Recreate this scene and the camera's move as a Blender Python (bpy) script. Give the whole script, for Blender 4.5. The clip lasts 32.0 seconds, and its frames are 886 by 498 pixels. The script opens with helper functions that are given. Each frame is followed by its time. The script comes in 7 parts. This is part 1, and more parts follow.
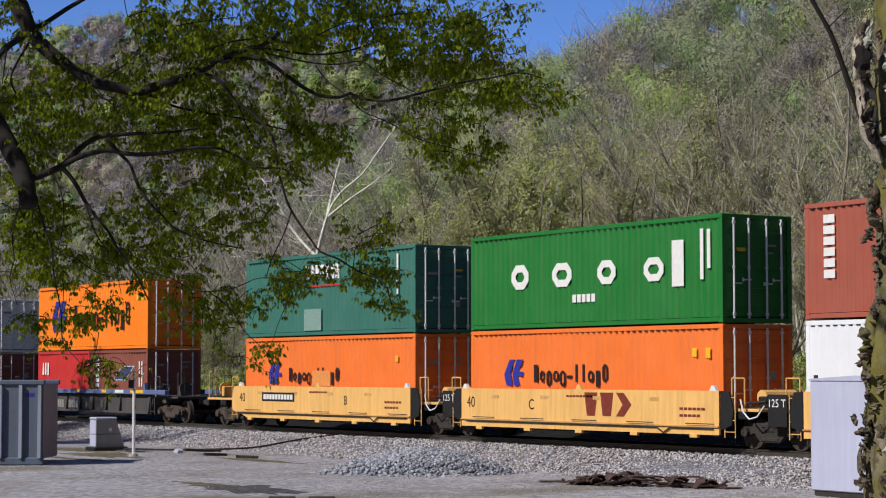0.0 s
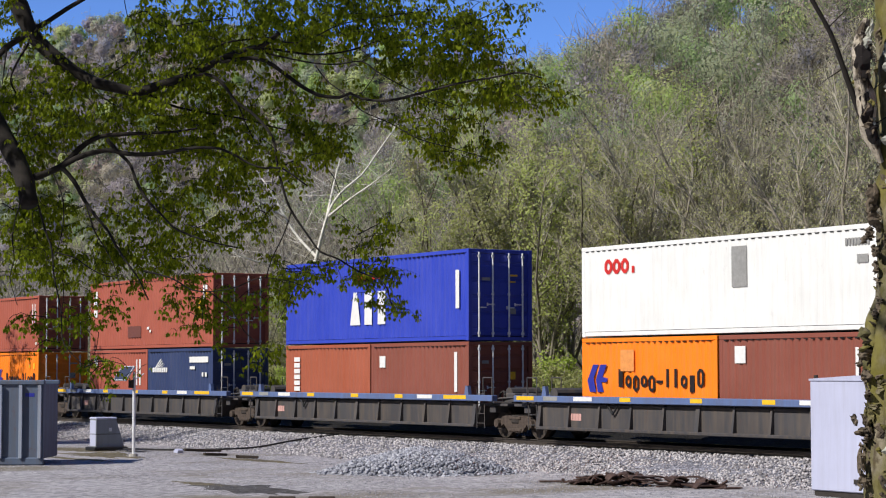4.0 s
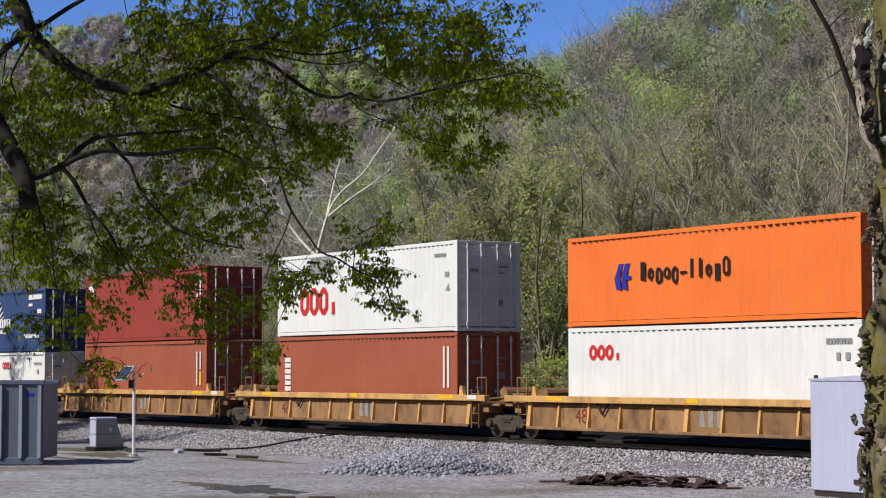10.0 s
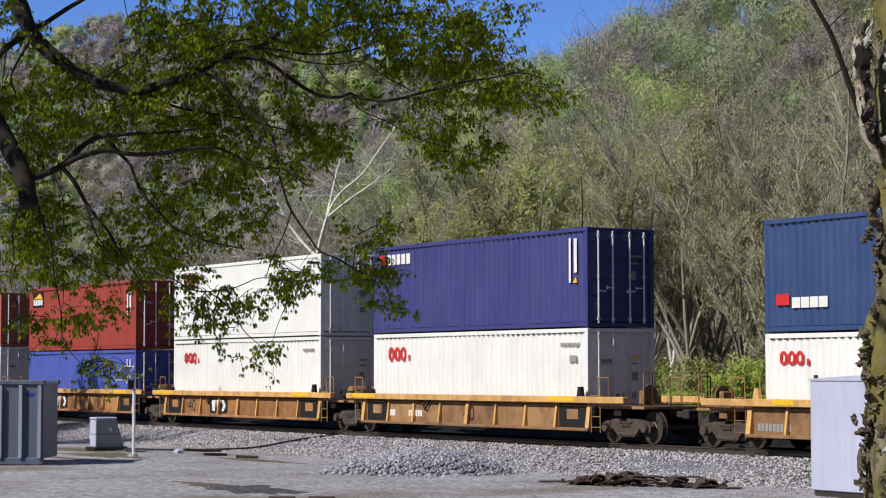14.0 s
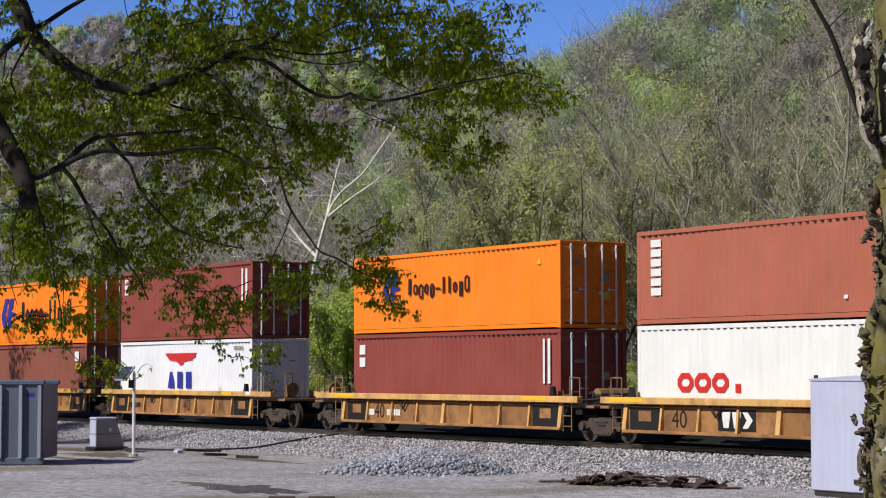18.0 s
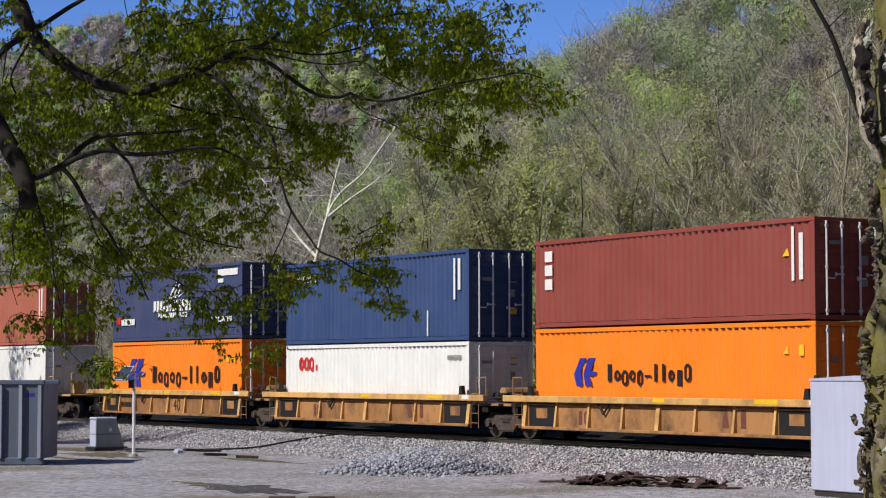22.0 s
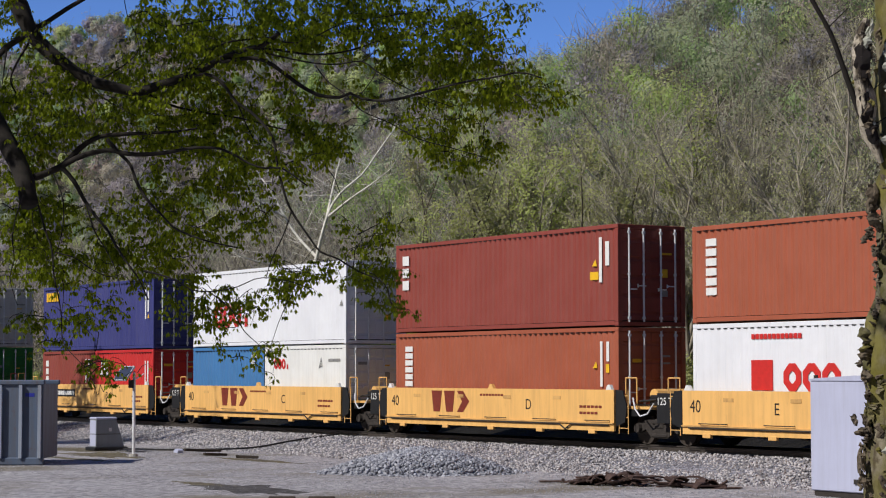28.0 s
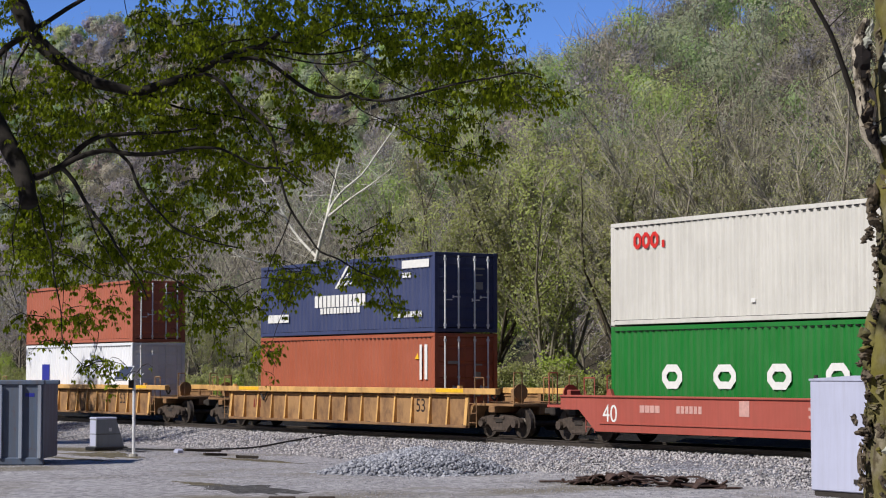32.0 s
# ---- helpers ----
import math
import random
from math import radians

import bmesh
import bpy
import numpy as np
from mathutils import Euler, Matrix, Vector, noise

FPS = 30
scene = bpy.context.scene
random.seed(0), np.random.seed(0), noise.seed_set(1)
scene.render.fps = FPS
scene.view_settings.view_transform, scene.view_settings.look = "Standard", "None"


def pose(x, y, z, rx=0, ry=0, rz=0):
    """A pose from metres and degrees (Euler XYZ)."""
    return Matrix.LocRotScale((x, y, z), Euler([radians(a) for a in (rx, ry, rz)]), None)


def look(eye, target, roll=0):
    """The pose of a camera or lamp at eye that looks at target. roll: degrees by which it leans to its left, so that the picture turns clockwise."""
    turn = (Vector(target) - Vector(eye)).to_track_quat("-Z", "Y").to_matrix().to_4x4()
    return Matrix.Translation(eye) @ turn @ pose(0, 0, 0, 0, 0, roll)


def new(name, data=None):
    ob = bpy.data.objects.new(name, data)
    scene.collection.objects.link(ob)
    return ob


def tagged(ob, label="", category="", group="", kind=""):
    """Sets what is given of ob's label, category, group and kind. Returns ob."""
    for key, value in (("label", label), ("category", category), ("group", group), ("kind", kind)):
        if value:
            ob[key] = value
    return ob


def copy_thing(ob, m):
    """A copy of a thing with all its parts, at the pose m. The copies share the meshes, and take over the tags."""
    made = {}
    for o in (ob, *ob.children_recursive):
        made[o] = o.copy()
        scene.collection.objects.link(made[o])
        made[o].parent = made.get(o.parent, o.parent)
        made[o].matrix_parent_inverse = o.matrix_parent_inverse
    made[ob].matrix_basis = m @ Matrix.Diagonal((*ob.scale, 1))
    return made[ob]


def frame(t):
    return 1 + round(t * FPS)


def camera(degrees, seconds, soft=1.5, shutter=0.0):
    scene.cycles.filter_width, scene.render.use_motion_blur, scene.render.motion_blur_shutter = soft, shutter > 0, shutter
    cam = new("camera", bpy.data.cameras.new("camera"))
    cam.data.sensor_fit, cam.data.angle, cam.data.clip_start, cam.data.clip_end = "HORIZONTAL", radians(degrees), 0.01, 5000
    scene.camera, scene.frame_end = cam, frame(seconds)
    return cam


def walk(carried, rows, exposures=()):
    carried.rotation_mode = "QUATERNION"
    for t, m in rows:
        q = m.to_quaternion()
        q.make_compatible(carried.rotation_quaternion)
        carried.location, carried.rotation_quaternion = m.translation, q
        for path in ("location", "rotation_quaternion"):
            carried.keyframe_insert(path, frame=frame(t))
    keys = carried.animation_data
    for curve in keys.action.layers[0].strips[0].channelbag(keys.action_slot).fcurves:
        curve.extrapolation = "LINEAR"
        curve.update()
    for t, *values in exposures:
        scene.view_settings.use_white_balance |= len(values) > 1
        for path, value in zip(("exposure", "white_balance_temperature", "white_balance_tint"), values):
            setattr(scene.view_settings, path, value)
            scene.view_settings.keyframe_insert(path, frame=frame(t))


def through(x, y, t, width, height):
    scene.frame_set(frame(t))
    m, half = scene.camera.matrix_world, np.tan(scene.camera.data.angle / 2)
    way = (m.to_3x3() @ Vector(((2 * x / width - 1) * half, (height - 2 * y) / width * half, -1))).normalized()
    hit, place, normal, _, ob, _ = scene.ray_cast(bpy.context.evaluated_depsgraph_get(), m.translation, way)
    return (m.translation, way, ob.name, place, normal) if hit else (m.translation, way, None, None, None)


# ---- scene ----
# ---- camera: one still camera on a tripod beside the line ----
EYE = (0.0, 0.0, 1.98)
YAW, PITCH, ROLL = 57.779, 3.423, -0.046
VIEW = Vector((-0.84448, 0.53224, 0.05971))
cam = camera(24.035, 32.0, soft=1.12)
STILL = look(EYE, Vector(EYE) + VIEW * 50.0, ROLL)
walk(cam, [(0.0, STILL), (32.0, STILL)], [(0.0, -0.1), (1.0, -0.04), (2.0, 0.09), (3.0, 0.04), (5.5, 0.4), (7.5, 0.38), (9.0, 0.05), (11.0, -0.08), (12.0, 0.03), (13.0, 0.05), (17.0, 0.04), (20.0, -0.03), (25.0, 0.0), (28.0, -0.17), (29.6, -0.2), (31.0, 0.0), (32.0, 0.02)])

# ---- world, sun ----
SUN_TO = Vector((-0.03, -0.80, 0.68)).normalized()
world = bpy.data.worlds.new("world")
scene.world = world
world.use_nodes = True
wn = world.node_tree
sky = wn.nodes.new("ShaderNodeTexSky")
sky.sky_type = "NISHITA"
sky.sun_disc = False
sky.sun_elevation = math.asin(SUN_TO.z)
sky.sun_rotation = math.atan2(SUN_TO.x, SUN_TO.y)
sky.altitude = 200
sky.air_density = 0.3
sky.dust_density = 0.0
sky.ozone_density = 1.5
wn.nodes["Background"].inputs["Strength"].default_value = 0.055
deep = wn.nodes.new("ShaderNodeVectorMath")
deep.operation = "MULTIPLY"
deep.inputs[1].default_value = (2.4, 3.1, 4.1)
wn.links.new(sky.outputs[0], deep.inputs[0])
wn.links.new(deep.outputs[0], wn.nodes["Background"].inputs["Color"])
sun = new("sun", bpy.data.lights.new("sun", "SUN"))
sun.data.energy = 4.65
sun.data.angle = radians(0.53)
sun.data.color = (1.0, 0.95, 0.88)
sun.matrix_world = look(tuple(SUN_TO * 100), (0, 0, 0))


# ---- materials ----
def lin(r, g, b):
    """Display values 0..255 to linear colour."""
    f = lambda v: v / 255 / 12.92 if v <= 10 else ((v / 255 + 0.055) / 1.055) ** 2.4
    return (f(r), f(g), f(b), 1.0)


def mixed(nt, kind, fac, a, b):
    n = nt.nodes.new("ShaderNodeMix")
    n.data_type, n.blend_type = "RGBA", kind
    for sock, v in ((n.inputs[0], fac), (n.inputs[6], a), (n.inputs[7], b)):
        if isinstance(v, (int, float, tuple)):
            sock.default_value = v
        else:
            nt.links.new(v, sock)
    return n.outputs[2]


def ramp(nt, src, lo, hi, a=0.0, b=1.0):
    n = nt.nodes.new("ShaderNodeMapRange")
    n.inputs[1].default_value, n.inputs[2].default_value = lo, hi
    n.inputs[3].default_value, n.inputs[4].default_value = a, b
    nt.links.new(src, n.inputs[0])
    return n.outputs[0]


def grain(nt, scale, detail=4.0, stretch=(1, 1, 1), rough=0.6, world_space=False):
    tc = nt.nodes.new("ShaderNodeTexCoord")
    mp = nt.nodes.new("ShaderNodeMapping")
    mp.inputs["Scale"].default_value = stretch
    if world_space:
        geo = nt.nodes.new("ShaderNodeNewGeometry")
        nt.links.new(geo.outputs["Position"], mp.inputs["Vector"])
    else:
        oi = nt.nodes.new("ShaderNodeObjectInfo")
        ad = nt.nodes.new("ShaderNodeVectorMath")
        ad.operation = "ADD"
        sc = nt.nodes.new("ShaderNodeMath")
        sc.operation = "MULTIPLY"
        sc.inputs[1].default_value = 37.0
        nt.links.new(oi.outputs["Random"], sc.inputs[0])
        nt.links.new(tc.outputs["Object"], ad.inputs[0])
        nt.links.new(sc.outputs[0], ad.inputs[1])
        nt.links.new(ad.outputs[0], mp.inputs["Vector"])
    n = nt.nodes.new("ShaderNodeTexNoise")
    n.inputs["Scale"].default_value, n.inputs["Detail"].default_value, n.inputs["Roughness"].default_value = scale, detail, rough
    nt.links.new(mp.outputs[0], n.inputs["Vector"])
    return n.outputs[0]


def bare(name):
    m = bpy.data.materials.new(name)
    m.use_nodes = True
    return m, m.node_tree, m.node_tree.nodes["Principled BSDF"]


def bumped(nt, bsdf, height, strength, dist=0.02):
    b = nt.nodes.new("ShaderNodeBump")
    b.inputs["Strength"].default_value, b.inputs["Distance"].default_value = strength, dist
    nt.links.new(height, b.inputs["Height"])
    nt.links.new(b.outputs[0], bsdf.inputs["Normal"])


def paint(name, rgb, rough=0.5, dirt=0.35, rust=0.25, dirt_rgb=(92, 80, 66), metal=0.0, vary=0.0, runs=(5.0, 5.0, 0.35)):
    """Weathered paint: faded blotches, rain streaks, rust specks."""
    m, nt, b = bare(name)
    base = lin(*rgb)
    fade = tuple(min(1.0, c * 1.22 + 0.02) for c in base[:3]) + (1.0,)
    c1 = mixed(nt, "MIX", ramp(nt, grain(nt, 0.7, 5), 0.35, 0.75, 0.0, 0.55), base, fade)
    streak = grain(nt, 1.0, 6, runs, 0.7)
    oi = nt.nodes.new("ShaderNodeObjectInfo")
    c1 = mixed(nt, "MULTIPLY", ramp(nt, oi.outputs["Random"], 0.0, 1.0, 0.0, vary), c1, (0.55, 0.52, 0.5, 1))
    c2 = mixed(nt, "MIX", ramp(nt, streak, 0.44, 0.7, 0.0, dirt), c1, lin(*dirt_rgb))
    speck = grain(nt, 6.0, 8, (1, 1, 0.45), 0.75)
    c3 = mixed(nt, "MIX", ramp(nt, speck, 0.6, 0.74, 0.0, rust), c2, lin(96, 52, 32))
    nt.links.new(c3, b.inputs["Base Color"])
    nt.links.new(ramp(nt, streak, 0.3, 0.8, rough - 0.08, rough + 0.2), b.inputs["Roughness"])
    b.inputs["Metallic"].default_value = metal
    bumped(nt, b, speck, 0.12, 0.01)
    return m


def plain(name, rgb, rough=0.6, metal=0.0, vary=0.25, scale=8.0):
    m, nt, b = bare(name)
    base = lin(*rgb)
    dark = tuple(c * (1 - vary) for c in base[:3]) + (1.0,)
    g = grain(nt, scale, 5)
    nt.links.new(mixed(nt, "MIX", ramp(nt, g, 0.35, 0.65), dark, base), b.inputs["Base Color"])
    b.inputs["Roughness"].default_value, b.inputs["Metallic"].default_value = rough, metal
    bumped(nt, b, g, 0.15, 0.01)
    return m


def leafy(name, rgb_a, rgb_b, through=0.35, rough=0.55):
    m, nt, b = bare(name)
    geo = nt.nodes.new("ShaderNodeNewGeometry")
    col = mixed(nt, "MIX", geo.outputs["Random Per Island"], lin(*rgb_a), lin(*rgb_b))
    nt.links.new(col, b.inputs["Base Color"])
    b.inputs["Roughness"].default_value = rough
    tr = nt.nodes.new("ShaderNodeBsdfTranslucent")
    nt.links.new(col, tr.inputs["Color"])
    mx = nt.nodes.new("ShaderNodeMixShader")
    mx.inputs[0].default_value = through
    nt.links.new(b.outputs[0], mx.inputs[1])
    nt.links.new(tr.outputs[0], mx.inputs[2])
    nt.links.new(mx.outputs[0], nt.nodes["Material Output"].inputs["Surface"])
    return m


def stony(name, a, b_, scale=14.0, world_space=True, strength=0.6, dist=0.05, patch=None):
    """Loose stone: cells of differing tone with relief, blotches at a larger scale."""
    m, nt, b = bare(name)
    geo = nt.nodes.new("ShaderNodeNewGeometry")
    v = nt.nodes.new("ShaderNodeTexVoronoi")
    v.inputs["Scale"].default_value = scale
    nt.links.new(geo.outputs["Position"], v.inputs["Vector"])
    c1 = mixed(nt, "MIX", ramp(nt, v.outputs["Color"], 0.1, 0.9), lin(*a), lin(*b_))
    big = grain(nt, 0.35, 5, world_space=True)
    c2 = mixed(nt, "MULTIPLY", ramp(nt, big, 0.35, 0.7, 0.0, 0.45), c1, (0.62, 0.6, 0.57, 1))
    if patch:
        c2 = mixed(nt, "MIX", ramp(nt, grain(nt, 0.22, 6, world_space=True), 0.52, 0.66, 0.0, 0.75), c2, lin(*patch))
    nt.links.new(c2, b.inputs["Base Color"])
    b.inputs["Roughness"].default_value = 1.0
    b.inputs["Specular IOR Level"].default_value = 0.2
    bumped(nt, b, v.outputs["Distance"], strength, dist)
    return m


MAT = {}
for key, rgb, rough, dirt, rust in (
        ("green", (16, 112, 40), 0.45, 0.2, 0.15), ("teal", (46, 108, 96), 0.5, 0.25, 0.25),
        ("orange", (250, 128, 14), 0.45, 0.18, 0.2), ("old_orange", (236, 116, 40), 0.5, 0.3, 0.4),
        ("white", (224, 225, 223), 0.45, 0.2, 0.3), ("pure_white", (224, 226, 232), 0.4, 0.12, 0.15),
        ("grey_white", (200, 198, 192), 0.5, 0.3, 0.3),
        ("brown", (166, 92, 70), 0.55, 0.25, 0.3), ("red", (158, 80, 62), 0.55, 0.2, 0.25),
        ("maroon", (134, 58, 48), 0.55, 0.2, 0.3), ("rust_red", (158, 82, 56), 0.55, 0.22, 0.3),
        ("dark_red", (148, 54, 44), 0.5, 0.15, 0.2), ("signal_red", (192, 40, 40), 0.45, 0.15, 0.15),
        ("royal", (46, 66, 178), 0.4, 0.12, 0.1), ("blue", (66, 84, 168), 0.5, 0.15, 0.15),
        ("navy", (40, 56, 96), 0.5, 0.15, 0.2), ("slate_navy", (52, 62, 100), 0.5, 0.15, 0.2),
        ("ink_blue", (40, 66, 112), 0.5, 0.15, 0.2), ("violet_blue", (54, 58, 118), 0.45, 0.15, 0.15),
        ("sky_blue", (60, 116, 170), 0.5, 0.2, 0.25), ("grey", (122, 132, 142), 0.5, 0.2, 0.25),
        ("grey_blue", (136, 138, 152), 0.5, 0.2, 0.25), ("plum", (130, 70, 56), 0.55, 0.2, 0.3)):
    MAT[key] = paint("paint_" + key, rgb, rough, dirt * 0.6, rust * 0.7)
INK = {"w": plain("mark_white", (228, 228, 226), 0.5, vary=0.1), "r": plain("mark_red", (206, 46, 42), 0.5, vary=0.15),
       "k": plain("mark_black", (34, 28, 30), 0.5), "n": plain("mark_blue", (44, 52, 156), 0.45, vary=0.15),
       "y": plain("mark_yellow", (240, 190, 40), 0.5, vary=0.15), "g": plain("mark_grey", (150, 150, 148), 0.6, vary=0.2),
       "d": plain("mark_dark", (112, 66, 58), 0.6, vary=0.2), "o": plain("mark_pale_orange", (230, 150, 80), 0.6, vary=0.2),
       "m": plain("mark_maroon", (128, 50, 34), 0.6, vary=0.3), "f": plain("mark_faded", (206, 160, 152), 0.6, vary=0.2),
       "p": plain("mark_pale", (128, 160, 150), 0.6, vary=0.2)}
STEEL = plain("galvanised_steel", (228, 230, 234), 0.45, 0.05, 0.15)
DARK = plain("black_steel", (34, 34, 36), 0.6, 0.2, 0.3)
GRIME = plain("grimy_cast_steel", (62, 56, 52), 0.75, 0.2, 0.4)
BROWN_CAST = plain("rusty_cast_steel", (84, 72, 64), 0.8, 0.1, 0.45)
WHEEL = plain("worn_wheel_steel", (88, 80, 74), 0.55, 0.5, 0.35)
CAR_YELLOW = paint("car_yellow", (228, 178, 104), 0.55, 0.35, 0.35, (156, 118, 74))
CAR_TAN = paint("car_worn_yellow", (164, 126, 84), 0.7, 0.9, 0.9, (84, 58, 46), vary=0.85, runs=(1.6, 1.6, 1.1))
CAR_SILL = paint("car_sill_yellow", (214, 168, 100), 0.65, 0.75, 0.8, (128, 92, 62), vary=0.25, runs=(1.6, 1.6, 1.1))
CAR_GOLD = paint("car_gold", (170, 122, 72), 0.65, 0.95, 0.9, (92, 64, 46), vary=0.75, runs=(1.6, 1.6, 1.1))
CAR_GREY = paint("car_dirty_black", (64, 63, 66), 0.65, 0.7, 0.5, (100, 88, 76), vary=0.4)
CAR_BLUE = paint("car_sill_blue", (84, 104, 148), 0.6, 0.4, 0.3)
CAR_RED = paint("car_red_brown", (162, 78, 66), 0.55, 0.25, 0.2, (110, 70, 60))


# ---- mesh helpers ----
class Build:
    """Collects boxes, tubes and sheets into one mesh."""

    def __init__(self):
        self.v, self.f = [], []

    def box(self, x0, x1, y0, y1, z0, z1, c=0.0):
        n = len(self.v)
        if c <= 0:
            self.v += [(x, y, z) for z in (z0, z1) for y in (y0, y1) for x in (x0, x1)]
            for q in ((0, 2, 3, 1), (4, 5, 7, 6), (0, 1, 5, 4), (2, 6, 7, 3), (0, 4, 6, 2), (1, 3, 7, 5)):
                self.f.append(tuple(n + i for i in q))
            return self
        lo, hi = (x0, y0, z0), (x1, y1, z1)
        idx = {}
        for sx in (0, 1):
            for sy in (0, 1):
                for sz in (0, 1):
                    corner = [(hi if s else lo)[i] for i, s in enumerate((sx, sy, sz))]
                    inn = [(-c if s else c) for s in (sx, sy, sz)]
                    for ax in range(3):
                        p = [corner[i] + (0 if i == ax else inn[i]) for i in range(3)]
                        idx[(sx, sy, sz, ax)] = len(self.v)
                        self.v.append(tuple(p))
        I = lambda sx, sy, sz, ax: idx[(sx, sy, sz, ax)]
        fs = self.f
        for s in (0, 1):
            o = 1 if s else -1
            for ax, q in ((0, [(s, 0, 0), (s, 1, 0), (s, 1, 1), (s, 0, 1)]), (1, [(0, s, 0), (0, s, 1), (1, s, 1), (1, s, 0)]),
                          (2, [(0, 0, s), (1, 0, s), (1, 1, s), (0, 1, s)])):
                q = q if o > 0 else q[::-1]
                fs.append(tuple(I(*k, ax) for k in q))
        for a in (0, 1):
            for b in (0, 1):
                fs.append((I(a, b, 0, 0), I(a, b, 1, 0), I(a, b, 1, 1), I(a, b, 0, 1)))
                fs.append((I(a, 0, b, 0), I(a, 1, b, 0), I(a, 1, b, 2), I(a, 0, b, 2)))
                fs.append((I(0, a, b, 1), I(1, a, b, 1), I(1, a, b, 2), I(0, a, b, 2)))
        for k in [(a, b, d) for a in (0, 1) for b in (0, 1) for d in (0, 1)]:
            fs.append((I(*k, 0), I(*k, 1), I(*k, 2)))
        return self

    def tube(self, p0, p1, r0, r1=None, n=6, cap=True):
        r1 = r0 if r1 is None else r1
        p0, p1 = Vector(p0), Vector(p1)
        d = (p1 - p0).normalized()
        a = d.orthogonal().normalized()
        b = d.cross(a)
        s = len(self.v)
        for p, r in ((p0, r0), (p1, r1)):
            for i in range(n):
                t = 2 * math.pi * i / n
                self.v.append(tuple(p + a * (r * math.cos(t)) + b * (r * math.sin(t))))
        for i in range(n):
            j = (i + 1) % n
            self.f.append((s + i, s + j, s + n + j, s + n + i))
        if cap:
            self.f.append(tuple(s + i for i in range(n))[::-1])
            self.f.append(tuple(s + n + i for i in range(n)))
        return self

    def path(self, pts, r, n=6):
        for a, b in zip(pts[:-1], pts[1:]):
            self.tube(a, b, r, r, n)
        return self

    def prism(self, pts, y0, y1):
        """An outline in the x-z plane, extruded along y."""
        s, n = len(self.v), len(pts)
        self.v += [(x, y0, z) for x, z in pts] + [(x, y1, z) for x, z in pts]
        self.f.append(tuple(s + i for i in range(n)))
        self.f.append(tuple(s + n + i for i in range(n))[::-1])
        for i in range(n):
            j = (i + 1) % n
            self.f.append((s + j, s + i, s + n + i, s + n + j))
        return self

    def sheet(self, prof, z0, z1, thick=0.004):
        """A folded sheet standing up: its plan is a polyline of (x, y)."""
        s, n = len(self.v), len(prof)
        for dy in (0.0, thick):
            for z in (z0, z1):
                self.v += [(x, y + dy, z) for x, y in prof]
        for i in range(n - 1):
            self.f.append((s + i, s + i + 1, s + n + i + 1, s + n + i))
            self.f.append((s + 2 * n + i + 1, s + 2 * n + i, s + 3 * n + i, s + 3 * n + i + 1))
        return self

    def post(self, w, z0, z1, y0, y_top, y_foot):
        """An upright of width w whose outer face slopes from y_top to y_foot."""
        s = len(self.v)
        self.v += [(x, y, z) for z, y1 in ((z0, y_foot), (z1, y_top)) for y in (y0, y1) for x in (-w / 2, w / 2)]
        for q in ((0, 2, 3, 1), (4, 5, 7, 6), (0, 1, 5, 4), (2, 6, 7, 3), (0, 4, 6, 2), (1, 3, 7, 5)):
            self.f.append(tuple(s + i for i in q))
        return self

    def mesh(self, name, material=None, smooth=False, outward=False):
        me = bpy.data.meshes.new(name)
        me.from_pydata(self.v, [], self.f)
        if outward:
            bm = bmesh.new()
            bm.from_mesh(me)
            bmesh.ops.recalc_face_normals(bm, faces=bm.faces)
            bm.to_mesh(me)
            bm.free()
        if smooth:
            me.polygons.foreach_set("use_smooth", [True] * len(me.polygons))
        me.materials.append(material)
        return me


def part(name, shape, material, parent, label="", at=None, smooth=False):
    """One mesh object under a thing or a part. shape: a Build, or a mesh shared between alike parts."""
    if isinstance(shape, Build):
        shape = shape.mesh(name, material, smooth, True)
    ob = new(name, shape)
    ob.parent = parent
    if at is not None:
        ob.matrix_basis = at
    if shape.materials[0] is not material:
        ob.material_slots[0].link = "OBJECT"
        ob.material_slots[0].material = material
    if label:
        ob["label"] = label
    return ob


def thing(name, label, category, group="", kind="", at=None):
    ob = new(name)
    ob.empty_display_size = 0.2
    if at is not None:
        ob.matrix_basis = at
    return tagged(ob, label, category, group, kind)


MESH = {}


def shared(key, make):
    if key not in MESH:
        MESH[key] = make().mesh(key[0] if isinstance(key, tuple) else key, None, False, True)
        MESH[key].materials.clear()
        MESH[key].materials.append(DARK)
    return MESH[key]


def lettering(text, height):
    """Flat lettering of the built-in font as a Build, in the x-z plane, facing -y, from its lower left corner."""
    cu = bpy.data.curves.new("lettering", "FONT")
    cu.body, cu.size = text, 1.0
    ob = bpy.data.objects.new("lettering", cu)
    scene.collection.objects.link(ob)
    dg = bpy.context.evaluated_depsgraph_get()
    me = bpy.data.meshes.new_from_object(ob.evaluated_get(dg))
    bpy.data.objects.remove(ob)
    top = max(v.co.y for v in me.vertices)
    left = min(v.co.x for v in me.vertices)
    k = height / top
    b = Build()
    b.v = [((v.co.x - left) * k, 0.0, v.co.y * k) for v in me.vertices]
    b.f = [tuple(p.vertices) for p in me.polygons]
    bpy.data.meshes.remove(me)
    return b


MOVERS = []      # (thing, place along the train, y, z)
WHEELSETS = []   # (part, place along the train, rest pose, radius)
TRACK_Y = 36.71


def run(t):
    """How far the train has come along the track at t seconds."""
    u = (t - 16) / 16
    return 16 * (15.5863547 * u + 0.17831014 * u * u - 0.04703018 * u ** 3)


# ---- shipping containers ----
HIGH = {"T": 2.896, "S": 2.591}


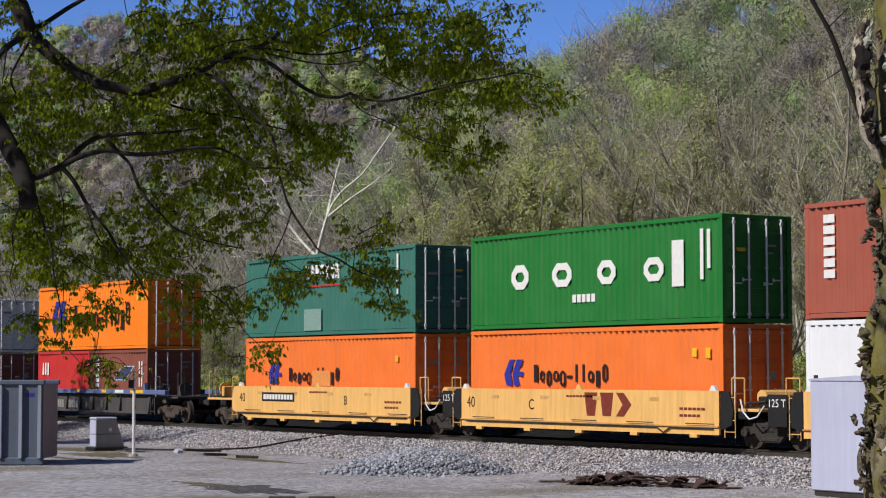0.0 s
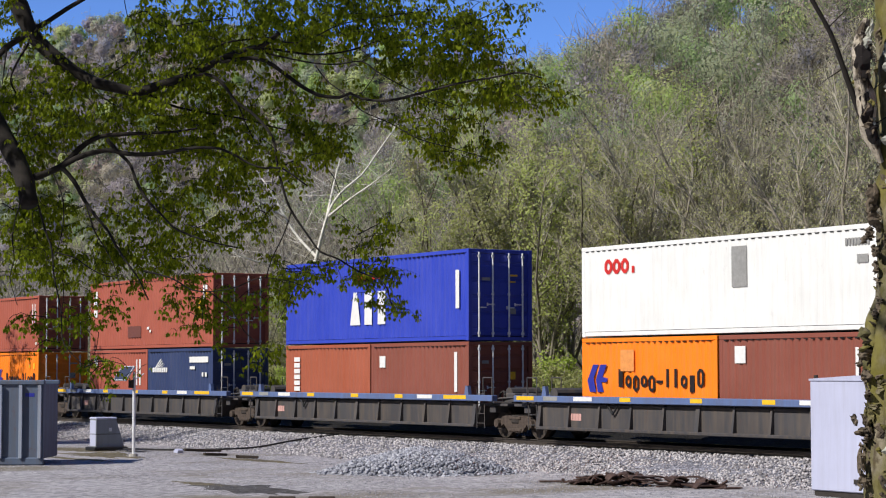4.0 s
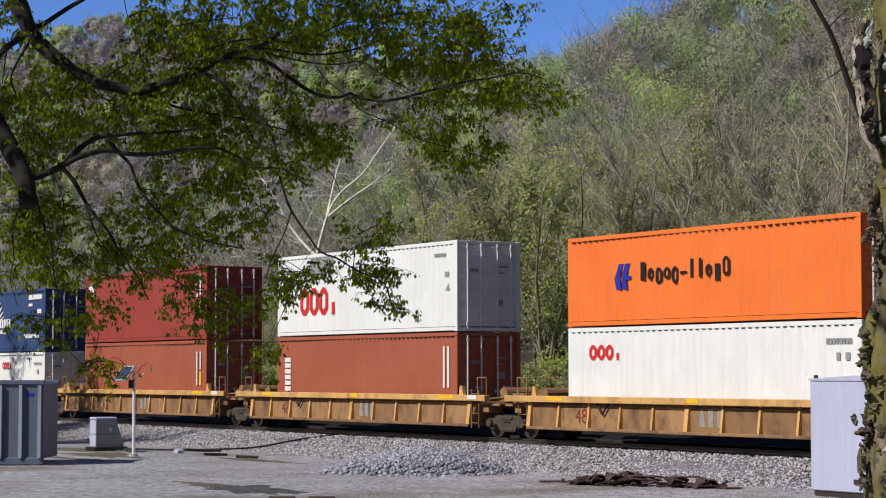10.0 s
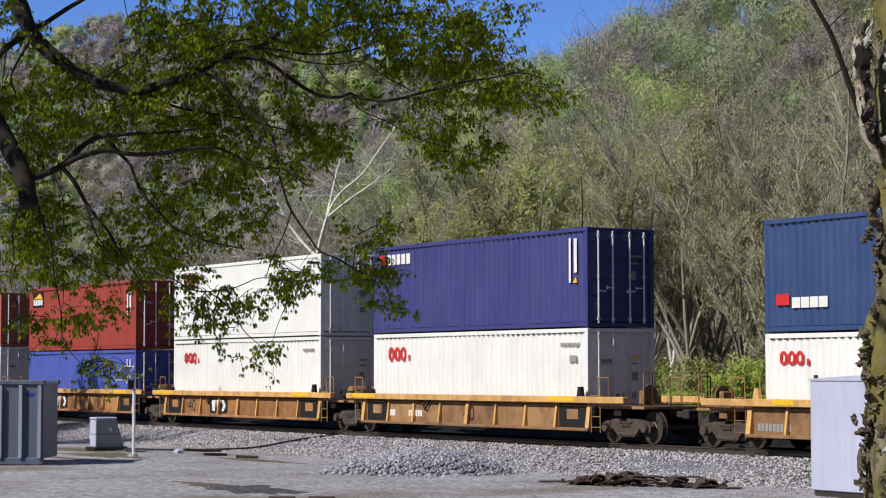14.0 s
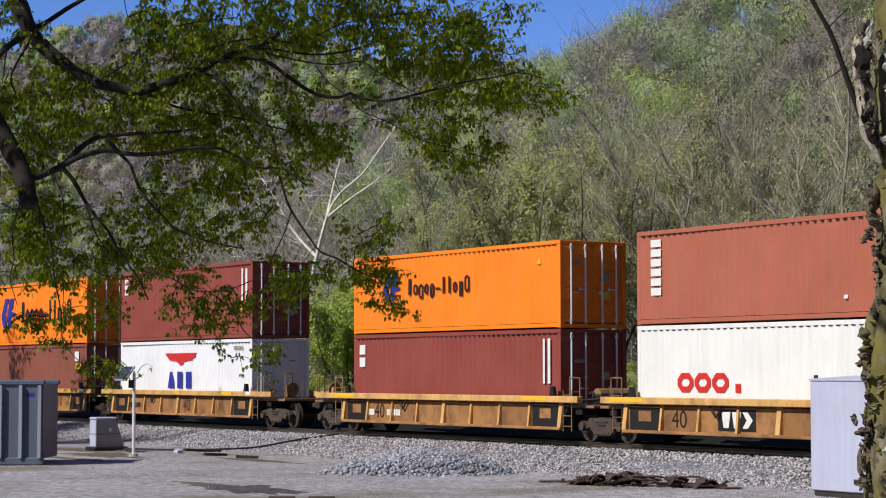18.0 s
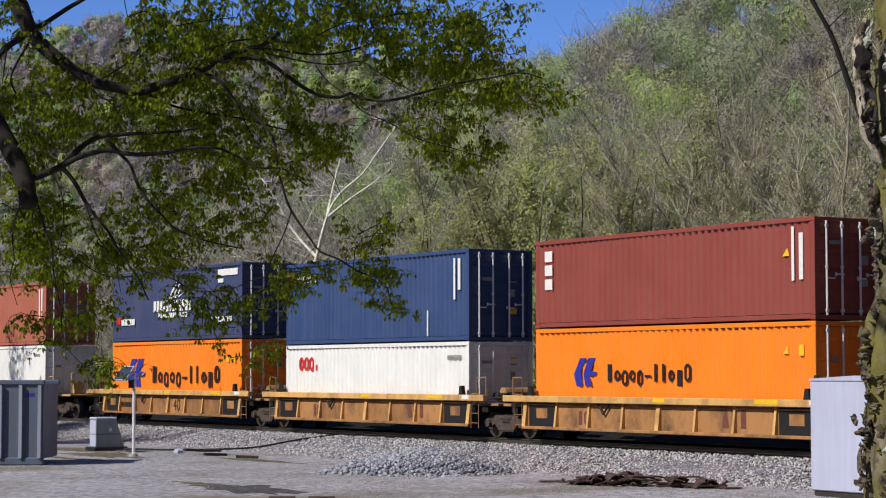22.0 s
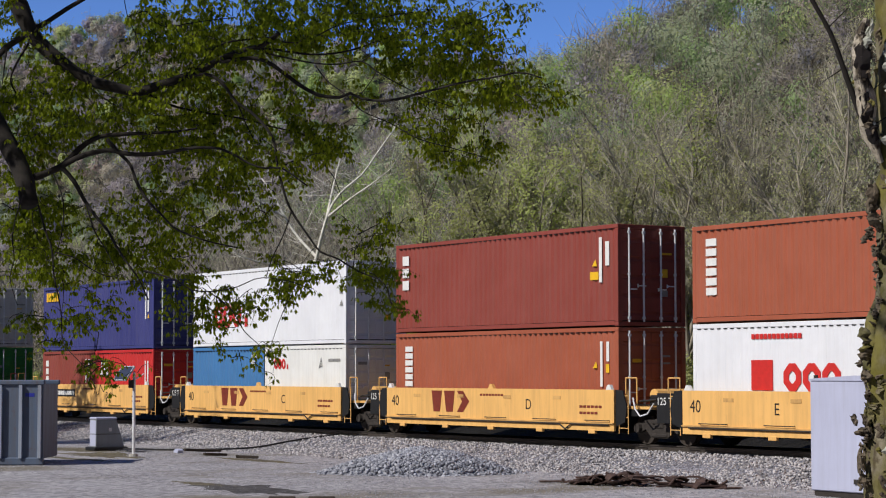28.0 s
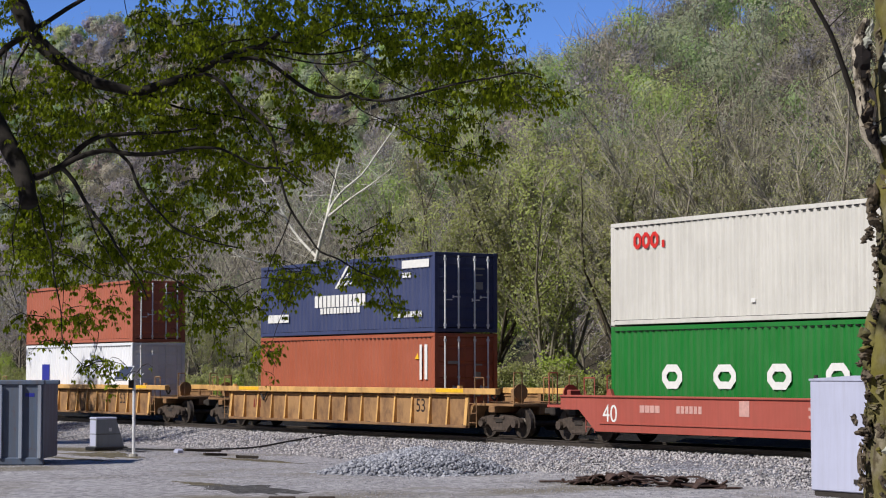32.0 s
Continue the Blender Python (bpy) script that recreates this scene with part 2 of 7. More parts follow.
def corrugated(length, z0, z1, depth=0.036, pitch=0.278):
    n = max(1, round(length / pitch))
    p = length / n
    prof = []
    for i in range(n):
        x = -length / 2 + i * p
        prof += [(x, 0.0), (x + p * 0.26, 0.0), (x + p * 0.5, depth), (x + p * 0.76, depth)]
    prof.append((length / 2, 0.0))
    return Build().sheet(prof, z0, z1)


def ribbed_flat(length, z0, z1):
    prof = [(-length / 2, 0.0)]
    n = round(length / 0.3)
    for i in range(1, n):
        x = -length / 2 + i * length / n
        prof += [(x - 0.012, 0.0), (x, 0.006), (x + 0.012, 0.0)]
    prof.append((length / 2, 0.0))
    return Build().sheet(prof, z0, z1)


def blocks(name, shapes, ink, parent, at):
    """Marks on a thing: each shape a part of its own."""
    for b in shapes if isinstance(shapes, list) else [shapes]:
        part(name, b, ink, parent, at=at)


def word_blocks(n, x, z, w, h, form=""):
    """Plain shapes of a word's size and rhythm, one for each of its n marks."""
    out = []
    step = w / n
    for i in range(n):
        lo, hi, shape = 0.0, 1.0, ("slab", "ring", "bar", "slab", "ring", "slab", "bar")[i % 7]
        if form == "H":
            lo, hi, shape = ((0.2, 1.0, "slab"), (0.2, 0.72, "ring"), (0.0, 0.72, "ring"), (0.2, 0.72, "ring"), (0.0, 0.72, "ring"), (0.38, 0.5, "bar"), (0.2, 1.0, "bar"), (0.2, 1.0, "bar"),
                             (0.2, 0.72, "ring"), (0.0, 0.72, "slab"), (0.2, 1.0, "ring"))[i % 11]
        elif h < 0.3 or n > 4:
            shape = "long_bar"
        elif n == 4:
            lo, hi, shape = ((0, 1, "ring"), (0, 1, "ring"), (0, 1, "ring"), (0, 0.45, "bar"))[i]
        elif n == 3:
            shape = ("wedge", "slab", "slab")[i]
        narrow = shape == "bar" and hi - lo > 0.3
        out.append(block(x + i * step + step * (0.34 if narrow else 0.04 if n == 4 else 0.11), z + h * lo, step * (0.3 if narrow else 0.92 if n == 4 else 0.78), h * (hi - lo), shape))
    return out


def block(x, z, w, h, shape="ring"):
    """A plain bar, slab, wedge or eight-cornered ring."""
    b = Build()
    if shape in ("bar", "long_bar") or w < 0.1 or h < 0.14:
        return b.box(x, x + w, -0.003, 0.003, z, z + h)
    e = min(0.3 * w, 0.3 * h, 0.24)
    c = 0.33 * min(w, h)
    if shape == "slab":
        return b.prism([(x + 0.14 * w, z), (x + 0.86 * w, z), (x + 0.86 * w, z + h), (x + 0.14 * w, z + h)], -0.003, 0.003)
    if shape == "wedge":
        return b.prism([(x, z), (x + w, z), (x + 0.66 * w, z + h), (x + 0.34 * w, z + h)], -0.003, 0.003)
    for k, c in ((0.0, c), (e, max(0.02, c - 0.6 * e))):
        for y in (-0.003, 0.003):
            b.v += [(x + u, y, z + v) for u, v in ((k + c, k), (w - k - c, k), (w - k, k + c), (w - k, h - k - c), (w - k - c, h - k), (k + c, h - k), (k, h - k - c), (k, k + c))]
    for i in range(8):
        j = (i + 1) % 8
        b.f += [(i, j, 16 + j, 16 + i), (8 + j, 8 + i, 24 + i, 24 + j), (j, i, 8 + i, 8 + j), (16 + i, 16 + j, 24 + j, 24 + i)]
    return b


def marking(kind, x, z, w, h):
    b = Build()
    if kind == "H":
        return "wordmark", word_blocks(11, x, z, w, h, "H")
    if kind[0] == "w" and kind != "wing":
        return "wordmark", word_blocks(int(kind[1:]), x, z, w, h)
    if kind[0] == "v":
        n = int(kind[1:])
        return "wordmark", [Build().box(x, x + w, -0.003, 0.003, z + h * (n - i - 0.88) / n, z + h * (n - i - 0.12) / n) for i in range(n)]
    if kind == "h":
        return "wordmark", block(x, z, w, h)
    if kind == "hl":
        out = []
        for shape in (((0.28, 1), (0.55, 1), (0.3, 0.5), (0.42, 0), (0.12, 0), (0, 0.42)),
                      ((0.64, 1), (0.95, 1), (0.74, 0.55), (1.0, 0.5), (0.95, 0.36), (0.68, 0.36), (0.8, 0), (0.5, 0), (0.42, 0.45))):
            out.append(Build().prism([(x + a * w, z + c * h) for a, c in shape], -0.003, 0.003))
        return "emblem", out
    if kind == "wing":
        for i in range(4):
            a = i * 0.2
            b.prism([(x + a * w, z + a * 0.2 * h), (x + (a + 0.12) * w, z + a * 0.2 * h), (x + (0.7 + a * 0.5) * w, z + (1 - 0.22 * i) * h),
                     (x + (0.55 + a * 0.5) * w, z + (0.92 - 0.22 * i) * h)], -0.003 - 0.0004 * i, 0.003)
        return "emblem", b
    if kind == "e":
        b.prism([(x, z + h), (x + w, z + h), (x + 0.85 * w, z + 0.45 * h), (x + 0.62 * w, z + 0.35 * h), (x + 0.5 * w, z),
                 (x + 0.38 * w, z + 0.35 * h), (x + 0.15 * w, z + 0.45 * h)], -0.003, 0.003)
        return "emblem", b
    if kind == "shield":
        b.prism([(x, z + h), (x + w, z + h), (x + w, z + 0.4 * h), (x + 0.5 * w, z), (x, z + 0.4 * h)], -0.003, 0.003)
        return "emblem", b
    if kind == "t":
        b.prism([(x, z), (x + w, z), (x + 0.7 * w, z + h)], -0.003, 0.003)
        return "warning_mark", b
    return "painted_mark", b.box(x, x + w, -0.003, 0.003, z, z + h)


def build_container(length, high, skin, reefer, side_mat, label):
    """A container with its doors at +x. Its origin lies at the middle of its underside."""
    L, W, H = length, 2.438, HIGH[high]
    root = thing("shipping_container", label, "shipping container", "containers of the freight train")
    key = (length, high, skin)
    post = shared(("corner_post", high), lambda: Build().box(-0.075, 0.075, -0.075, 0.075, 0.118, H - 0.118, 0.012))
    cast = shared("corner_casting", lambda: Build().box(-0.089, 0.089, -0.081, 0.081, -0.059, 0.059, 0.014))
    rail = shared(("side_rail", length), lambda: Build().box(-L / 2 + 0.17, L / 2 - 0.17, -0.04, 0.04, -0.06, 0.06, 0.01))
    erail = shared("end_rail", lambda: Build().box(-0.05, 0.05, -W / 2 + 0.16, W / 2 - 0.16, -0.06, 0.06, 0.01))
    if reefer:
        wall = shared(("side_wall",) + key, lambda: ribbed_flat(L - 0.3, 0.16, H - 0.11))
    else:
        wall = shared(("side_wall",) + key, lambda: corrugated(L - 0.3, 0.16, H - 0.11))
    part("side_wall", wall, side_mat, root, at=pose(0, -W / 2 + 0.012, 0))
    part("side_wall", wall, side_mat, root, at=pose(0, W / 2 - 0.012, 0, 0, 0, 180))
    part("front_wall", shared(("front_wall", high), lambda: corrugated(W - 0.3, 0.16, H - 0.11, 0.045, 0.25)), side_mat, root,
         at=pose(-L / 2 + 0.03, 0, 0, 0, 0, -90))
    part("roof", shared(("roof", length), lambda: Build().box(-L / 2 + 0.1, L / 2 - 0.1, -W / 2 + 0.05, W / 2 - 0.05, -0.02, 0.0)),
         side_mat, root, at=pose(0, 0, H - 0.02))
    part("floor", shared(("floor", length), lambda: Build().box(-L / 2 + 0.12, L / 2 - 0.12, -W / 2 + 0.06, W / 2 - 0.06, 0.08, 0.16)), DARK, root)
    for sx in (-1, 1):
        for sy in (-1, 1):
            part("corner_post", post, side_mat, root, at=pose(sx * (L / 2 - 0.078), sy * (W / 2 - 0.078), 0))
            for z in (0.059, H - 0.059):
                part("corner_casting", cast, side_mat, root, at=pose(sx * (L / 2 - 0.089), sy * (W / 2 - 0.081), z))
        for z in (0.07, H - 0.065):
            part("end_rail", erail, side_mat, root, at=pose(sx * (L / 2 - 0.055), 0, z))
    for sy in (-1, 1):
        for z in (0.085, H - 0.06):
            part("side_rail", rail, side_mat, root, at=pose(0, sy * (W / 2 - 0.043), z))
    slot = shared(("lashing_band", length), lambda: slots(L))
    part("lashing_band", slot, DARK, root, at=pose(0, -W / 2, H - 0.135))["kind"] = "stuff"

    def leaf():
        face = [(0.0, 0.17)]
        for i in range(5):
            z = 0.35 + i * (H - 0.8) / 4
            face += [(0.0, z - 0.07), (-0.028, z - 0.04), (-0.028, z + 0.04), (0.0, z + 0.07)]
        return Build().prism([(-0.045, 0.17)] + face + [(0.0, H - 0.14), (-0.045, H - 0.14)], -0.525, 0.525)
    door = shared(("door", high), leaf)
    bar = shared(("locking_bar", high), lambda: Build().tube((0, 0, 0.12), (0, 0, H - 0.1), 0.03, n=6)
                 .box(-0.03, 0.03, -0.045, 0.045, 0.2, 0.27).box(-0.03, 0.03, -0.045, 0.045, H - 0.26, H - 0.19)
                 .box(-0.03, 0.02, -0.04, 0.04, H * 0.5, H * 0.5 + 0.06))
    grip = shared("door_handle", lambda: Build().box(0.0, 0.025, -0.26, 0.0, -0.018, 0.018, 0.006).box(-0.02, 0.03, -0.3, -0.26, -0.05, 0.05, 0.006))
    for sy in (-1, 1):
        d = part("door", door, side_mat, root, at=pose(L / 2 - 0.045, sy * 0.53, 0))
        for y in (-0.3, 0.22):
            part("locking_bar", bar, STEEL, d, at=pose(0.062, y if sy < 0 else -y, 0))
        for y in (-0.02, 0.3):
            part("door_handle", grip, STEEL, d, at=pose(0.05, y, 1.05 if y < 0.1 else 1.15))
    return root


def slots(L):
    b = Build()
    n = round(L / 0.278)
    p = (L - 0.36) / n
    for i in range(n):
        x = -L / 2 + 0.18 + i * p
        b.box(x + 0.03, x + p * 0.62, -0.004, 0.02, -0.012, 0.014)
    return b


DOOR_PLATES = [(-0.72, 1.9, 0.42, 0.1), (0.3, 2.05, 0.5, 0.06), (0.3, 1.85, 0.36, 0.05), (0.34, 1.4, 0.3, 0.24), (0.36, 0.85, 0.26, 0.18)]


def container(xc, z, length, high, paint_name, label, marks=(), reefer=False):
    root = build_container(length, high, "flat" if reefer else "wave", reefer, MAT[paint_name], label)
    root.matrix_basis = pose(xc + run(0.0), TRACK_Y, z)
    for i, (kind, ink, x, zz, w, h) in enumerate(marks):
        name, b = marking(kind, x - length / 2, zz, w, h)
        blocks(name, b, INK[ink], root, pose(0, -1.226 - 0.0015 * i, 0))
    rnd = random.Random(int(xc * 100) + int(z * 10))
    for y, zz, w, h in DOOR_PLATES:
        if rnd.random() < 0.7:
            part("door_plate", Build().box(0, 0.004, y, y + w * rnd.uniform(0.6, 1), zz, zz + h), INK["g" if rnd.random() < 0.8 else "y"], root,
                 at=pose(length / 2 + 0.004, 0, 0))
    MOVERS.append((root, xc, TRACK_Y, z))
    return root


FLOOR_Z = 0.39


def load(xc, low, up, lower, upper):
    """What one well carries. lower: one long container or a pair of short ones; upper: one long container. Each: paint, label, marks, reefer."""
    if len(lower) == 1:
        p, label, marks, reefer = lower[0]
        container(xc, FLOOR_Z, 12.192, low, p, label, marks, reefer)
    else:
        for k, (p, label, marks, reefer) in zip((-3.067, 3.067), lower):
            container(xc + k, FLOOR_Z, 6.058, low, p, label, marks, reefer)
    p, label, marks, reefer = upper
    container(xc, FLOOR_Z + HIGH[low] + 0.03, 12.192, up, p, label, marks, reefer)


# ---- well cars ----
def side_frame():
    out = [(-1.12, 0.50), (-1.0, 0.62), (-0.5, 0.70), (0.5, 0.70), (1.0, 0.62), (1.12, 0.50), (1.1, 0.34), (0.86, 0.34), (0.62, 0.44),
           (0.36, 0.2), (-0.36, 0.2), (-0.62, 0.44), (-0.86, 0.34), (-1.1, 0.34)]
    b = Build().prism(out, -0.07, 0.07)
    b.box(-0.34, 0.34, -0.1, 0.1, 0.22, 0.32, 0.02).box(-0.3, 0.3, -0.11, 0.11, 0.58, 0.68, 0.02)
    for x in (-0.9, 0.9):
        b.tube((x, -0.17, 0.46), (x, 0.0, 0.46), 0.13, 0.15, 8)
    return b


def springs():
    b = Build()
    for x in (-0.16, 0.0, 0.16):
        for i in range(4):
            b.tube((x, 0, 0.31 + i * 0.07), (x, 0, 0.345 + i * 0.07), 0.075, 0.075, 8)
    return b


def wheelset():
    b = Build().tube((0, -1.0, 0), (0, 1.0, 0), 0.085, n=8)
    for s in (-1, 1):
        b.tube((0, s * 0.69, 0), (0, s * 0.82, 0), 0.455, n=20).tube((0, s * 0.66, 0), (0, s * 0.69, 0), 0.485, n=20)
        b.tube((0, s * 0.82, 0), (0, s * 0.84, 0), 0.2, 0.16, n=10)
        b.box(-0.03, 0.03, s * 0.835 - 0.01, s * 0.835 + 0.01, 0.2, 0.36)
        b.tube((0, s * 0.98, 0), (0, s * 1.06, 0), 0.1, n=6)
    return b


def truck(car, xc_car, x, mat):
    f = part("truck", shared("truck_bolster", lambda: Build().box(-0.2, 0.2, -1.1, 1.1, 0.46, 0.72, 0.03).tube((0, 0, 0.7), (0, 0, 0.84), 0.32, n=12)
                             .box(-0.75, -0.6, -0.75, 0.75, 0.36, 0.46).box(0.6, 0.75, -0.75, 0.75, 0.36, 0.46)), GRIME, car, at=pose(x, 0, 0))
    for s in (-1, 1):
        part("side_frame", shared("side_frame", side_frame), mat, f, at=pose(0, s * 1.0, 0))
        part("spring_group", shared("spring_group", springs), GRIME, f, at=pose(0, s * 1.0, 0))["kind"] = "stuff"
    for dx in (-0.9, 0.9):
        rest = pose(dx, 0, 0.46)
        w = part("wheelset", shared("wheelset", wheelset), WHEEL, f, at=rest)
        WHEELSETS.append((w, xc_car + x + dx, rest, 0.455))


def ladder(n, w, z0, z1):
    b = Build()
    for x in (0, w):
        b.tube((x, 0, z0), (x, 0, z1), 0.016, n=5)
    for i in range(n):
        z = z0 + (i + 0.5) * (z1 - z0) / n
        b.tube((0, 0, z), (w, 0, z), 0.013, n=5)
    return b


def end_platform(car, s, x0, x1, mat, dark, coupler):
    """The deck over the truck at one end: s = 1 at +x. x0, x1: from the well's end to the car's end."""
    a, c = s * x0, s * x1
    lo, hi = min(a, c), max(a, c)
    part("end_deck", Build().box(lo, hi, -1.25, 1.25, 0.98, 1.06, 0.01), mat, car)
    part("end_bulkhead", Build().prism([(a - s * 0.25, 0.36), (a - s * 0.12, 0.36), (a + s * 0.2, 1.0), (a + s * 0.05, 1.0)], -1.32, 1.32), dark, car)
    part("center_sill", Build().box(lo, hi, -0.3, 0.3, 0.72, 0.98, 0.02), dark, car)
    part("body_bolster", Build().box(s * (x0 + x1) / 2 - 0.16, s * (x0 + x1) / 2 + 0.16, -1.3, 1.3, 0.78, 0.98, 0.02), dark, car)
    g = Build()
    for y in (-0.8, 0.0, 0.8):
        g.box(lo + 0.1, hi - 0.1, y - 0.22, y + 0.22, 1.09, 1.11)
    part("walkway_grating", g, dark, car)
    for y in (-1.3, 1.3):
        part("hand_rail", Build().path([(a + s * 0.25, y, 1.0), (a + s * 0.25, y, 1.85), (a + s * 0.75, y, 1.85), (a + s * 0.75, y, 1.0)], 0.02, 5), mat, car)
    part("ladder", ladder(4, 0.42, 0.3, 1.5), mat, car, at=pose(a + s * 0.3 - 0.21, -1.42, 0))
    if coupler:
        part("hand_brake", Build().box(c - s * 0.6 - 0.09, c - s * 0.6 + 0.09, -0.9, -0.5, 1.1, 1.5, 0.03).tube((c - s * 0.45, -0.7, 1.4), (c - s * 0.41, -0.7, 1.4), 0.26, n=12), mat, car)
        part("coupler", Build().box(min(c, c + s * 0.62), max(c, c + s * 0.62), -0.12, 0.12, 0.74, 0.92, 0.03).box(c + s * 0.5 - 0.14, c + s * 0.5 + 0.14, -0.2, 0.16, 0.7, 0.98, 0.04), GRIME, car)
        part("air_hose", Build().path([(c, 0.35, 0.75), (c + s * 0.2, 0.36, 0.45), (c + s * 0.4, 0.34, 0.4), (c + s * 0.55, 0.3, 0.5)], 0.025, 5), DARK, car)
        part("grab_iron", Build().path([(c - s * 0.05, -1.2, 1.0), (c - s * 0.05, -1.2, 2.0), (c - s * 0.05, -0.9, 2.0), (c - s * 0.05, -0.9, 1.0)], 0.02, 5), mat, car)
        part("grab_iron", Build().path([(c - s * 0.1, 1.2, 1.0), (c - s * 0.1, 1.2, 1.9), (c - s * 0.1, 0.9, 1.9), (c - s * 0.1, 0.9, 1.0)], 0.02, 5), mat, car)
    else:
        part("air_tank", Build().tube((a + s * 0.5, -0.5, 1.35), (a + s * 0.5, 0.6, 1.35), 0.2, n=12), mat, car)
        part("brake_valve", Build().box(min(a + s * 0.9, c), max(a + s * 0.9, c), -1.0, -0.6, 1.08, 1.38, 0.04).tube((a + s * 0.6, -1.1, 1.2), (c, -1.0, 1.25), 0.03, n=5), dark, car)
        part("articulation_casting", Build().box(min(c - s * 0.4, c + s * 0.1), max(c - s * 0.4, c + s * 0.1), -0.35, 0.35, 0.8, 1.15, 0.05), GRIME, car)


def ribbed_car(xc, half, left, right, ribs, sill, sheet, dark, label, cast, patches=(), lo=0.33, top=1.32, text=(), dark_ends=False, left_x=None, right_x=None):
    """A well car with outside posts. left, right: None at a coupler, else how far the shared truck lies from the middle."""
    car = thing("well_car", label, "well car", "well cars of the freight train", at=pose(xc + run(0.0), TRACK_Y, 0))
    lx, rx = (left or half + 2.3), (right or half + 2.3)
    for s in (-1, 1):
        part("top_sill", Build().box(-lx + 0.55, rx - 0.55, s * 1.45 - 0.1, s * 1.45 + 0.1, top - 0.19, top, 0.015), sill, car)
        part("stiffener", Build().box(-half, half, s * 1.4 - 0.03, s * 1.4 + 0.03, top - 0.28, top - 0.245), sheet, car)
        if s > 0:
            part("side_sheet", Build().box(-half, half, s * 1.42 - 0.012, s * 1.42 + 0.012, lo + 0.08, top - 0.15), sheet, car)
        bay = (2 * half - 0.12) / ribs
        for i in range(ribs if s < 0 else 0):
            part("side_panel", shared(("side_panel", round(bay, 3), lo, top), lambda: Build().box(-bay / 2, bay / 2, -0.012, 0.012, lo + 0.08, top - 0.15)), sheet, car, at=pose(-half + 0.06 + (i + 0.5) * bay, -1.345, 0))
        part("bottom_sill", Build().box(-half, half, s * 1.44 - 0.07, s * 1.44 + 0.07, lo, lo + 0.09, 0.015), sheet, car)
        for i in range(ribs + 1):
            x = -half + 0.06 + i * (2 * half - 0.12) / ribs
            wide = 0.17 if i in (0, ribs) or (ribs % 2 == 0 and i == ribs // 2) else 0.085
            part("side_post", shared(("side_post", wide, lo, top), lambda: Build().post(wide, lo + 0.08, top - 0.19, 0.09, 0.04, -0.05)), sheet if s > 0 or (sheet is CAR_GREY) else sill, car,
                 at=pose(x, s * 1.44, 0, 0, 0, 0 if s < 0 else 180))
    if dark_ends:
        n = 2 * half / ribs
        for x in (-half + n * 0.55, half - n * 0.55):
            part("end_panel", Build().box(x - n * 0.42, x + n * 0.42, -0.006, 0.006, lo + 0.1, top - 0.17), DARK, car, at=pose(0, -1.366, 0))
            part("panel_patch", Build().box(x - 0.28, x + 0.28, -0.006, 0.006, lo + 0.33, lo + 0.62), sheet, car, at=pose(0, -1.378, 0))
    for i in range(9):
        part("cross_bearer", shared(("cross_bearer", lo), lambda: Build().box(-0.12, 0.12, -1.38, 1.38, lo, FLOOR_Z, 0.01)), GRIME, car, at=pose(-half + 0.3 + i * (2 * half - 0.6) / 8, 0, 0))
    for x, w, ink in patches:
        part("sill_patch", Build().box(x - w / 2, x + w / 2, -0.003, 0.003, top - 0.135, top - 0.015), INK[ink], car, at=pose(0, -1.553, 0))
    deck = dark if sheet is CAR_GREY else CAR_TAN
    end_platform(car, -1, half, lx - 0.15 if left else lx, deck, dark, not left)
    end_platform(car, 1, half, rx - 0.15 if right else rx, deck, dark, not right)
    if right:
        truck(car, xc, right, cast)
    else:
        truck(car, xc, right_x or half + 1.25, cast)
    if not left:
        truck(car, xc, -(left_x or half + 1.25), cast)
    for s, x, z, h, m in text:
        if s[0] == "@":
            part("emblem_plate", Build().box(x - 0.15, x + 1.35, -0.004, 0.004, z - 0.08, z + h + 0.08), DARK, car, at=pose(0, -1.362, 0))
            for u in (0.0, 0.42):
                part("emblem_block", Build().prism([(u, h), (u + 0.36, h), (u + 0.28, 0.0), (u + 0.08, 0.0)], -0.003, 0.003), m, car, at=pose(x, -1.372, z))
            part("emblem_block", Build().prism([(0.84, h), (1.04, h), (1.24, h / 2), (1.04, 0.0), (0.84, 0.0), (1.0, h / 2)], -0.003, 0.003), m, car, at=pose(x, -1.372, z))
        elif s[0] == "#":
            blocks("painted_mark", word_blocks(int(s[1:]), x, z, h * 0.72 * int(s[1:]), h), m, car, pose(0, -1.362, 0))
        else:
            part("painted_number", lettering(s, h), m, car, at=pose(x, -1.362, z))
    x = -half + bay * 2.5
    part("tie_down_hook", Build().tube((x - 0.28, -1.42, top - 0.2), (x, -1.44, top - 0.5), 0.03, n=5).tube((x + 0.28, -1.42, top - 0.2), (x, -1.44, top - 0.5), 0.03, n=5), DARK, car)
    hx = half + 0.9
    part("cable_coil", Build().path([(hx + 0.16 * math.cos(k * 0.8), -1.05 + 0.03 * k % 0.1, 1.3 + 0.14 * math.sin(k * 0.8)) for k in range(17)], 0.025, 5), GRIME, car)
    for x in (-half + 0.4, half - 0.4):
        part("corner_guide", Build().prism([(x - 0.12, 1.32), (x + 0.12, 1.32), (x + 0.06, 1.6), (x - 0.06, 1.6)], -1.5, -1.38), DARK if dark_ends else sill, car)
    MOVERS.append((car, xc, TRACK_Y, 0.0))
    return car


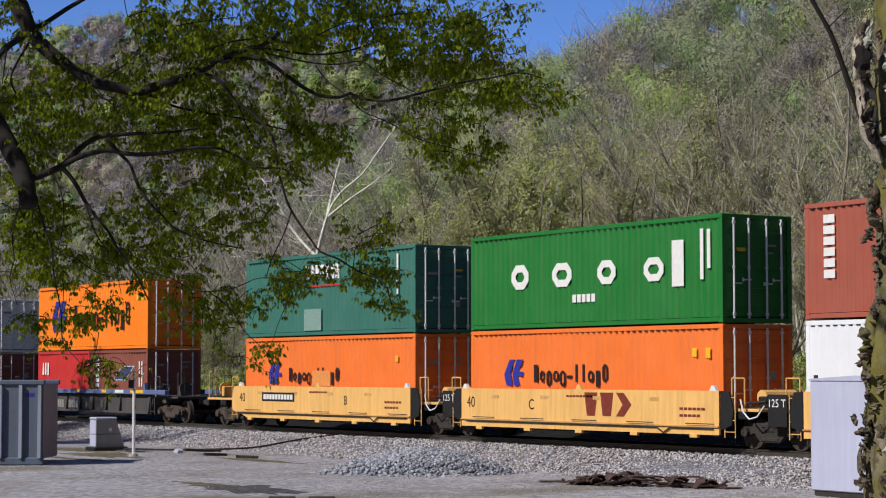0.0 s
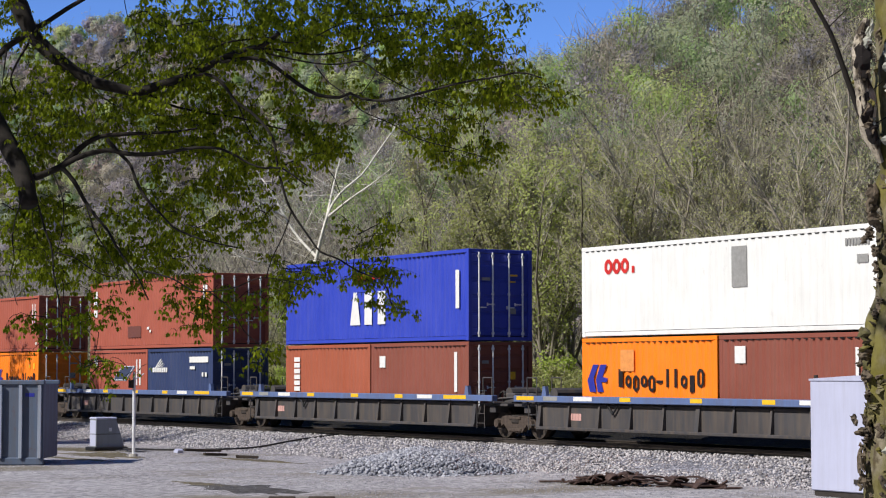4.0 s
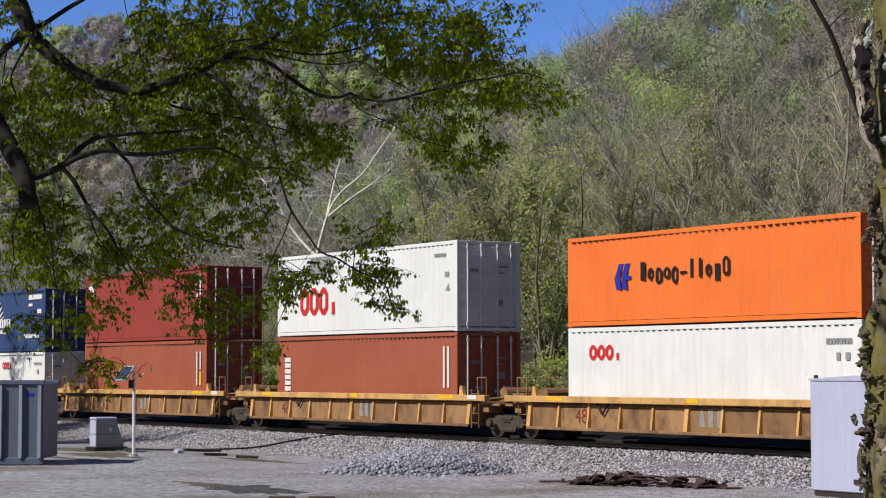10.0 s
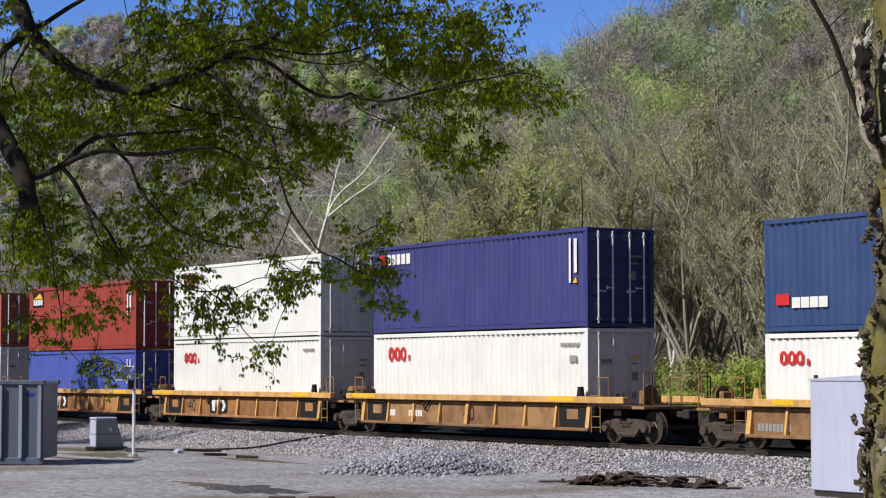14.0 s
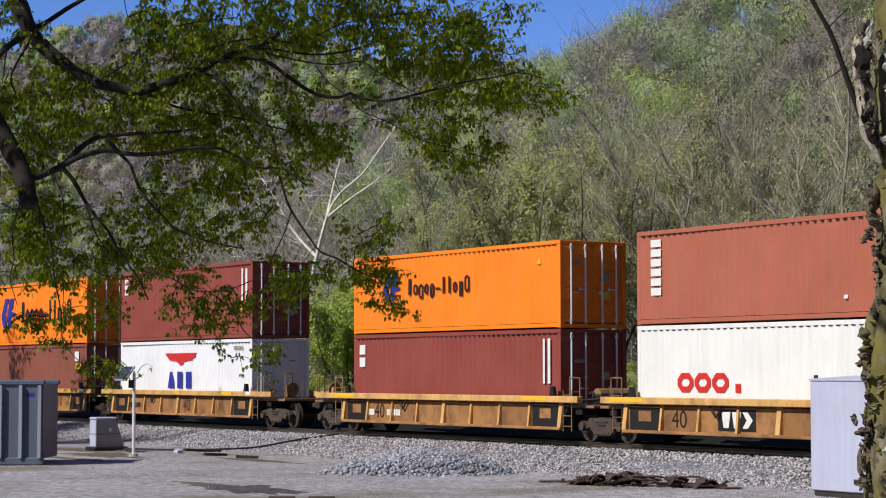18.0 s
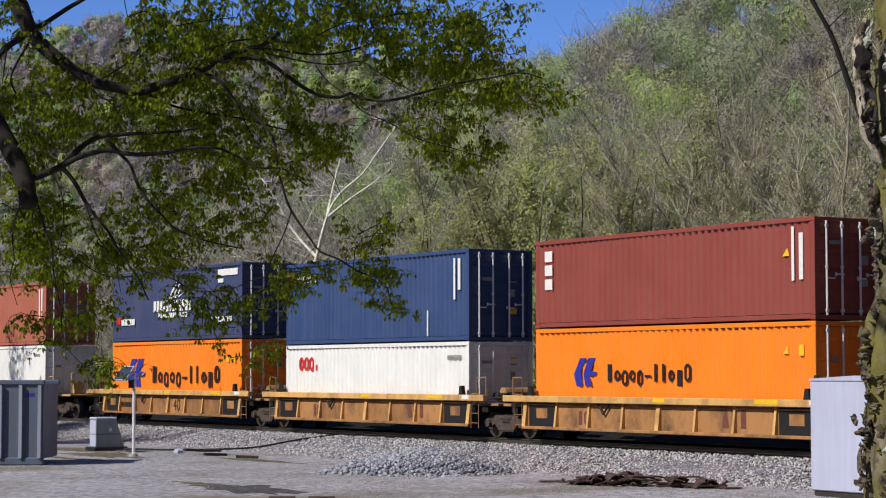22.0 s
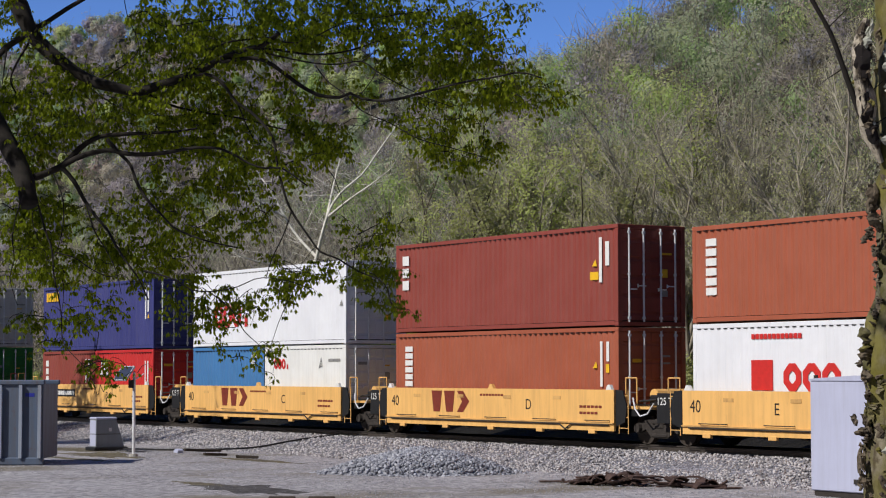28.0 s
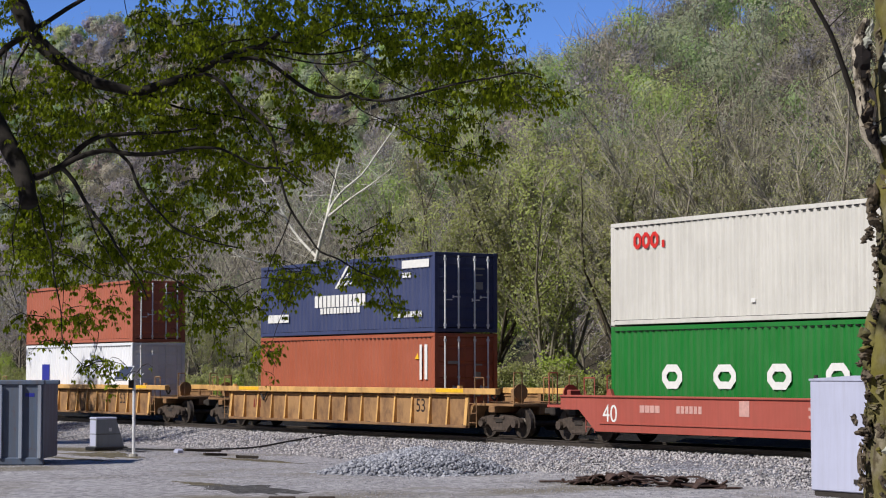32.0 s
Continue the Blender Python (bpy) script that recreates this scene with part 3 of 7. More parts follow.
def smooth_car(xc, left, right, label, letter="", emblem_x=None, plate_x=None, body=None, plate_ink="k", scrawl=None):
    """A well car with a smooth side skin and dark ends."""
    body = body or CAR_YELLOW
    car = thing("well_car", label, "well car", "well cars of the freight train", at=pose(xc + run(0.0), TRACK_Y, 0))
    lx, rx = (left or 9.3), (right or 9.3)
    l0, r0 = (-6.2 if left else -6.35), (6.25 if right else 6.4)
    lo, top = 0.36, 1.52
    for s in (-1, 1):
        part("side_skin", Build().prism([(l0, top), (r0, top), (r0, lo), (l0 + (0 if left else 0.9), lo), (l0, lo + (0.0 if left else 0.25))], s * 1.47 - 0.03, s * 1.47 + 0.03), body, car)
        part("side_lip", Build().box(l0, r0, s * 1.52 - 0.03, s * 1.52 + 0.03, lo + 0.2, lo + 0.235), CAR_SILL, car)
        for i in range(5):
            x = -5.2 + i * 2.6
            part("bottom_bracket", shared("bottom_bracket", lambda: Build().box(-0.16, 0.16, -0.05, 0.05, -0.09, 0.03, 0.012)), body, car, at=pose(x, s * 1.47, lo))
            part("grab_iron", shared("side_grab", lambda: Build().path([(-0.55, 0, 0), (-0.55, -0.06, 0), (0.55, -0.06, 0), (0.55, 0, 0)], 0.014, 5)), GRIME, car,
                 at=pose(x + 0.3, s * 1.51 + (0 if s < 0 else 0.07), lo + 0.29))
    part("brake_pipe", Build().path([(l0 + 0.3, -1.54, lo + 0.17), (r0 - 2.6, -1.54, lo + 0.17), (r0 - 2.3, -1.54, lo + 0.02), (r0 - 2.0, -1.54, lo + 0.17), (r0 - 0.2, -1.54, lo + 0.17)], 0.022, 5), GRIME, car)
    for i in range(4):
        part("door_slot", Build().box(-0.2, 0.2, -0.004, 0.004, -0.05, 0.05, 0.0), CAR_SILL, car, at=pose(-4.3 + i * 2.6, -1.505, 1.28))
    for i in range(9):
        part("cross_bearer", shared("cross_bearer", lambda: Build().box(-0.12, 0.12, -1.42, 1.42, 0.3, FLOOR_Z, 0.01)), GRIME, car, at=pose(-6.0 + i * 1.5, 0, 0))
    end_platform(car, -1, 6.3, (lx - 0.2) if left else lx, body, DARK, not left)
    end_platform(car, 1, 6.3, (rx - 0.2) if right else rx, body, DARK, not right)
    for s, lim, joint in ((-1, lx, left), (1, rx, right)):
        a = s * 6.28
        part("end_side_plate", Build().prism([(a, 0.5), (a + s * 0.42, 0.62), (a + s * 0.5, 1.02), (a + s * 0.32, 1.5), (a, 1.52)], -1.46, -1.42), DARK if joint else body, car)
    if right:
        truck(car, xc, right, GRIME)
        part("air_hose", Build().path([(right - 0.75, -1.4, 1.3), (right - 0.55, -1.48, 0.98), (right - 0.3, -1.5, 0.8), (right - 0.02, -1.48, 0.86), (right + 0.2, -1.42, 1.15)], 0.022, 5), STEEL, car)
        part("stencil_plate", Build().box(right + 0.28, right + 1.0, -0.02, 0.02, 0.62, 1.44, 0.01), DARK, car, at=pose(0, -1.36, 0))
        part("painted_number", lettering("125 T", 0.2), INK["w"], car, at=pose(right + 0.34, -1.385, 1.12))
    else:
        truck(car, xc, 7.75, BROWN_CAST)
    if not left:
        truck(car, xc, -7.75, BROWN_CAST)
    part("painted_number", lettering("40", 0.32), INK["k"], car, at=pose(l0 + 0.32, -1.505, 0.95))
    if letter:
        part("painted_letter", lettering(letter, 0.3), INK["k"], car, at=pose(-2.5 if emblem_x and emblem_x > 0 else 1.9, -1.505, 0.92))
    if emblem_x is not None:
        b = Build()
        for k in (0.0, 0.75):
            part("emblem_block", Build().prism([(k, 0.66), (k + 0.62, 0.66), (k + 0.5, 0.0), (k + 0.12, 0.0)], -0.003, 0.003), INK["m"], car, at=pose(emblem_x, -1.506, 0.78))
        b.prism([(1.5, 0.66), (1.85, 0.66), (2.2, 0.33), (1.85, 0.0), (1.5, 0.0), (1.8, 0.33)], -0.003, 0.003)
        part("emblem_block", b, INK["m"], car, at=pose(emblem_x, -1.506, 0.78))
    if plate_x is not None:
        part("number_plate", Build().box(0, 2.5, -0.004, 0.004, 0, 0.32), INK["k"], car, at=pose(plate_x, -1.506, 0.98))
        blocks("number_bars", word_blocks(10, 0.1, 0.07, 2.3, 0.18), INK["w"], car, pose(plate_x, -1.514, 0.98))
    blocks("stencil_block", word_blocks(6, 0, 0, 1.1, 0.07), INK["m"], car, pose(4.6, -1.506, 1.0))
    blocks("stencil_block", word_blocks(5, 0, 0, 0.9, 0.07), INK["m"], car, pose(4.6, -1.506, 0.82))
    blocks("stencil_block", word_blocks(8, 0, 0, 1.3, 0.06), INK["m"], car, pose(-0.6, -1.506, 1.3))
    if scrawl is not None:
        part("painted_mark", Build().path([(scrawl + 0.18 * i, -1.51, 1.1 + 0.22 * math.sin(i * 1.9) + 0.05 * i) for i in range(8)], 0.012, 4), GRIME, car)
    for x in (-6.0, 0.0, 6.0):
        part("corner_guide", Build().prism([(x - 0.14, 1.52), (x + 0.14, 1.52), (x + 0.05, 1.66), (x - 0.05, 1.66)], -1.5, -1.4), INK["w"] if x else body, car)
    MOVERS.append((car, xc, TRACK_Y, 0.0))
    return car


def tapered_car(xc, body, ink, label):
    """A single smooth well car whose side tapers at both ends."""
    car = thing("well_car", label, "well car", "well cars of the freight train", at=pose(xc + run(0.0), TRACK_Y, 0))
    lo, top, h = 0.34, 1.36, 8.35
    for s in (-1, 1):
        part("side_skin", Build().prism([(-h, top), (h, top), (h, top - 0.42), (h - 0.9, top - 0.42), (h - 1.7, lo), (-h + 1.7, lo), (-h + 0.9, top - 0.42), (-h, top - 0.42)], s * 1.47 - 0.03, s * 1.47 + 0.03), body, car)
        part("top_lip", Build().box(-h, h, s * 1.5 - 0.05, s * 1.5 + 0.05, top - 0.06, top, 0.012), body, car)
        part("side_lip", Build().box(-h + 1.9, h - 1.9, s * 1.51 - 0.03, s * 1.51 + 0.03, lo + 0.22, lo + 0.25), body, car)
    for i in range(9):
        part("cross_bearer", shared("cross_bearer", lambda: Build().box(-0.12, 0.12, -1.42, 1.42, 0.3, FLOOR_Z, 0.01)), GRIME, car, at=pose(-6.0 + i * 1.5, 0, 0))
    for s in (-1, 1):
        end_platform(car, s, 6.7, 9.4, body, DARK, True)
        truck(car, xc, s * 8.05, BROWN_CAST)
    part("painted_number", lettering("40", 0.48), INK[ink], car, at=pose(-6.3, -1.505, 0.62))
    if ink == "w":
        blocks("number_bars", word_blocks(4, 0, 0, 0.9, 0.2), INK["f"], car, pose(-4.6, -1.505, 0.9))
        blocks("number_bars", word_blocks(6, 0, 0, 1.1, 0.2), INK["f"], car, pose(-3.0, -1.505, 0.9))
        blocks("stencil_block", word_blocks(6, 0, 0, 1.5, 0.08), INK["f"], car, pose(2.2, -1.505, 1.05))
        blocks("stencil_block", word_blocks(6, 0, 0, 1.5, 0.08), INK["f"], car, pose(2.2, -1.505, 0.85))
        part("painted_mark", Build().box(0, 0.4, -0.003, 0.003, 0, 0.4), INK["f"], car, at=pose(-0.4, -1.505, 0.86))
    else:
        part("number_plate", Build().box(0, 2.2, -0.004, 0.004, 0, 0.26), INK["k"], car, at=pose(-5.2, -1.506, 1.02))
        blocks("number_bars", word_blocks(10, 0.1, 0.05, 2.0, 0.16), INK["w"], car, pose(-5.2, -1.514, 1.02))
        for x, w, k in ((1.5, 1.8, "w"), (5.6, 0.9, "y"), (-0.3, 1.2, "y")):
            part("side_patch", Build().box(0, w, -0.003, 0.003, 0, 0.2), INK[k], car, at=pose(x, -1.505, 1.06))
        part("placard", Build().box(0, 0.42, -0.003, 0.003, 0, 0.34), INK["k"], car, at=pose(5.7, -1.506, 0.5))
    for x in (-6.0, 6.0):
        part("corner_guide", Build().prism([(x - 0.14, top), (x + 0.14, top), (x + 0.05, top + 0.18), (x - 0.05, top + 0.18)], -1.5, -1.4), body, car)
    MOVERS.append((car, xc, TRACK_Y, 0.0))
    return car


# ---- the train's loads, from its head to its tail ----
load(212.58, "T", "T",
     [("pure_white", "clean white smooth-sided long container in the well of a car", [], True)],
     ("red", "brick red corrugated long container stacked on another", [("v6", "w", 0.71, 0.98, 0.4, 1.64)], False))
load(197.19, "T", "T",
     [("old_orange", "faded rust-streaked orange corrugated long container in the well of a car", [("hl", "n", 1.88, 1.22, 1.07, 0.79), ("H", "k", 3.39, 1.21, 3.8, 0.64), ("b", "y", 10.93, 2.03, 0.19, 0.24), ("b", "y", 11.5, 1.99, 0.19, 0.28)], False)],
     ("green", "bright green corrugated long container stacked on another", [("h", "w", 2.29, 1.19, 0.91, 0.74), ("h", "w", 4.44, 1.2, 0.97, 0.7), ("h", "w", 6.68, 1.2, 0.86, 0.68), ("h", "w", 8.84, 1.2, 0.88, 0.66), ("w5", "w", 5.43, 0.72, 1.16, 0.23), ("b", "w", 10.09, 1.02, 0.51, 1.26), ("b", "w", 11.3, 1.17, 0.14, 1.36), ("b", "w", 11.59, 1.46, 0.14, 1.05)], False))
load(181.66, "T", "T",
     [("old_orange", "faded rust-streaked orange corrugated long container in the well of a car", [("hl", "n", 1.87, 1.21, 1.02, 0.79), ("H", "k", 3.39, 1.2, 3.81, 0.6), ("b", "o", 5.22, 1.14, 1.31, 0.55), ("b", "y", 10.95, 1.98, 0.18, 0.2)], False)],
     ("teal", "dull teal green corrugated long container stacked on another", [("w7", "w", 4.67, 1.98, 2.52, 0.52), ("b", "r", 4.67, 1.73, 2.52, 0.06), ("b", "p", 4.6, 0.19, 1.26, 0.76), ("b", "w", 11.03, 1.3, 0.11, 1.34)], False))
load(160.50, "S", "T",
     [("signal_red", "bright red corrugated short container in the well of a car", [("w3", "w", 0.52, 1.54, 0.9, 0.55)], False),
      ("plum", "dusty plum-brown corrugated short container in the well of a car", [("v6", "w", 0.67, 0.99, 0.38, 1.29), ("b", "w", 5.23, 1.05, 0.1, 1.06), ("b", "w", 5.49, 1.06, 0.1, 1.05)], False)],
     ("orange", "bright orange corrugated long container stacked on another", [("hl", "n", 1.66, 0.85, 1.76, 1.38), ("H", "k", 4.19, 0.83, 6.28, 1.17), ("b", "y", 11.07, 2.06, 0.21, 0.19), ("b", "y", 11.6, 2.03, 0.21, 0.27)], False))
load(142.42, "S", "S",
     [("orange", "bright orange corrugated short container in the well of a car", [("hl", "n", 0.28, 1.06, 0.97, 0.78), ("H", "k", 1.68, 1.08, 3.87, 0.63), ("b", "o", 1.85, 1.65, 0.62, 0.6)], False),
      ("plum", "dusty plum-brown corrugated short container in the well of a car", [("b", "w", 0.65, 1.85, 0.43, 0.45), ("b", "w", 5.16, 1.12, 0.11, 1.1), ("b", "w", 5.49, 1.32, 0.11, 0.9), ("b", "y", 5.43, 1.38, 0.16, 0.16)], False)],
     ("white", "off-white smooth-sided long container stacked on another", [("w4", "r", 1.11, 1.78, 1.54, 0.42), ("b", "g", 6.69, 1.22, 0.61, 1.07), ("w8", "g", 10.96, 2.09, 0.87, 0.18), ("b", "g", 11.39, 1.65, 0.38, 0.21)], True))
load(124.20, "S", "T",
     [("rust_red", "rust-red corrugated short container in the well of a car", [("v6", "w", 0.66, 0.95, 0.43, 1.25)], False),
      ("plum", "dusty plum-brown corrugated short container in the well of a car", [("b", "w", 0.58, 1.79, 0.38, 0.38), ("b", "w", 5.24, 1.01, 0.17, 1.26)], False)],
     ("royal", "royal blue corrugated long container stacked on another", [("e", "r", 4.75, 2.02, 2.42, 0.32), ("w3", "w", 4.62, 0.62, 2.66, 1.12), ("b", "w", 11.46, 1.03, 0.21, 1.22)], False))
load(105.97, "S", "T",
     [("red", "brick red corrugated short container in the well of a car", [("b", "w", 0.54, 1.87, 0.35, 0.45), ("b", "w", 4.97, 1.11, 0.11, 1.07), ("b", "w", 5.28, 1.12, 0.14, 1.07)], False),
      ("navy", "dark navy corrugated short container in the well of a car", [("wing", "w", 0.71, 1.83, 0.93, 0.38), ("w8", "w", 0.46, 1.65, 1.46, 0.19), ("b", "w", 3.99, 2.03, 1.69, 0.23), ("b", "w", 4.02, 1.76, 0.46, 0.12), ("b", "w", 5.12, 1.48, 0.14, 0.17), ("b", "w", 5.4, 1.48, 0.16, 0.16)], False)],
     ("red", "brick red corrugated long container stacked on another", [("v3", "w", 0.42, 1.36, 0.38, 1.21), ("b", "d", 4.06, 0.48, 1.35, 0.47), ("b", "w", 6.02, 0.79, 0.22, 0.11), ("b", "w", 6.27, 0.67, 0.16, 0.1), ("b", "y", 10.8, 1.33, 0.5, 0.27), ("t", "y", 10.92, 1.71, 0.29, 0.23), ("b", "w", 11.33, 1.27, 0.12, 1.3), ("b", "w", 11.53, 2.26, 0.19, 0.18), ("b", "y", 11.55, 1.96, 0.16, 0.18)], False))
load(87.65, "S", "S",
     [("red", "brick red corrugated short container in the well of a car", [("v6", "w", 0.65, 0.98, 0.4, 1.35), ("b", "w", 5.24, 1.05, 0.11, 1.09), ("b", "w", 5.51, 1.05, 0.13, 1.09)], False),
      ("orange", "bright orange corrugated short container in the well of a car", [("hl", "n", 0.41, 1.03, 1.02, 0.77), ("H", "k", 1.88, 1.09, 3.84, 0.54), ("b", "y", 4.91, 1.87, 0.18, 0.18), ("b", "y", 5.47, 1.82, 0.2, 0.25)], False)],
     ("red", "brick red corrugated long container stacked on another", [("b", "w", 11.4, 0.89, 0.09, 1.33), ("b", "w", 11.7, 1.32, 0.09, 0.88), ("b", "y", 11.66, 0.88, 0.16, 0.26), ("b", "w", 11.83, 0.32, 0.18, 0.12)], False))
load(66.65, "S", "S",
     [("grey_blue", "pale blue-grey corrugated short container in the well of a car", [("t", "w", 0.7, 1.76, 0.94, 0.31), ("b", "w", 5.13, 0.97, 0.13, 1.13), ("b", "w", 5.45, 0.97, 0.12, 1.12)], False),
      ("grey_blue", "pale blue-grey corrugated short container in the well of a car", [("t", "w", 0.74, 1.78, 0.95, 0.3), ("b", "w", 5.18, 1.02, 0.11, 0.7), ("b", "w", 5.5, 1.02, 0.11, 0.7)], False)],
     ("grey", "slate grey corrugated long container stacked on another", [("shield", "r", 3.5, 0.88, 1.17, 1.03), ("w3", "w", 4.95, 0.99, 2.9, 0.74), ("b", "w", 10.88, 1.72, 0.16, 0.73)], False))
load(49.70, "T", "S",
     [("white", "off-white smooth-sided long container in the well of a car", [("w4", "r", 1.04, 1.97, 1.56, 0.43), ("w8", "g", 10.93, 2.31, 0.94, 0.14), ("b", "g", 11.31, 1.91, 0.13, 0.19), ("b", "g", 11.63, 1.91, 0.16, 0.19)], True)],
     ("old_orange", "faded rust-streaked orange corrugated long container stacked on another", [("hl", "n", 2.27, 1.02, 0.78, 0.72), ("H", "k", 3.4, 1.11, 3.93, 0.64)], False))
load(31.50, "T", "T",
     [("rust_red", "rust-red corrugated long container in the well of a car", [("v6", "w", 0.61, 0.95, 0.44, 1.24), ("b", "w", 11.37, 1.14, 0.1, 1.32), ("b", "w", 11.62, 1.14, 0.12, 1.31)], False)],
     ("white", "off-white smooth-sided long container stacked on another", [("b", "g", 2.53, 2.17, 1.67, 0.59), ("w4", "r", 1.74, 0.73, 2.79, 0.96), ("w8", "g", 10.85, 2.4, 0.69, 0.11), ("b", "g", 11.48, 1.75, 0.25, 0.16), ("t", "g", 11.52, 1.32, 0.25, 0.22)], True))
load(13.36, "T", "T",
     [("rust_red", "rust-red corrugated long container in the well of a car", [("b", "w", 11.32, 1.14, 0.1, 1.31), ("b", "w", 11.62, 1.76, 0.1, 0.69), ("b", "y", 11.59, 1.14, 0.17, 0.54)], False)],
     ("dark_red", "deep red corrugated long container stacked on another", [("b", "w", 0.42, 2.02, 0.54, 0.56), ("b", "w", 11.31, 1.31, 0.1, 1.29), ("b", "w", 11.58, 1.76, 0.12, 0.82), ("b", "y", 11.55, 1.3, 0.2, 0.31)], False))
load(-3.60, "S", "T",
     [("white", "off-white corrugated short container in the well of a car", [("w4", "r", 0.56, 1.79, 1.22, 0.36), ("w8", "g", 4.68, 2.05, 0.89, 0.1), ("b", "g", 5.09, 1.61, 0.12, 0.17)], False),
      ("white", "off-white corrugated short container in the well of a car", [("w4", "r", 0.62, 1.82, 1.2, 0.33), ("w8", "g", 4.71, 2.01, 0.99, 0.11), ("b", "g", 5.13, 1.61, 0.12, 0.19)], False)],
     ("ink_blue", "dark steel-blue corrugated long container stacked on another", [("wing", "w", 5.14, 1.44, 1.94, 0.97), ("w12", "w", 4.14, 1.16, 3.65, 0.42), ("w12", "w", 4.6, 0.87, 2.84, 0.2), ("b", "w", 10.15, 2.42, 1.69, 0.22), ("b", "w", 10.15, 2.11, 0.49, 0.13), ("b", "w", 11.26, 1.76, 0.5, 0.2), ("b", "y", 11.23, 1.12, 0.22, 0.2), ("w12", "w", 9.56, 0.63, 1.93, 0.19), ("b", "r", 0.47, 0.69, 0.5, 0.29), ("w4", "w", 1.06, 0.61, 1.33, 0.27)], False))
load(-23.48, "T", "T",
     [("white", "off-white corrugated long container in the well of a car", [("w4", "r", 0.98, 2.0, 1.54, 0.46), ("w8", "g", 10.85, 2.37, 0.98, 0.11), ("b", "g", 11.32, 1.91, 0.34, 0.2)], False)],
     ("violet_blue", "violet-navy corrugated long container stacked on another", [("b", "r", 0.39, 2.3, 0.4, 0.3), ("w5", "w", 0.86, 2.27, 1.55, 0.34), ("b", "w", 11.3, 1.3, 0.1, 1.31), ("b", "w", 11.55, 1.59, 0.15, 1.0), ("t", "y", 11.49, 1.29, 0.22, 0.18)], False))
load(-39.38, "T", "T",
     [("white", "off-white corrugated long container in the well of a car", [("w4", "r", 1.0, 2.0, 1.5, 0.42), ("w8", "g", 10.88, 2.38, 0.9, 0.1)], False)],
     ("white", "off-white smooth-sided long container stacked on another", [("w4", "r", 0.87, 2.16, 1.6, 0.47)], True))
load(-55.35, "S", "T",
     [("blue", "mid blue corrugated long container in the well of a car", [("b", "w", 11.32, 1.18, 0.08, 1.03), ("b", "w", 11.61, 1.18, 0.1, 1.02)], False)],
     ("dark_red", "deep red corrugated long container stacked on another", [("b", "k", 0.46, 2.05, 1.33, 0.66), ("t", "y", 0.58, 2.42, 1.13, 0.25), ("w5", "w", 0.55, 2.12, 1.16, 0.26), ("b", "w", 11.3, 1.28, 0.12, 1.3), ("b", "w", 11.57, 1.58, 0.16, 0.99)], False))
load(-71.30, "T", "S",
     [("white", "off-white smooth-sided long container in the well of a car", [("w4", "r", 1.76, 1.08, 2.91, 0.52), ("w8", "g", 10.86, 2.37, 0.66, 0.1)], True)],
     ("brown", "faded brown-red corrugated long container stacked on another", [("v6", "w", 0.65, 0.77, 0.45, 1.6), ("b", "w", 11.34, 0.86, 0.09, 1.59), ("b", "w", 11.61, 1.58, 0.13, 0.87), ("b", "y", 11.59, 1.14, 0.17, 0.22), ("b", "w", 8.31, 0.49, 0.14, 0.09), ("b", "w", 10.31, 0.42, 0.14, 0.09)], False))
load(-87.17, "T", "S",
     [("maroon", "dark maroon corrugated long container in the well of a car", [("v2", "w", 0.42, 1.76, 0.38, 0.85), ("b", "w", 11.31, 1.29, 0.1, 1.33), ("b", "w", 11.56, 1.29, 0.13, 1.33)], False)],
     ("orange", "bright orange corrugated long container stacked on another", [("hl", "n", 1.98, 1.11, 1.08, 0.8), ("H", "k", 3.54, 1.09, 3.78, 0.67), ("t", "y", 11.01, 1.93, 0.21, 0.19)], False))
load(-107.03, "T", "T",
     [("pure_white", "clean white corrugated long container in the well of a car", [("e", "r", 4.48, 1.9, 2.99, 0.51), ("w3", "n", 4.67, 1.01, 2.43, 0.66), ("w8", "g", 10.69, 2.5, 0.72, 0.14)], False)],
     ("maroon", "dark maroon corrugated long container stacked on another", [("v3", "w", 0.4, 1.93, 0.34, 0.71), ("b", "w", 11.32, 1.43, 0.13, 1.21), ("b", "w", 11.65, 1.33, 0.16, 1.29), ("b", "y", 11.12, 0.99, 0.49, 0.27)], False))
load(-122.95, "T", "T",
     [("plum", "dusty plum-brown corrugated long container in the well of a car", [("v4", "y", 0.43, 1.07, 0.44, 1.53), ("b", "w", 10.88, 2.15, 0.46, 0.42), ("b", "y", 11.0, 1.79, 0.76, 0.25)], False)],
     ("orange", "bright orange corrugated long container stacked on another", [("hl", "n", 1.62, 0.88, 1.79, 1.36), ("H", "k", 4.19, 0.83, 6.24, 1.19), ("b", "y", 10.99, 2.12, 0.21, 0.22), ("b", "y", 11.55, 2.08, 0.2, 0.28)], False))
load(-138.90, "T", "S",
     [("orange", "bright orange corrugated long container in the well of a car", [("hl", "n", 1.94, 1.22, 1.11, 0.81), ("H", "k", 3.5, 1.24, 3.83, 0.61), ("t", "y", 11.01, 2.08, 0.21, 0.2), ("b", "y", 11.6, 2.03, 0.18, 0.28)], False)],
     ("maroon", "dark maroon corrugated long container stacked on another", [("v3", "w", 0.49, 1.08, 0.38, 1.24), ("t", "y", 11.01, 1.63, 0.26, 0.21), ("b", "w", 11.35, 1.0, 0.1, 1.37), ("b", "w", 11.63, 1.02, 0.15, 1.18)], False))
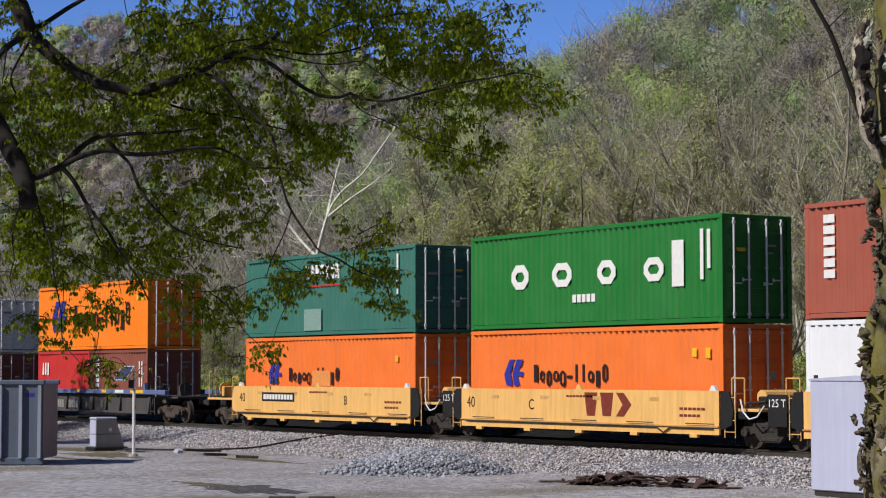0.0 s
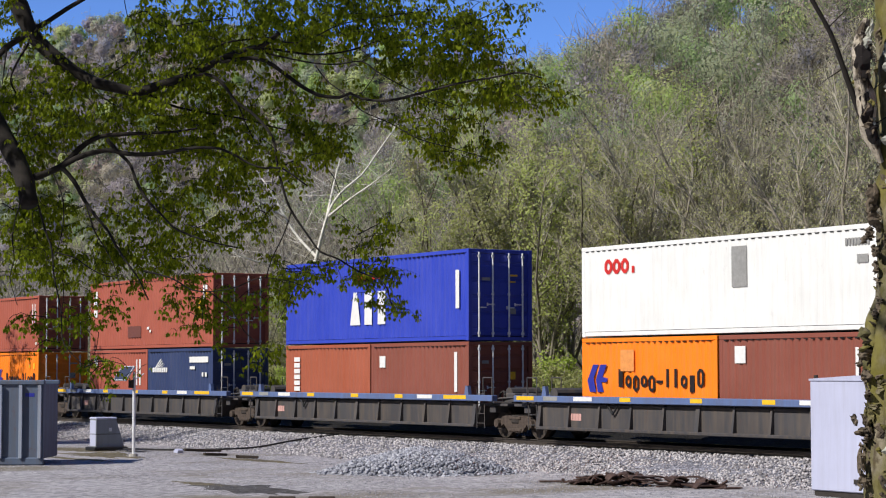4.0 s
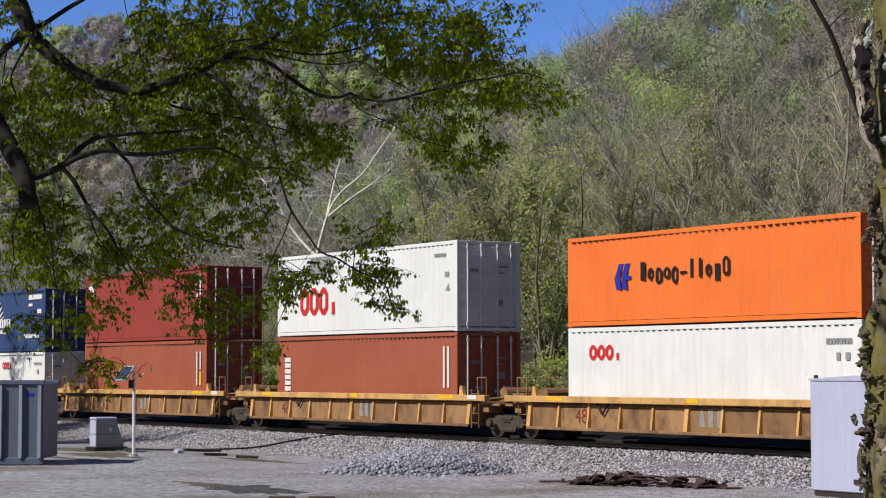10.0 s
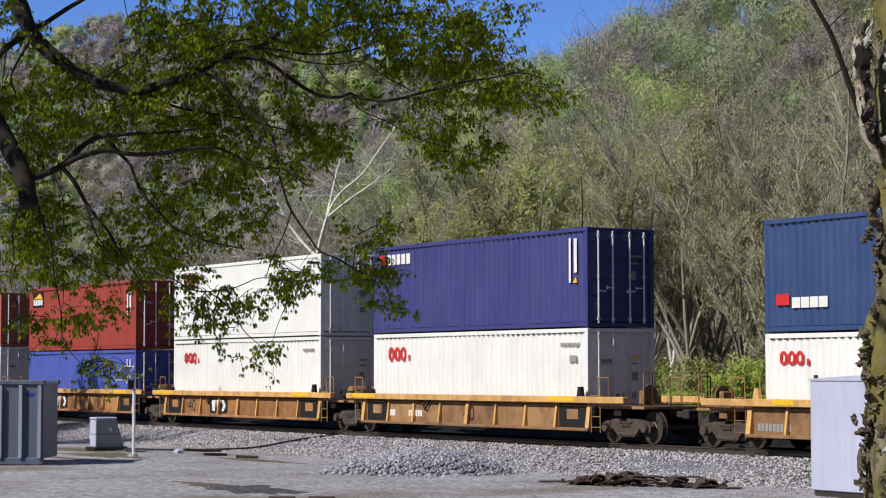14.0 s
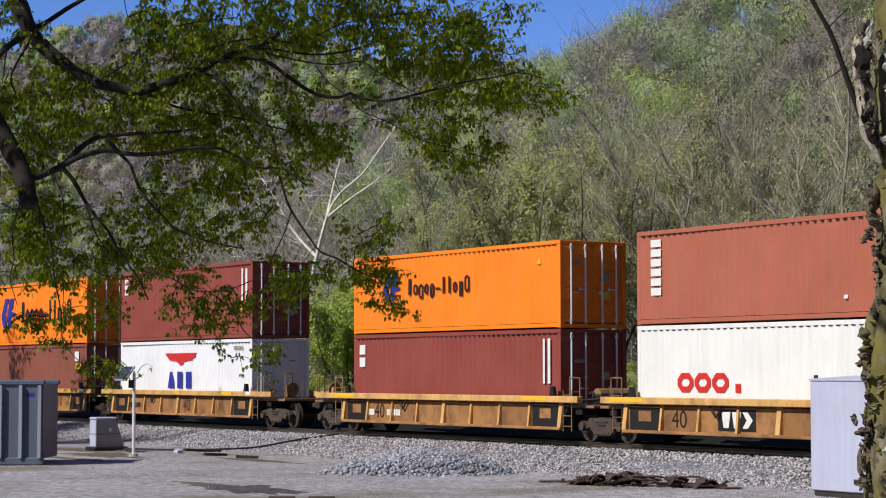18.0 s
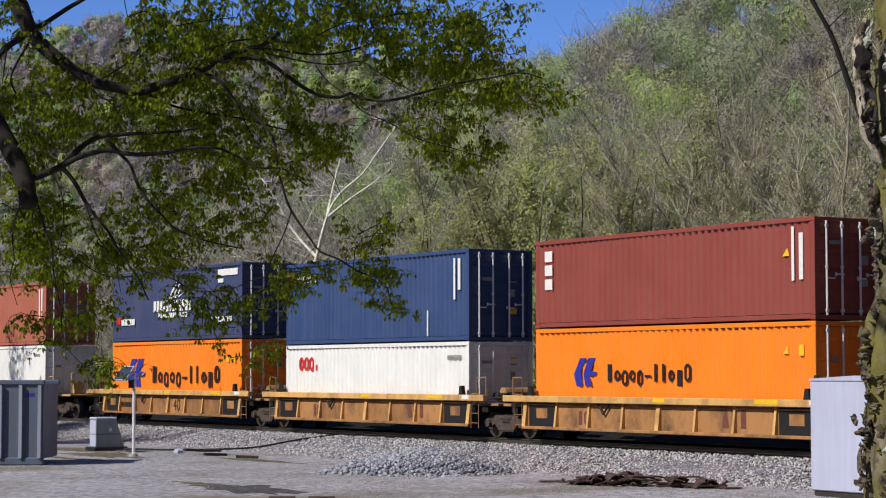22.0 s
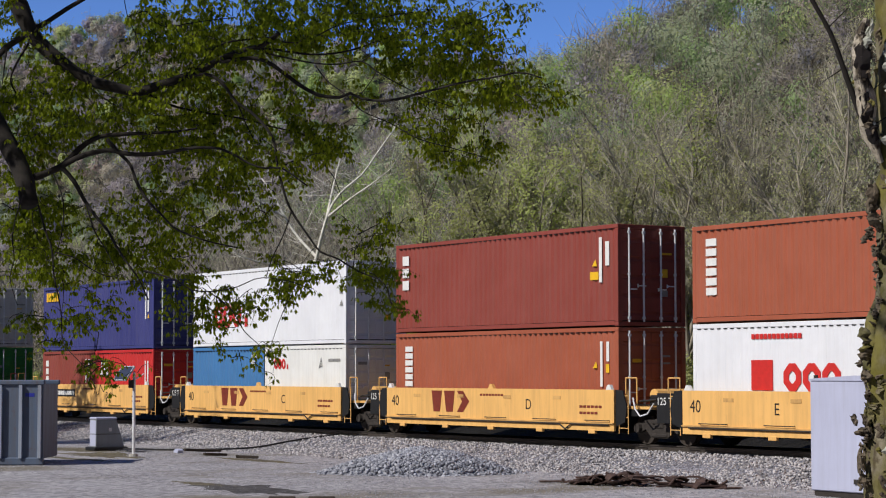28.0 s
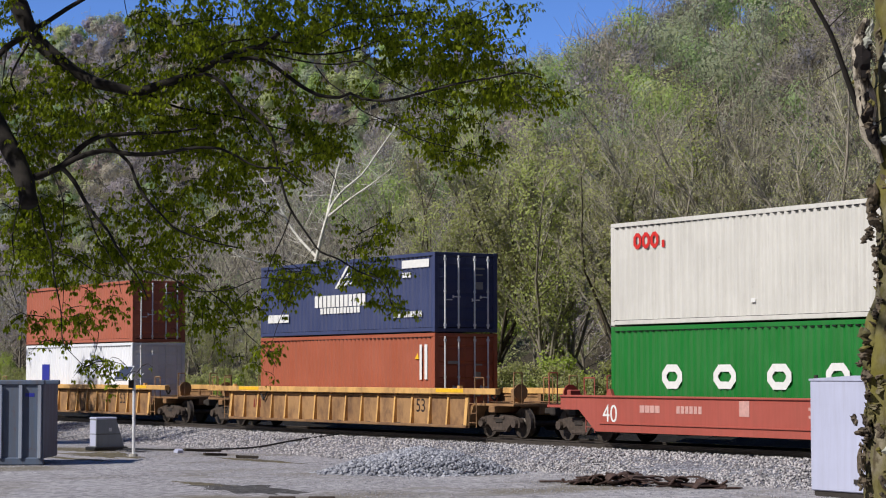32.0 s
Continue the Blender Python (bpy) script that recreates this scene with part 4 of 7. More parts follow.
load(-154.78, "S", "T",
     [("white", "off-white corrugated long container in the well of a car", [("w4", "r", 1.0, 1.69, 1.5, 0.48), ("w8", "g", 10.94, 2.03, 0.85, 0.14)], False)],
     ("ink_blue", "dark steel-blue corrugated long container stacked on another", [("b", "r", 0.2, 2.23, 0.56, 0.34), ("w4", "w", 0.87, 2.2, 1.48, 0.28), ("b", "w", 11.32, 1.31, 0.11, 1.32), ("b", "w", 11.58, 1.61, 0.15, 1.0), ("b", "w", 9.73, 0.18, 0.07, 0.82)], False))
load(-170.55, "T", "T",
     [("orange", "bright orange corrugated long container in the well of a car", [("hl", "n", 1.55, 1.06, 1.82, 1.15), ("H", "k", 4.01, 1.05, 6.38, 0.85), ("b", "y", 10.94, 2.03, 0.24, 0.22), ("b", "y", 11.47, 2.01, 0.23, 0.25)], False)],
     ("slate_navy", "slate navy corrugated long container stacked on another", [("wing", "w", 5.53, 1.65, 1.59, 0.82), ("w12", "w", 4.16, 1.18, 3.62, 0.44), ("w12", "w", 4.63, 0.93, 2.78, 0.19), ("b", "w", 10.16, 2.43, 1.69, 0.25), ("b", "w", 10.16, 2.17, 0.48, 0.15), ("w12", "w", 9.53, 0.66, 1.88, 0.2), ("b", "r", 0.42, 0.73, 0.43, 0.29), ("w4", "w", 0.94, 0.69, 1.39, 0.26)], False))
load(-190.47, "T", "T",
     [("white", "off-white smooth-sided long container in the well of a car", [("w4", "r", 1.73, 0.99, 3.17, 0.66), ("w8", "g", 10.78, 2.38, 0.72, 0.13), ("t", "g", 11.49, 1.29, 0.26, 0.24)], True)],
     ("brown", "faded brown-red corrugated long container stacked on another", [("b", "w", 11.34, 1.24, 0.13, 1.36), ("b", "w", 11.63, 1.55, 0.16, 1.04), ("b", "y", 11.6, 1.23, 0.18, 0.22), ("b", "y", 0.19, 0.6, 0.25, 0.2)], False))
load(-210.38, "T", "T",
     [("pure_white", "clean white smooth-sided long container in the well of a car", [("b", "r", 2.34, 1.16, 0.79, 0.76), ("w4", "r", 3.5, 1.15, 2.77, 0.7), ("w4", "r", 6.87, 1.17, 2.84, 0.67), ("w12", "r", 2.34, 2.49, 2.33, 0.12), ("b", "g", 11.94, 1.26, 0.1, 1.43)], True)],
     ("old_orange", "faded rust-streaked orange corrugated long container stacked on another", [("hl", "n", 1.56, 1.31, 1.27, 0.81)], False))
load(-225.97, "T", "S",
     [("pure_white", "clean white smooth-sided long container in the well of a car", [("b", "r", 2.39, 1.15, 0.83, 0.78), ("w4", "r", 3.6, 1.13, 2.86, 0.71), ("w4", "r", 7.0, 1.15, 2.77, 0.71), ("w12", "r", 2.39, 2.47, 1.94, 0.13), ("b", "g", 9.78, 1.19, 0.07, 1.44), ("t", "g", 11.07, 2.03, 0.22, 0.26)], True)],
     ("rust_red", "rust-red corrugated long container stacked on another", [("v6", "w", 0.59, 0.7, 0.44, 1.57), ("b", "w", 11.36, 0.9, 0.11, 1.41), ("b", "w", 11.62, 0.89, 0.15, 1.41), ("t", "y", 11.02, 1.52, 0.2, 0.19)], False))
load(-241.47, "T", "T",
     [("rust_red", "rust-red corrugated long container in the well of a car", [("v6", "w", 0.62, 1.15, 0.46, 1.35), ("b", "w", 11.35, 1.21, 0.11, 1.29), ("b", "w", 11.65, 1.93, 0.13, 0.56), ("b", "y", 11.62, 1.61, 0.16, 0.24), ("t", "y", 11.0, 1.74, 0.22, 0.19)], False)],
     ("maroon", "dark maroon corrugated long container stacked on another", [("v3", "w", 0.44, 1.35, 0.4, 1.21), ("b", "y", 10.88, 1.34, 0.41, 0.23), ("t", "y", 10.97, 1.73, 0.25, 0.19), ("b", "w", 11.32, 1.26, 0.14, 1.29), ("b", "w", 11.62, 1.73, 0.19, 0.69)], False))
load(-257.03, "S", "T",
     [("sky_blue", "light blue corrugated short container in the well of a car", [("w6", "w", 5.06, 2.17, 0.64, 0.13), ("b", "w", 5.06, 1.77, 0.27, 0.32)], False),
      ("white", "off-white smooth-sided short container in the well of a car", [("w4", "r", 0.74, 1.76, 1.2, 0.36), ("w8", "g", 4.83, 2.01, 0.86, 0.1), ("wing", "g", 4.14, 1.78, 0.3, 0.38)], True)],
     ("pure_white", "clean white smooth-sided long container stacked on another", [("w4", "r", 1.85, 0.74, 3.15, 0.92), ("w8", "g", 10.61, 2.42, 0.61, 0.1), ("b", "g", 11.77, 1.74, 0.2, 0.19), ("t", "g", 11.76, 1.33, 0.22, 0.19)], True))
load(-273.02, "S", "T",
     [("maroon", "dark maroon corrugated short container in the well of a car", [("v3", "w", 0.43, 1.18, 0.32, 1.05), ("b", "w", 5.08, 1.2, 0.11, 1.03), ("b", "w", 5.39, 1.2, 0.14, 1.03)], False),
      ("signal_red", "bright red corrugated short container in the well of a car", [("w3", "w", 0.56, 1.53, 0.96, 0.56), ("b", "w", 5.25, 1.23, 0.09, 0.9), ("b", "w", 5.5, 1.23, 0.12, 0.89)], False)],
     ("violet_blue", "violet-navy corrugated long container stacked on another", [("w5", "y", 0.38, 2.24, 1.54, 0.4), ("b", "w", 11.37, 1.24, 0.12, 1.39), ("b", "w", 11.62, 1.53, 0.14, 1.08), ("t", "y", 11.59, 1.26, 0.21, 0.19)], False))
load(-292.78, "T", "T",
     [("green", "bright green corrugated long container in the well of a car", [("h", "w", 2.33, 1.17, 0.87, 0.66), ("h", "w", 4.52, 1.18, 0.91, 0.64), ("h", "w", 6.66, 1.17, 0.92, 0.66), ("h", "w", 8.85, 1.2, 0.84, 0.64), ("b", "w", 11.12, 1.16, 0.5, 1.16), ("w8", "w", 10.92, 2.5, 0.95, 0.11)], False)],
     ("grey_white", "greyish white corrugated long container stacked on another", [("w4", "r", 1.07, 2.12, 1.54, 0.45), ("w8", "g", 11.0, 2.43, 0.79, 0.13), ("b", "g", 11.37, 2.06, 0.21, 0.18), ("b", "w", 6.06, 0.5, 0.18, 0.1)], False))
load(-314.40, "T", "S",
     [("rust_red", "rust-red corrugated long container in the well of a car", [("b", "w", 11.28, 1.39, 0.14, 1.14), ("b", "w", 11.59, 1.4, 0.17, 1.13), ("t", "y", 10.99, 2.06, 0.25, 0.2)], False)],
     ("slate_navy", "slate navy corrugated long container stacked on another", [("wing", "w", 5.63, 1.62, 1.47, 0.78), ("w12", "w", 4.16, 0.98, 3.63, 0.41), ("w12", "w", 4.58, 0.75, 2.83, 0.2), ("b", "w", 10.17, 2.12, 1.7, 0.26), ("b", "w", 10.17, 1.81, 0.57, 0.17), ("w12", "w", 9.63, 0.51, 1.82, 0.19), ("w4", "w", 0.61, 0.51, 1.64, 0.29)], False))
load(-338.30, "T", "S",
     [("pure_white", "clean white corrugated long container in the well of a car", [("b", "n", 2.06, 1.25, 0.9, 0.77)], False)],
     ("brown", "faded brown-red corrugated long container stacked on another", [], False))


# ---- the train's cars ----
YEL = "bright yellow smooth-sided articulated well car on the track"
smooth_car(212.9, 8.0, 8.0, YEL, "D", 1.0)
smooth_car(197.19, 7.78, 7.75, YEL, "C", 0.3)
smooth_car(181.66, None, 7.75, "bright yellow smooth-sided end well car with a number plate", "B", None, -4.2)
BLACK = "dirty black well car with outside posts and a blue top sill"
for i, c in enumerate((159.9, 141.8, 123.6, 105.4, 87.3)):
    px = [(-7.9, 0.9, "y"), (-6.6, 0.7, "g"), (-5.0, 0.9, "w"), (-3.0, 0.5, "y"), (0.1, 0.5, "y"), (3.0, 0.5, "y"), (4.6, 0.9, "w"), (6.4, 1.3, "y")]
    ribbed_car(c, 7.4, None if i == 4 else 9.07, None if i == 0 else 9.07, 10, CAR_BLUE, CAR_GREY, CAR_GREY, BLACK, BROWN_CAST, px,
               text=[("#4", -5.9, 0.62, 0.2, INK["f"])] + ([("#5", -3.2, 0.5, 0.34, INK["g"]), ("#5", -1.6, 0.5, 0.34, INK["g"])] if i == 0 else []))
RUSTY = "rust-stained faded yellow well car with outside posts"
for c, half, l, r in ((66.65, 6.35, 8.25, None), (49.3, 7.45, 9.1, 9.1), (31.2, 7.45, 9.1, 9.0), (13.1, 7.45, 9.1, 9.1), (-3.7, 6.45, None, 7.7)):
    px = [(-half + 1.5, 0.8, "y"), (0.4, 0.5, "y"), (half - 1.2, 0.9, "y"), (half + 0.3, 0.5, "w")]
    ribbed_car(c, half, l, r, 10 if half > 7 else 9, CAR_SILL, CAR_TAN, CAR_TAN, RUSTY, BROWN_CAST, px,
               text=[("48", -half + 2.3, 0.55, 0.42, INK["m"]), ("#3", 0.4, 0.55, 0.5, INK["g"])] if half > 7 else [("#9", -half + 0.3, 0.5, 0.2, INK["g"]), ("#2", 1.0, 0.55, 0.2, INK["g"])])
TANC = "worn yellow well car with outside posts and black end panels"
for j, (c, l, r) in enumerate(((-23.48, 7.95, None), (-39.38, 7.98, 7.95), (-55.35, 7.98, 7.98), (-71.3, 7.95, 7.98), (-87.2, None, 7.95))):
    px = [(-6.2, 1.5, "y"), (5.2, 1.3, "y")]
    ribbed_car(c, 6.45, l, r, 8, CAR_SILL, CAR_GOLD if j else CAR_TAN, DARK, TANC, BROWN_CAST, px, dark_ends=True,
               text=[("40", -4.4 if j else -0.3, 0.52, 0.46, INK["k"])] + ([("@", -2.3, 0.55, 0.42, INK["w"])] if 0 < j < 4 else [("#4", -5.0, 0.6, 0.2, INK["w"]), ("#6", -3.6, 0.6, 0.2, INK["w"])]))
TANP = "worn yellow well car with outside posts and grey end panels"
for j, (c, l, r) in enumerate(((-107.0, 7.95, None), (-122.95, 7.98, 7.95), (-138.9, 7.95, 7.98), (-154.78, 7.9, 7.95), (-170.6, None, 7.9))):
    px = [(0.2, 0.5, "y"), (4.6, 0.9, "y"), (6.4, 0.4, "w")]
    ribbed_car(c, 6.45, l, r, 8, CAR_SILL, CAR_GOLD, DARK, TANP, BROWN_CAST, px, dark_ends=True,
               text=[("40", -5.6 if j % 4 else 0.4, 0.52, 0.46, INK["k"])] + ([("#3", 2.6, 0.55, 0.5, INK["d"]), ("#2", -3.8, 0.5, 0.4, INK["d"])] if j % 4 else [("#9", -5.0, 0.6, 0.2, INK["k"])]))
tapered_car(-190.6, CAR_SILL, "k", "golden yellow smooth well car with tapered ends")
smooth_car(-210.38, 7.8, None, "bright yellow smooth-sided end well car with a number plate and scrawl", "A", None, 1.0, scrawl=-5.6)
smooth_car(-225.97, 7.75, 7.79, YEL, "E", 1.2)
smooth_car(-241.47, 7.78, 7.75, YEL, "D", -3.4)
smooth_car(-257.03, 8.0, 7.78, YEL, "C", -3.0)
smooth_car(-273.02, None, 7.99, "bright yellow smooth-sided end well car with a number plate and scrawl", "B", None, -4.0, scrawl=0.6)
tapered_car(-292.6, CAR_RED, "w", "red-brown smooth well car with tapered ends and white lettering")
LONG = "rust-stained yellow long well car with many outside posts"
for c in (-314.3, -338.2):
    ribbed_car(c, 8.25, None, None, 15, CAR_SILL, CAR_TAN, CAR_TAN, LONG, BROWN_CAST, [(-6.5, 1.6, "y"), (7.4, 1.6, "y")], lo=0.28, top=1.52,
               text=[("53", 5.1, 0.75, 0.42, INK["k"]), ("#3", -6.5, 0.75, 0.3, INK["m"])])


# ---- ground, ballast, track ----
LOT_Z = -0.62


def field(name, rows, material, label, category, kind, smooth=True):
    """A surface from a grid of points (rows of equal length)."""
    n, k = len(rows), len(rows[0])
    me = bpy.data.meshes.new(name)
    me.from_pydata([p for r in rows for p in r], [], [(i * k + j, i * k + j + 1, (i + 1) * k + j + 1, (i + 1) * k + j) for i in range(n - 1) for j in range(k - 1)])
    if smooth:
        me.polygons.foreach_set("use_smooth", [True] * len(me.polygons))
    me.materials.append(material)
    return tagged(new(name, me), label, category, "", kind)


def hill(x, y):
    """Height of the wooded hillside behind the line."""
    s = lambda t: max(0.0, min(1.0, t)) ** 1.15
    crest = 46 + (x + 338) * 0.27 if x > -338 else 46 * max(0.0, (x + 460) / 122)
    a = min(92.0, crest) * s((y - 92) / 150)
    b = (79 + 56 * max(0.0, min(1.05, (-x - 480) / 280))) * s((y - 125) / 205)
    w = noise.noise((x * 0.012, y * 0.012, 0.3)) * 5 * min(1.0, max(0.0, (y - 90) / 60))
    return max(a, b) + w


def ground_z(x, y):
    if y < 33.0:
        return LOT_Z + 0.035 * noise.noise((x * 0.3, y * 0.3, 0.0))
    if y > 42:
        return LOT_Z + 0.25 + hill(x, y) + 0.15 * noise.noise((x * 0.2, y * 0.2, 1.0))
    return LOT_Z - 0.05


LOT = stony("grey_gravel", (120, 118, 122), (190, 187, 190), 9.0, strength=0.5, dist=0.04, patch=(112, 104, 84))
BALLAST = stony("track_ballast", (78, 78, 86), (168, 169, 180), 12.0, strength=0.9, dist=0.08)
LITTER = stony("leaf_litter", (56, 51, 43), (78, 72, 58), 6.0, strength=0.5, dist=0.1, patch=(108, 112, 70))
xs = sorted(set([-3000, -1600, -1200, -1060, -980] + list(range(-920, -120, 13)) + [-120 + i * 2 for i in range(61)] + [40, 90, 150]))
near_ys = [-80, -30, -10] + list(range(0, 34, 2)) + [33, 34, 38, 40, 41]
far_ys = [41, 42, 43, 45, 48, 52, 56, 60] + list(range(64, 400, 8)) + [440, 520, 700, 1000, 1600, 3000]
field("ground", [[(x, y, ground_z(x, y) if y < 42 else LOT_Z - 0.05) for x in xs] for y in near_ys], LOT, "pale grey gravel lot beside the railway line", "gravel lot", "structure")
field("hillside_ground", [[(x, y, ground_z(x, y) if y > 42 else LOT_Z) for x in xs] for y in far_ys], LITTER, "brown leaf litter on the wooded hillside", "hillside", "structure")

# Added slope, never in view: it cuts the sky light from behind the camera.
field("valley_side", [[(x, y, LOT_Z + max(0.0, min(1.0, (-48 - y) / 125)) ** 1.2 * (122 + 7 * noise.noise((x * 0.01, y * 0.01, 4.0)))) for x in xs] for y in (-3000, -1200, -500, -300, -220, -174, -150, -130, -110, -90, -75, -60, -48)], LITTER,
      "unseen brown slope added behind the camera to block sky light", "hillside", "structure")

end_ys = list(range(-2980, -300, 300)) + list(range(-280, 420, 20)) + [700, 1500, 3000]


def end_z(x, y):
    """Height of the added slope that blocks sky light, notched where the line runs through it."""
    cut = max(0.0, min(1.0, (abs(y - 37) - 8) / 26)) if x < 200 else 1.0
    return max(ground_z(x, y) if y > 42 else LOT_Z - 0.2, LOT_Z - 0.2 + 155 * max(0.0, min(1.0, (x - 58) / 115)) * cut)


# Out of view; added so the container doors receive less sky light.
field("valley_end", [[(x, y, end_z(x, y) - 0.3) for x in (57, 58, 72, 90, 110, 135, 160, 180, 220, 270, 340, 600, 3000)] for y in end_ys], LITTER,
      "unseen brown slope added to keep sky light off the container ends", "hillside", "structure")

DIRT = stony("olive_dirt", (84, 78, 62), (118, 110, 90), 7.0, strength=0.4, dist=0.03)
# Darker stone for the first oval: the maple's cast shadow, painted on the lot.
MAPLE_SHADE = stony("maple_shade_gravel", (62, 60, 60), (98, 96, 96), 9.0, strength=0.5, dist=0.04)
for cx, cy, rx, ry in ((-42.4, 21.4, 1.9, 0.9), (-62.5, 26.4, 3.2, 0.9), (-67.0, 27.6, 2.6, 1.0), (-56.0, 28.6, 2.4, 0.4), (-60.0, 24.6, 2.6, 0.35), (-44.2, 21.4, 1.5, 0.3)):
    ring, rows_ = 40, []
    for k in range(9):
        f = k / 8
        rows_.append([(cx + rx * f * (1 + 0.9 * noise.noise((4 * math.cos(a), 4 * math.sin(a), cx))) * math.cos(a), cy + ry * f * (1 + 0.9 * noise.noise((4 * math.cos(a), 4 * math.sin(a), cx))) * math.sin(a)) for a in (2 * math.pi * j / ring for j in range(ring + 1))])
    field("dirt_patch", [[(x, y, ground_z(x, y) + 0.012 - 0.03 * (k == 8)) for x, y in r] for k, r in enumerate(rows_)], MAPLE_SHADE if rx == 1.9 else DIRT, "dark gravel patch painted as the maple's cast shade" if rx == 1.9 else "olive-brown dirt trodden into the gravel", "dirt patch", "structure")

# trackbed: shoulder, crown, far shoulder raised to block the sight line under cars
prof = [(31.6, LOT_Z - 0.03), (32.3, LOT_Z + 0.03), (33.4, -0.48), (34.4, -0.26), (35.0, -0.2), (35.3, -0.19), (36.71, -0.2), (38.1, -0.19), (39.2, -0.12), (40.6, 0.22), (43.4, 0.22), (45.0, -0.35), (46.4, LOT_Z - 0.1)]
bed_x = [-420 + i * 6 for i in range(50)] + [-120 + i * 0.6 for i in range(190)] + [-6 + i * 8 for i in range(20)]
rows = []
for x in bed_x:
    r = []
    for y, z in prof:
        k = 0.35 * noise.noise((x * 0.25, y * 0.4, 5.0)) if y < 34.2 else 0.0
        r.append((x, y + k, z + 0.03 * noise.noise((x * 1.3, y * 1.3, 2.0))))
    rows.append(r)
field("trackbed", [r[:6] for r in rows], BALLAST, "broad bank of crushed grey stone ballast beside the rails", "ballast bed", "structure")
# Near-black stone: the shade under the cars is put into its colour.
UNDERCAR_SHADE = stony("undercar_shade_ballast", (20, 19, 19), (46, 44, 42), 12.0, strength=0.9, dist=0.08)
field("track_crown", [r[5:] for r in rows], UNDERCAR_SHADE, "ballast darkened as shade under and behind the train", "ballast bed", "structure")

RAIL_TOP = plain("rail_steel", (120, 112, 106), 0.35, 0.7, 0.3)
TIE = plain("creosoted_timber", (78, 66, 58), 0.9, 0.0, 0.45, 5.0)
for y in (TRACK_Y - 0.755, TRACK_Y + 0.755):
    b = Build()
    pts = [(-0.075, -0.17), (0.075, -0.17), (0.07, -0.15), (0.012, -0.135), (0.012, -0.045), (0.036, -0.035), (0.036, -0.004), (0.03, 0.0), (-0.03, 0.0), (-0.036, -0.004), (-0.036, -0.035), (-0.012, -0.045), (-0.012, -0.135), (-0.07, -0.15)]
    b.prism(pts, -420, 150)
    ob = new("rail", b.mesh("rail", RAIL_TOP, False, True))
    ob.matrix_basis = pose(0, y, 0, 0, 0, 90)
    tagged(ob, "worn steel rail spiked to timber ties", "rail", "rails of the line", "structure")
ties = Build()
rt = random.Random(5)
for i in range(640):
    x = -300 + i * 0.53
    ties.box(x - 0.115, x + 0.115, TRACK_Y - 1.3 + rt.uniform(-0.05, 0.05), TRACK_Y + 1.3, -0.34, -0.165)
tagged(new("ties", ties.mesh("ties", TIE)), "dark weathered timber ties bedded in ballast", "railway ties", "", "stuff")


# ---- woods ----
AHEAD, ASIDE = Vector((-0.84599, 0.53319, 0)), Vector((0.53319, 0.84599, 0))


def spot(d, l, z=0.0):
    """A place d metres ahead of the camera and l metres to its right, at the height z over the rails."""
    return AHEAD * d + ASIDE * l + Vector((0, 0, z))


def quads(centers, size, rng, flat=0.0, shape=None, facing=None):
    """Small leaf-shaped faces at the given places, turned at random. Returns vertices and faces."""
    n = len(centers)
    a = rng.normal(size=(n, 3))
    a[:, 2] *= (1 - flat)
    if facing is not None:
        nn = facing + rng.normal(size=(n, 3)) * 0.18
        nn /= np.linalg.norm(nn, axis=1)[:, None] + 1e-9
        a -= (a * nn).sum(1)[:, None] * nn
    a /= np.linalg.norm(a, axis=1)[:, None] + 1e-9
    b = rng.normal(size=(n, 3)) if facing is None else np.cross(nn, a)
    b -= (b * a).sum(1)[:, None] * a
    b /= np.linalg.norm(b, axis=1)[:, None] + 1e-9
    s = (size * rng.uniform(0.6, 1.35, n))[:, None]
    shape = shape or ((-0.5, 0.0), (0.0, -0.36), (0.5, 0.0), (0.0, 0.36))
    k = len(shape)
    v = np.stack([centers + a * s * u + b * s * w for u, w in shape], 1).reshape(-1, 3)
    f = np.arange(n * k).reshape(n, k)
    return v, f


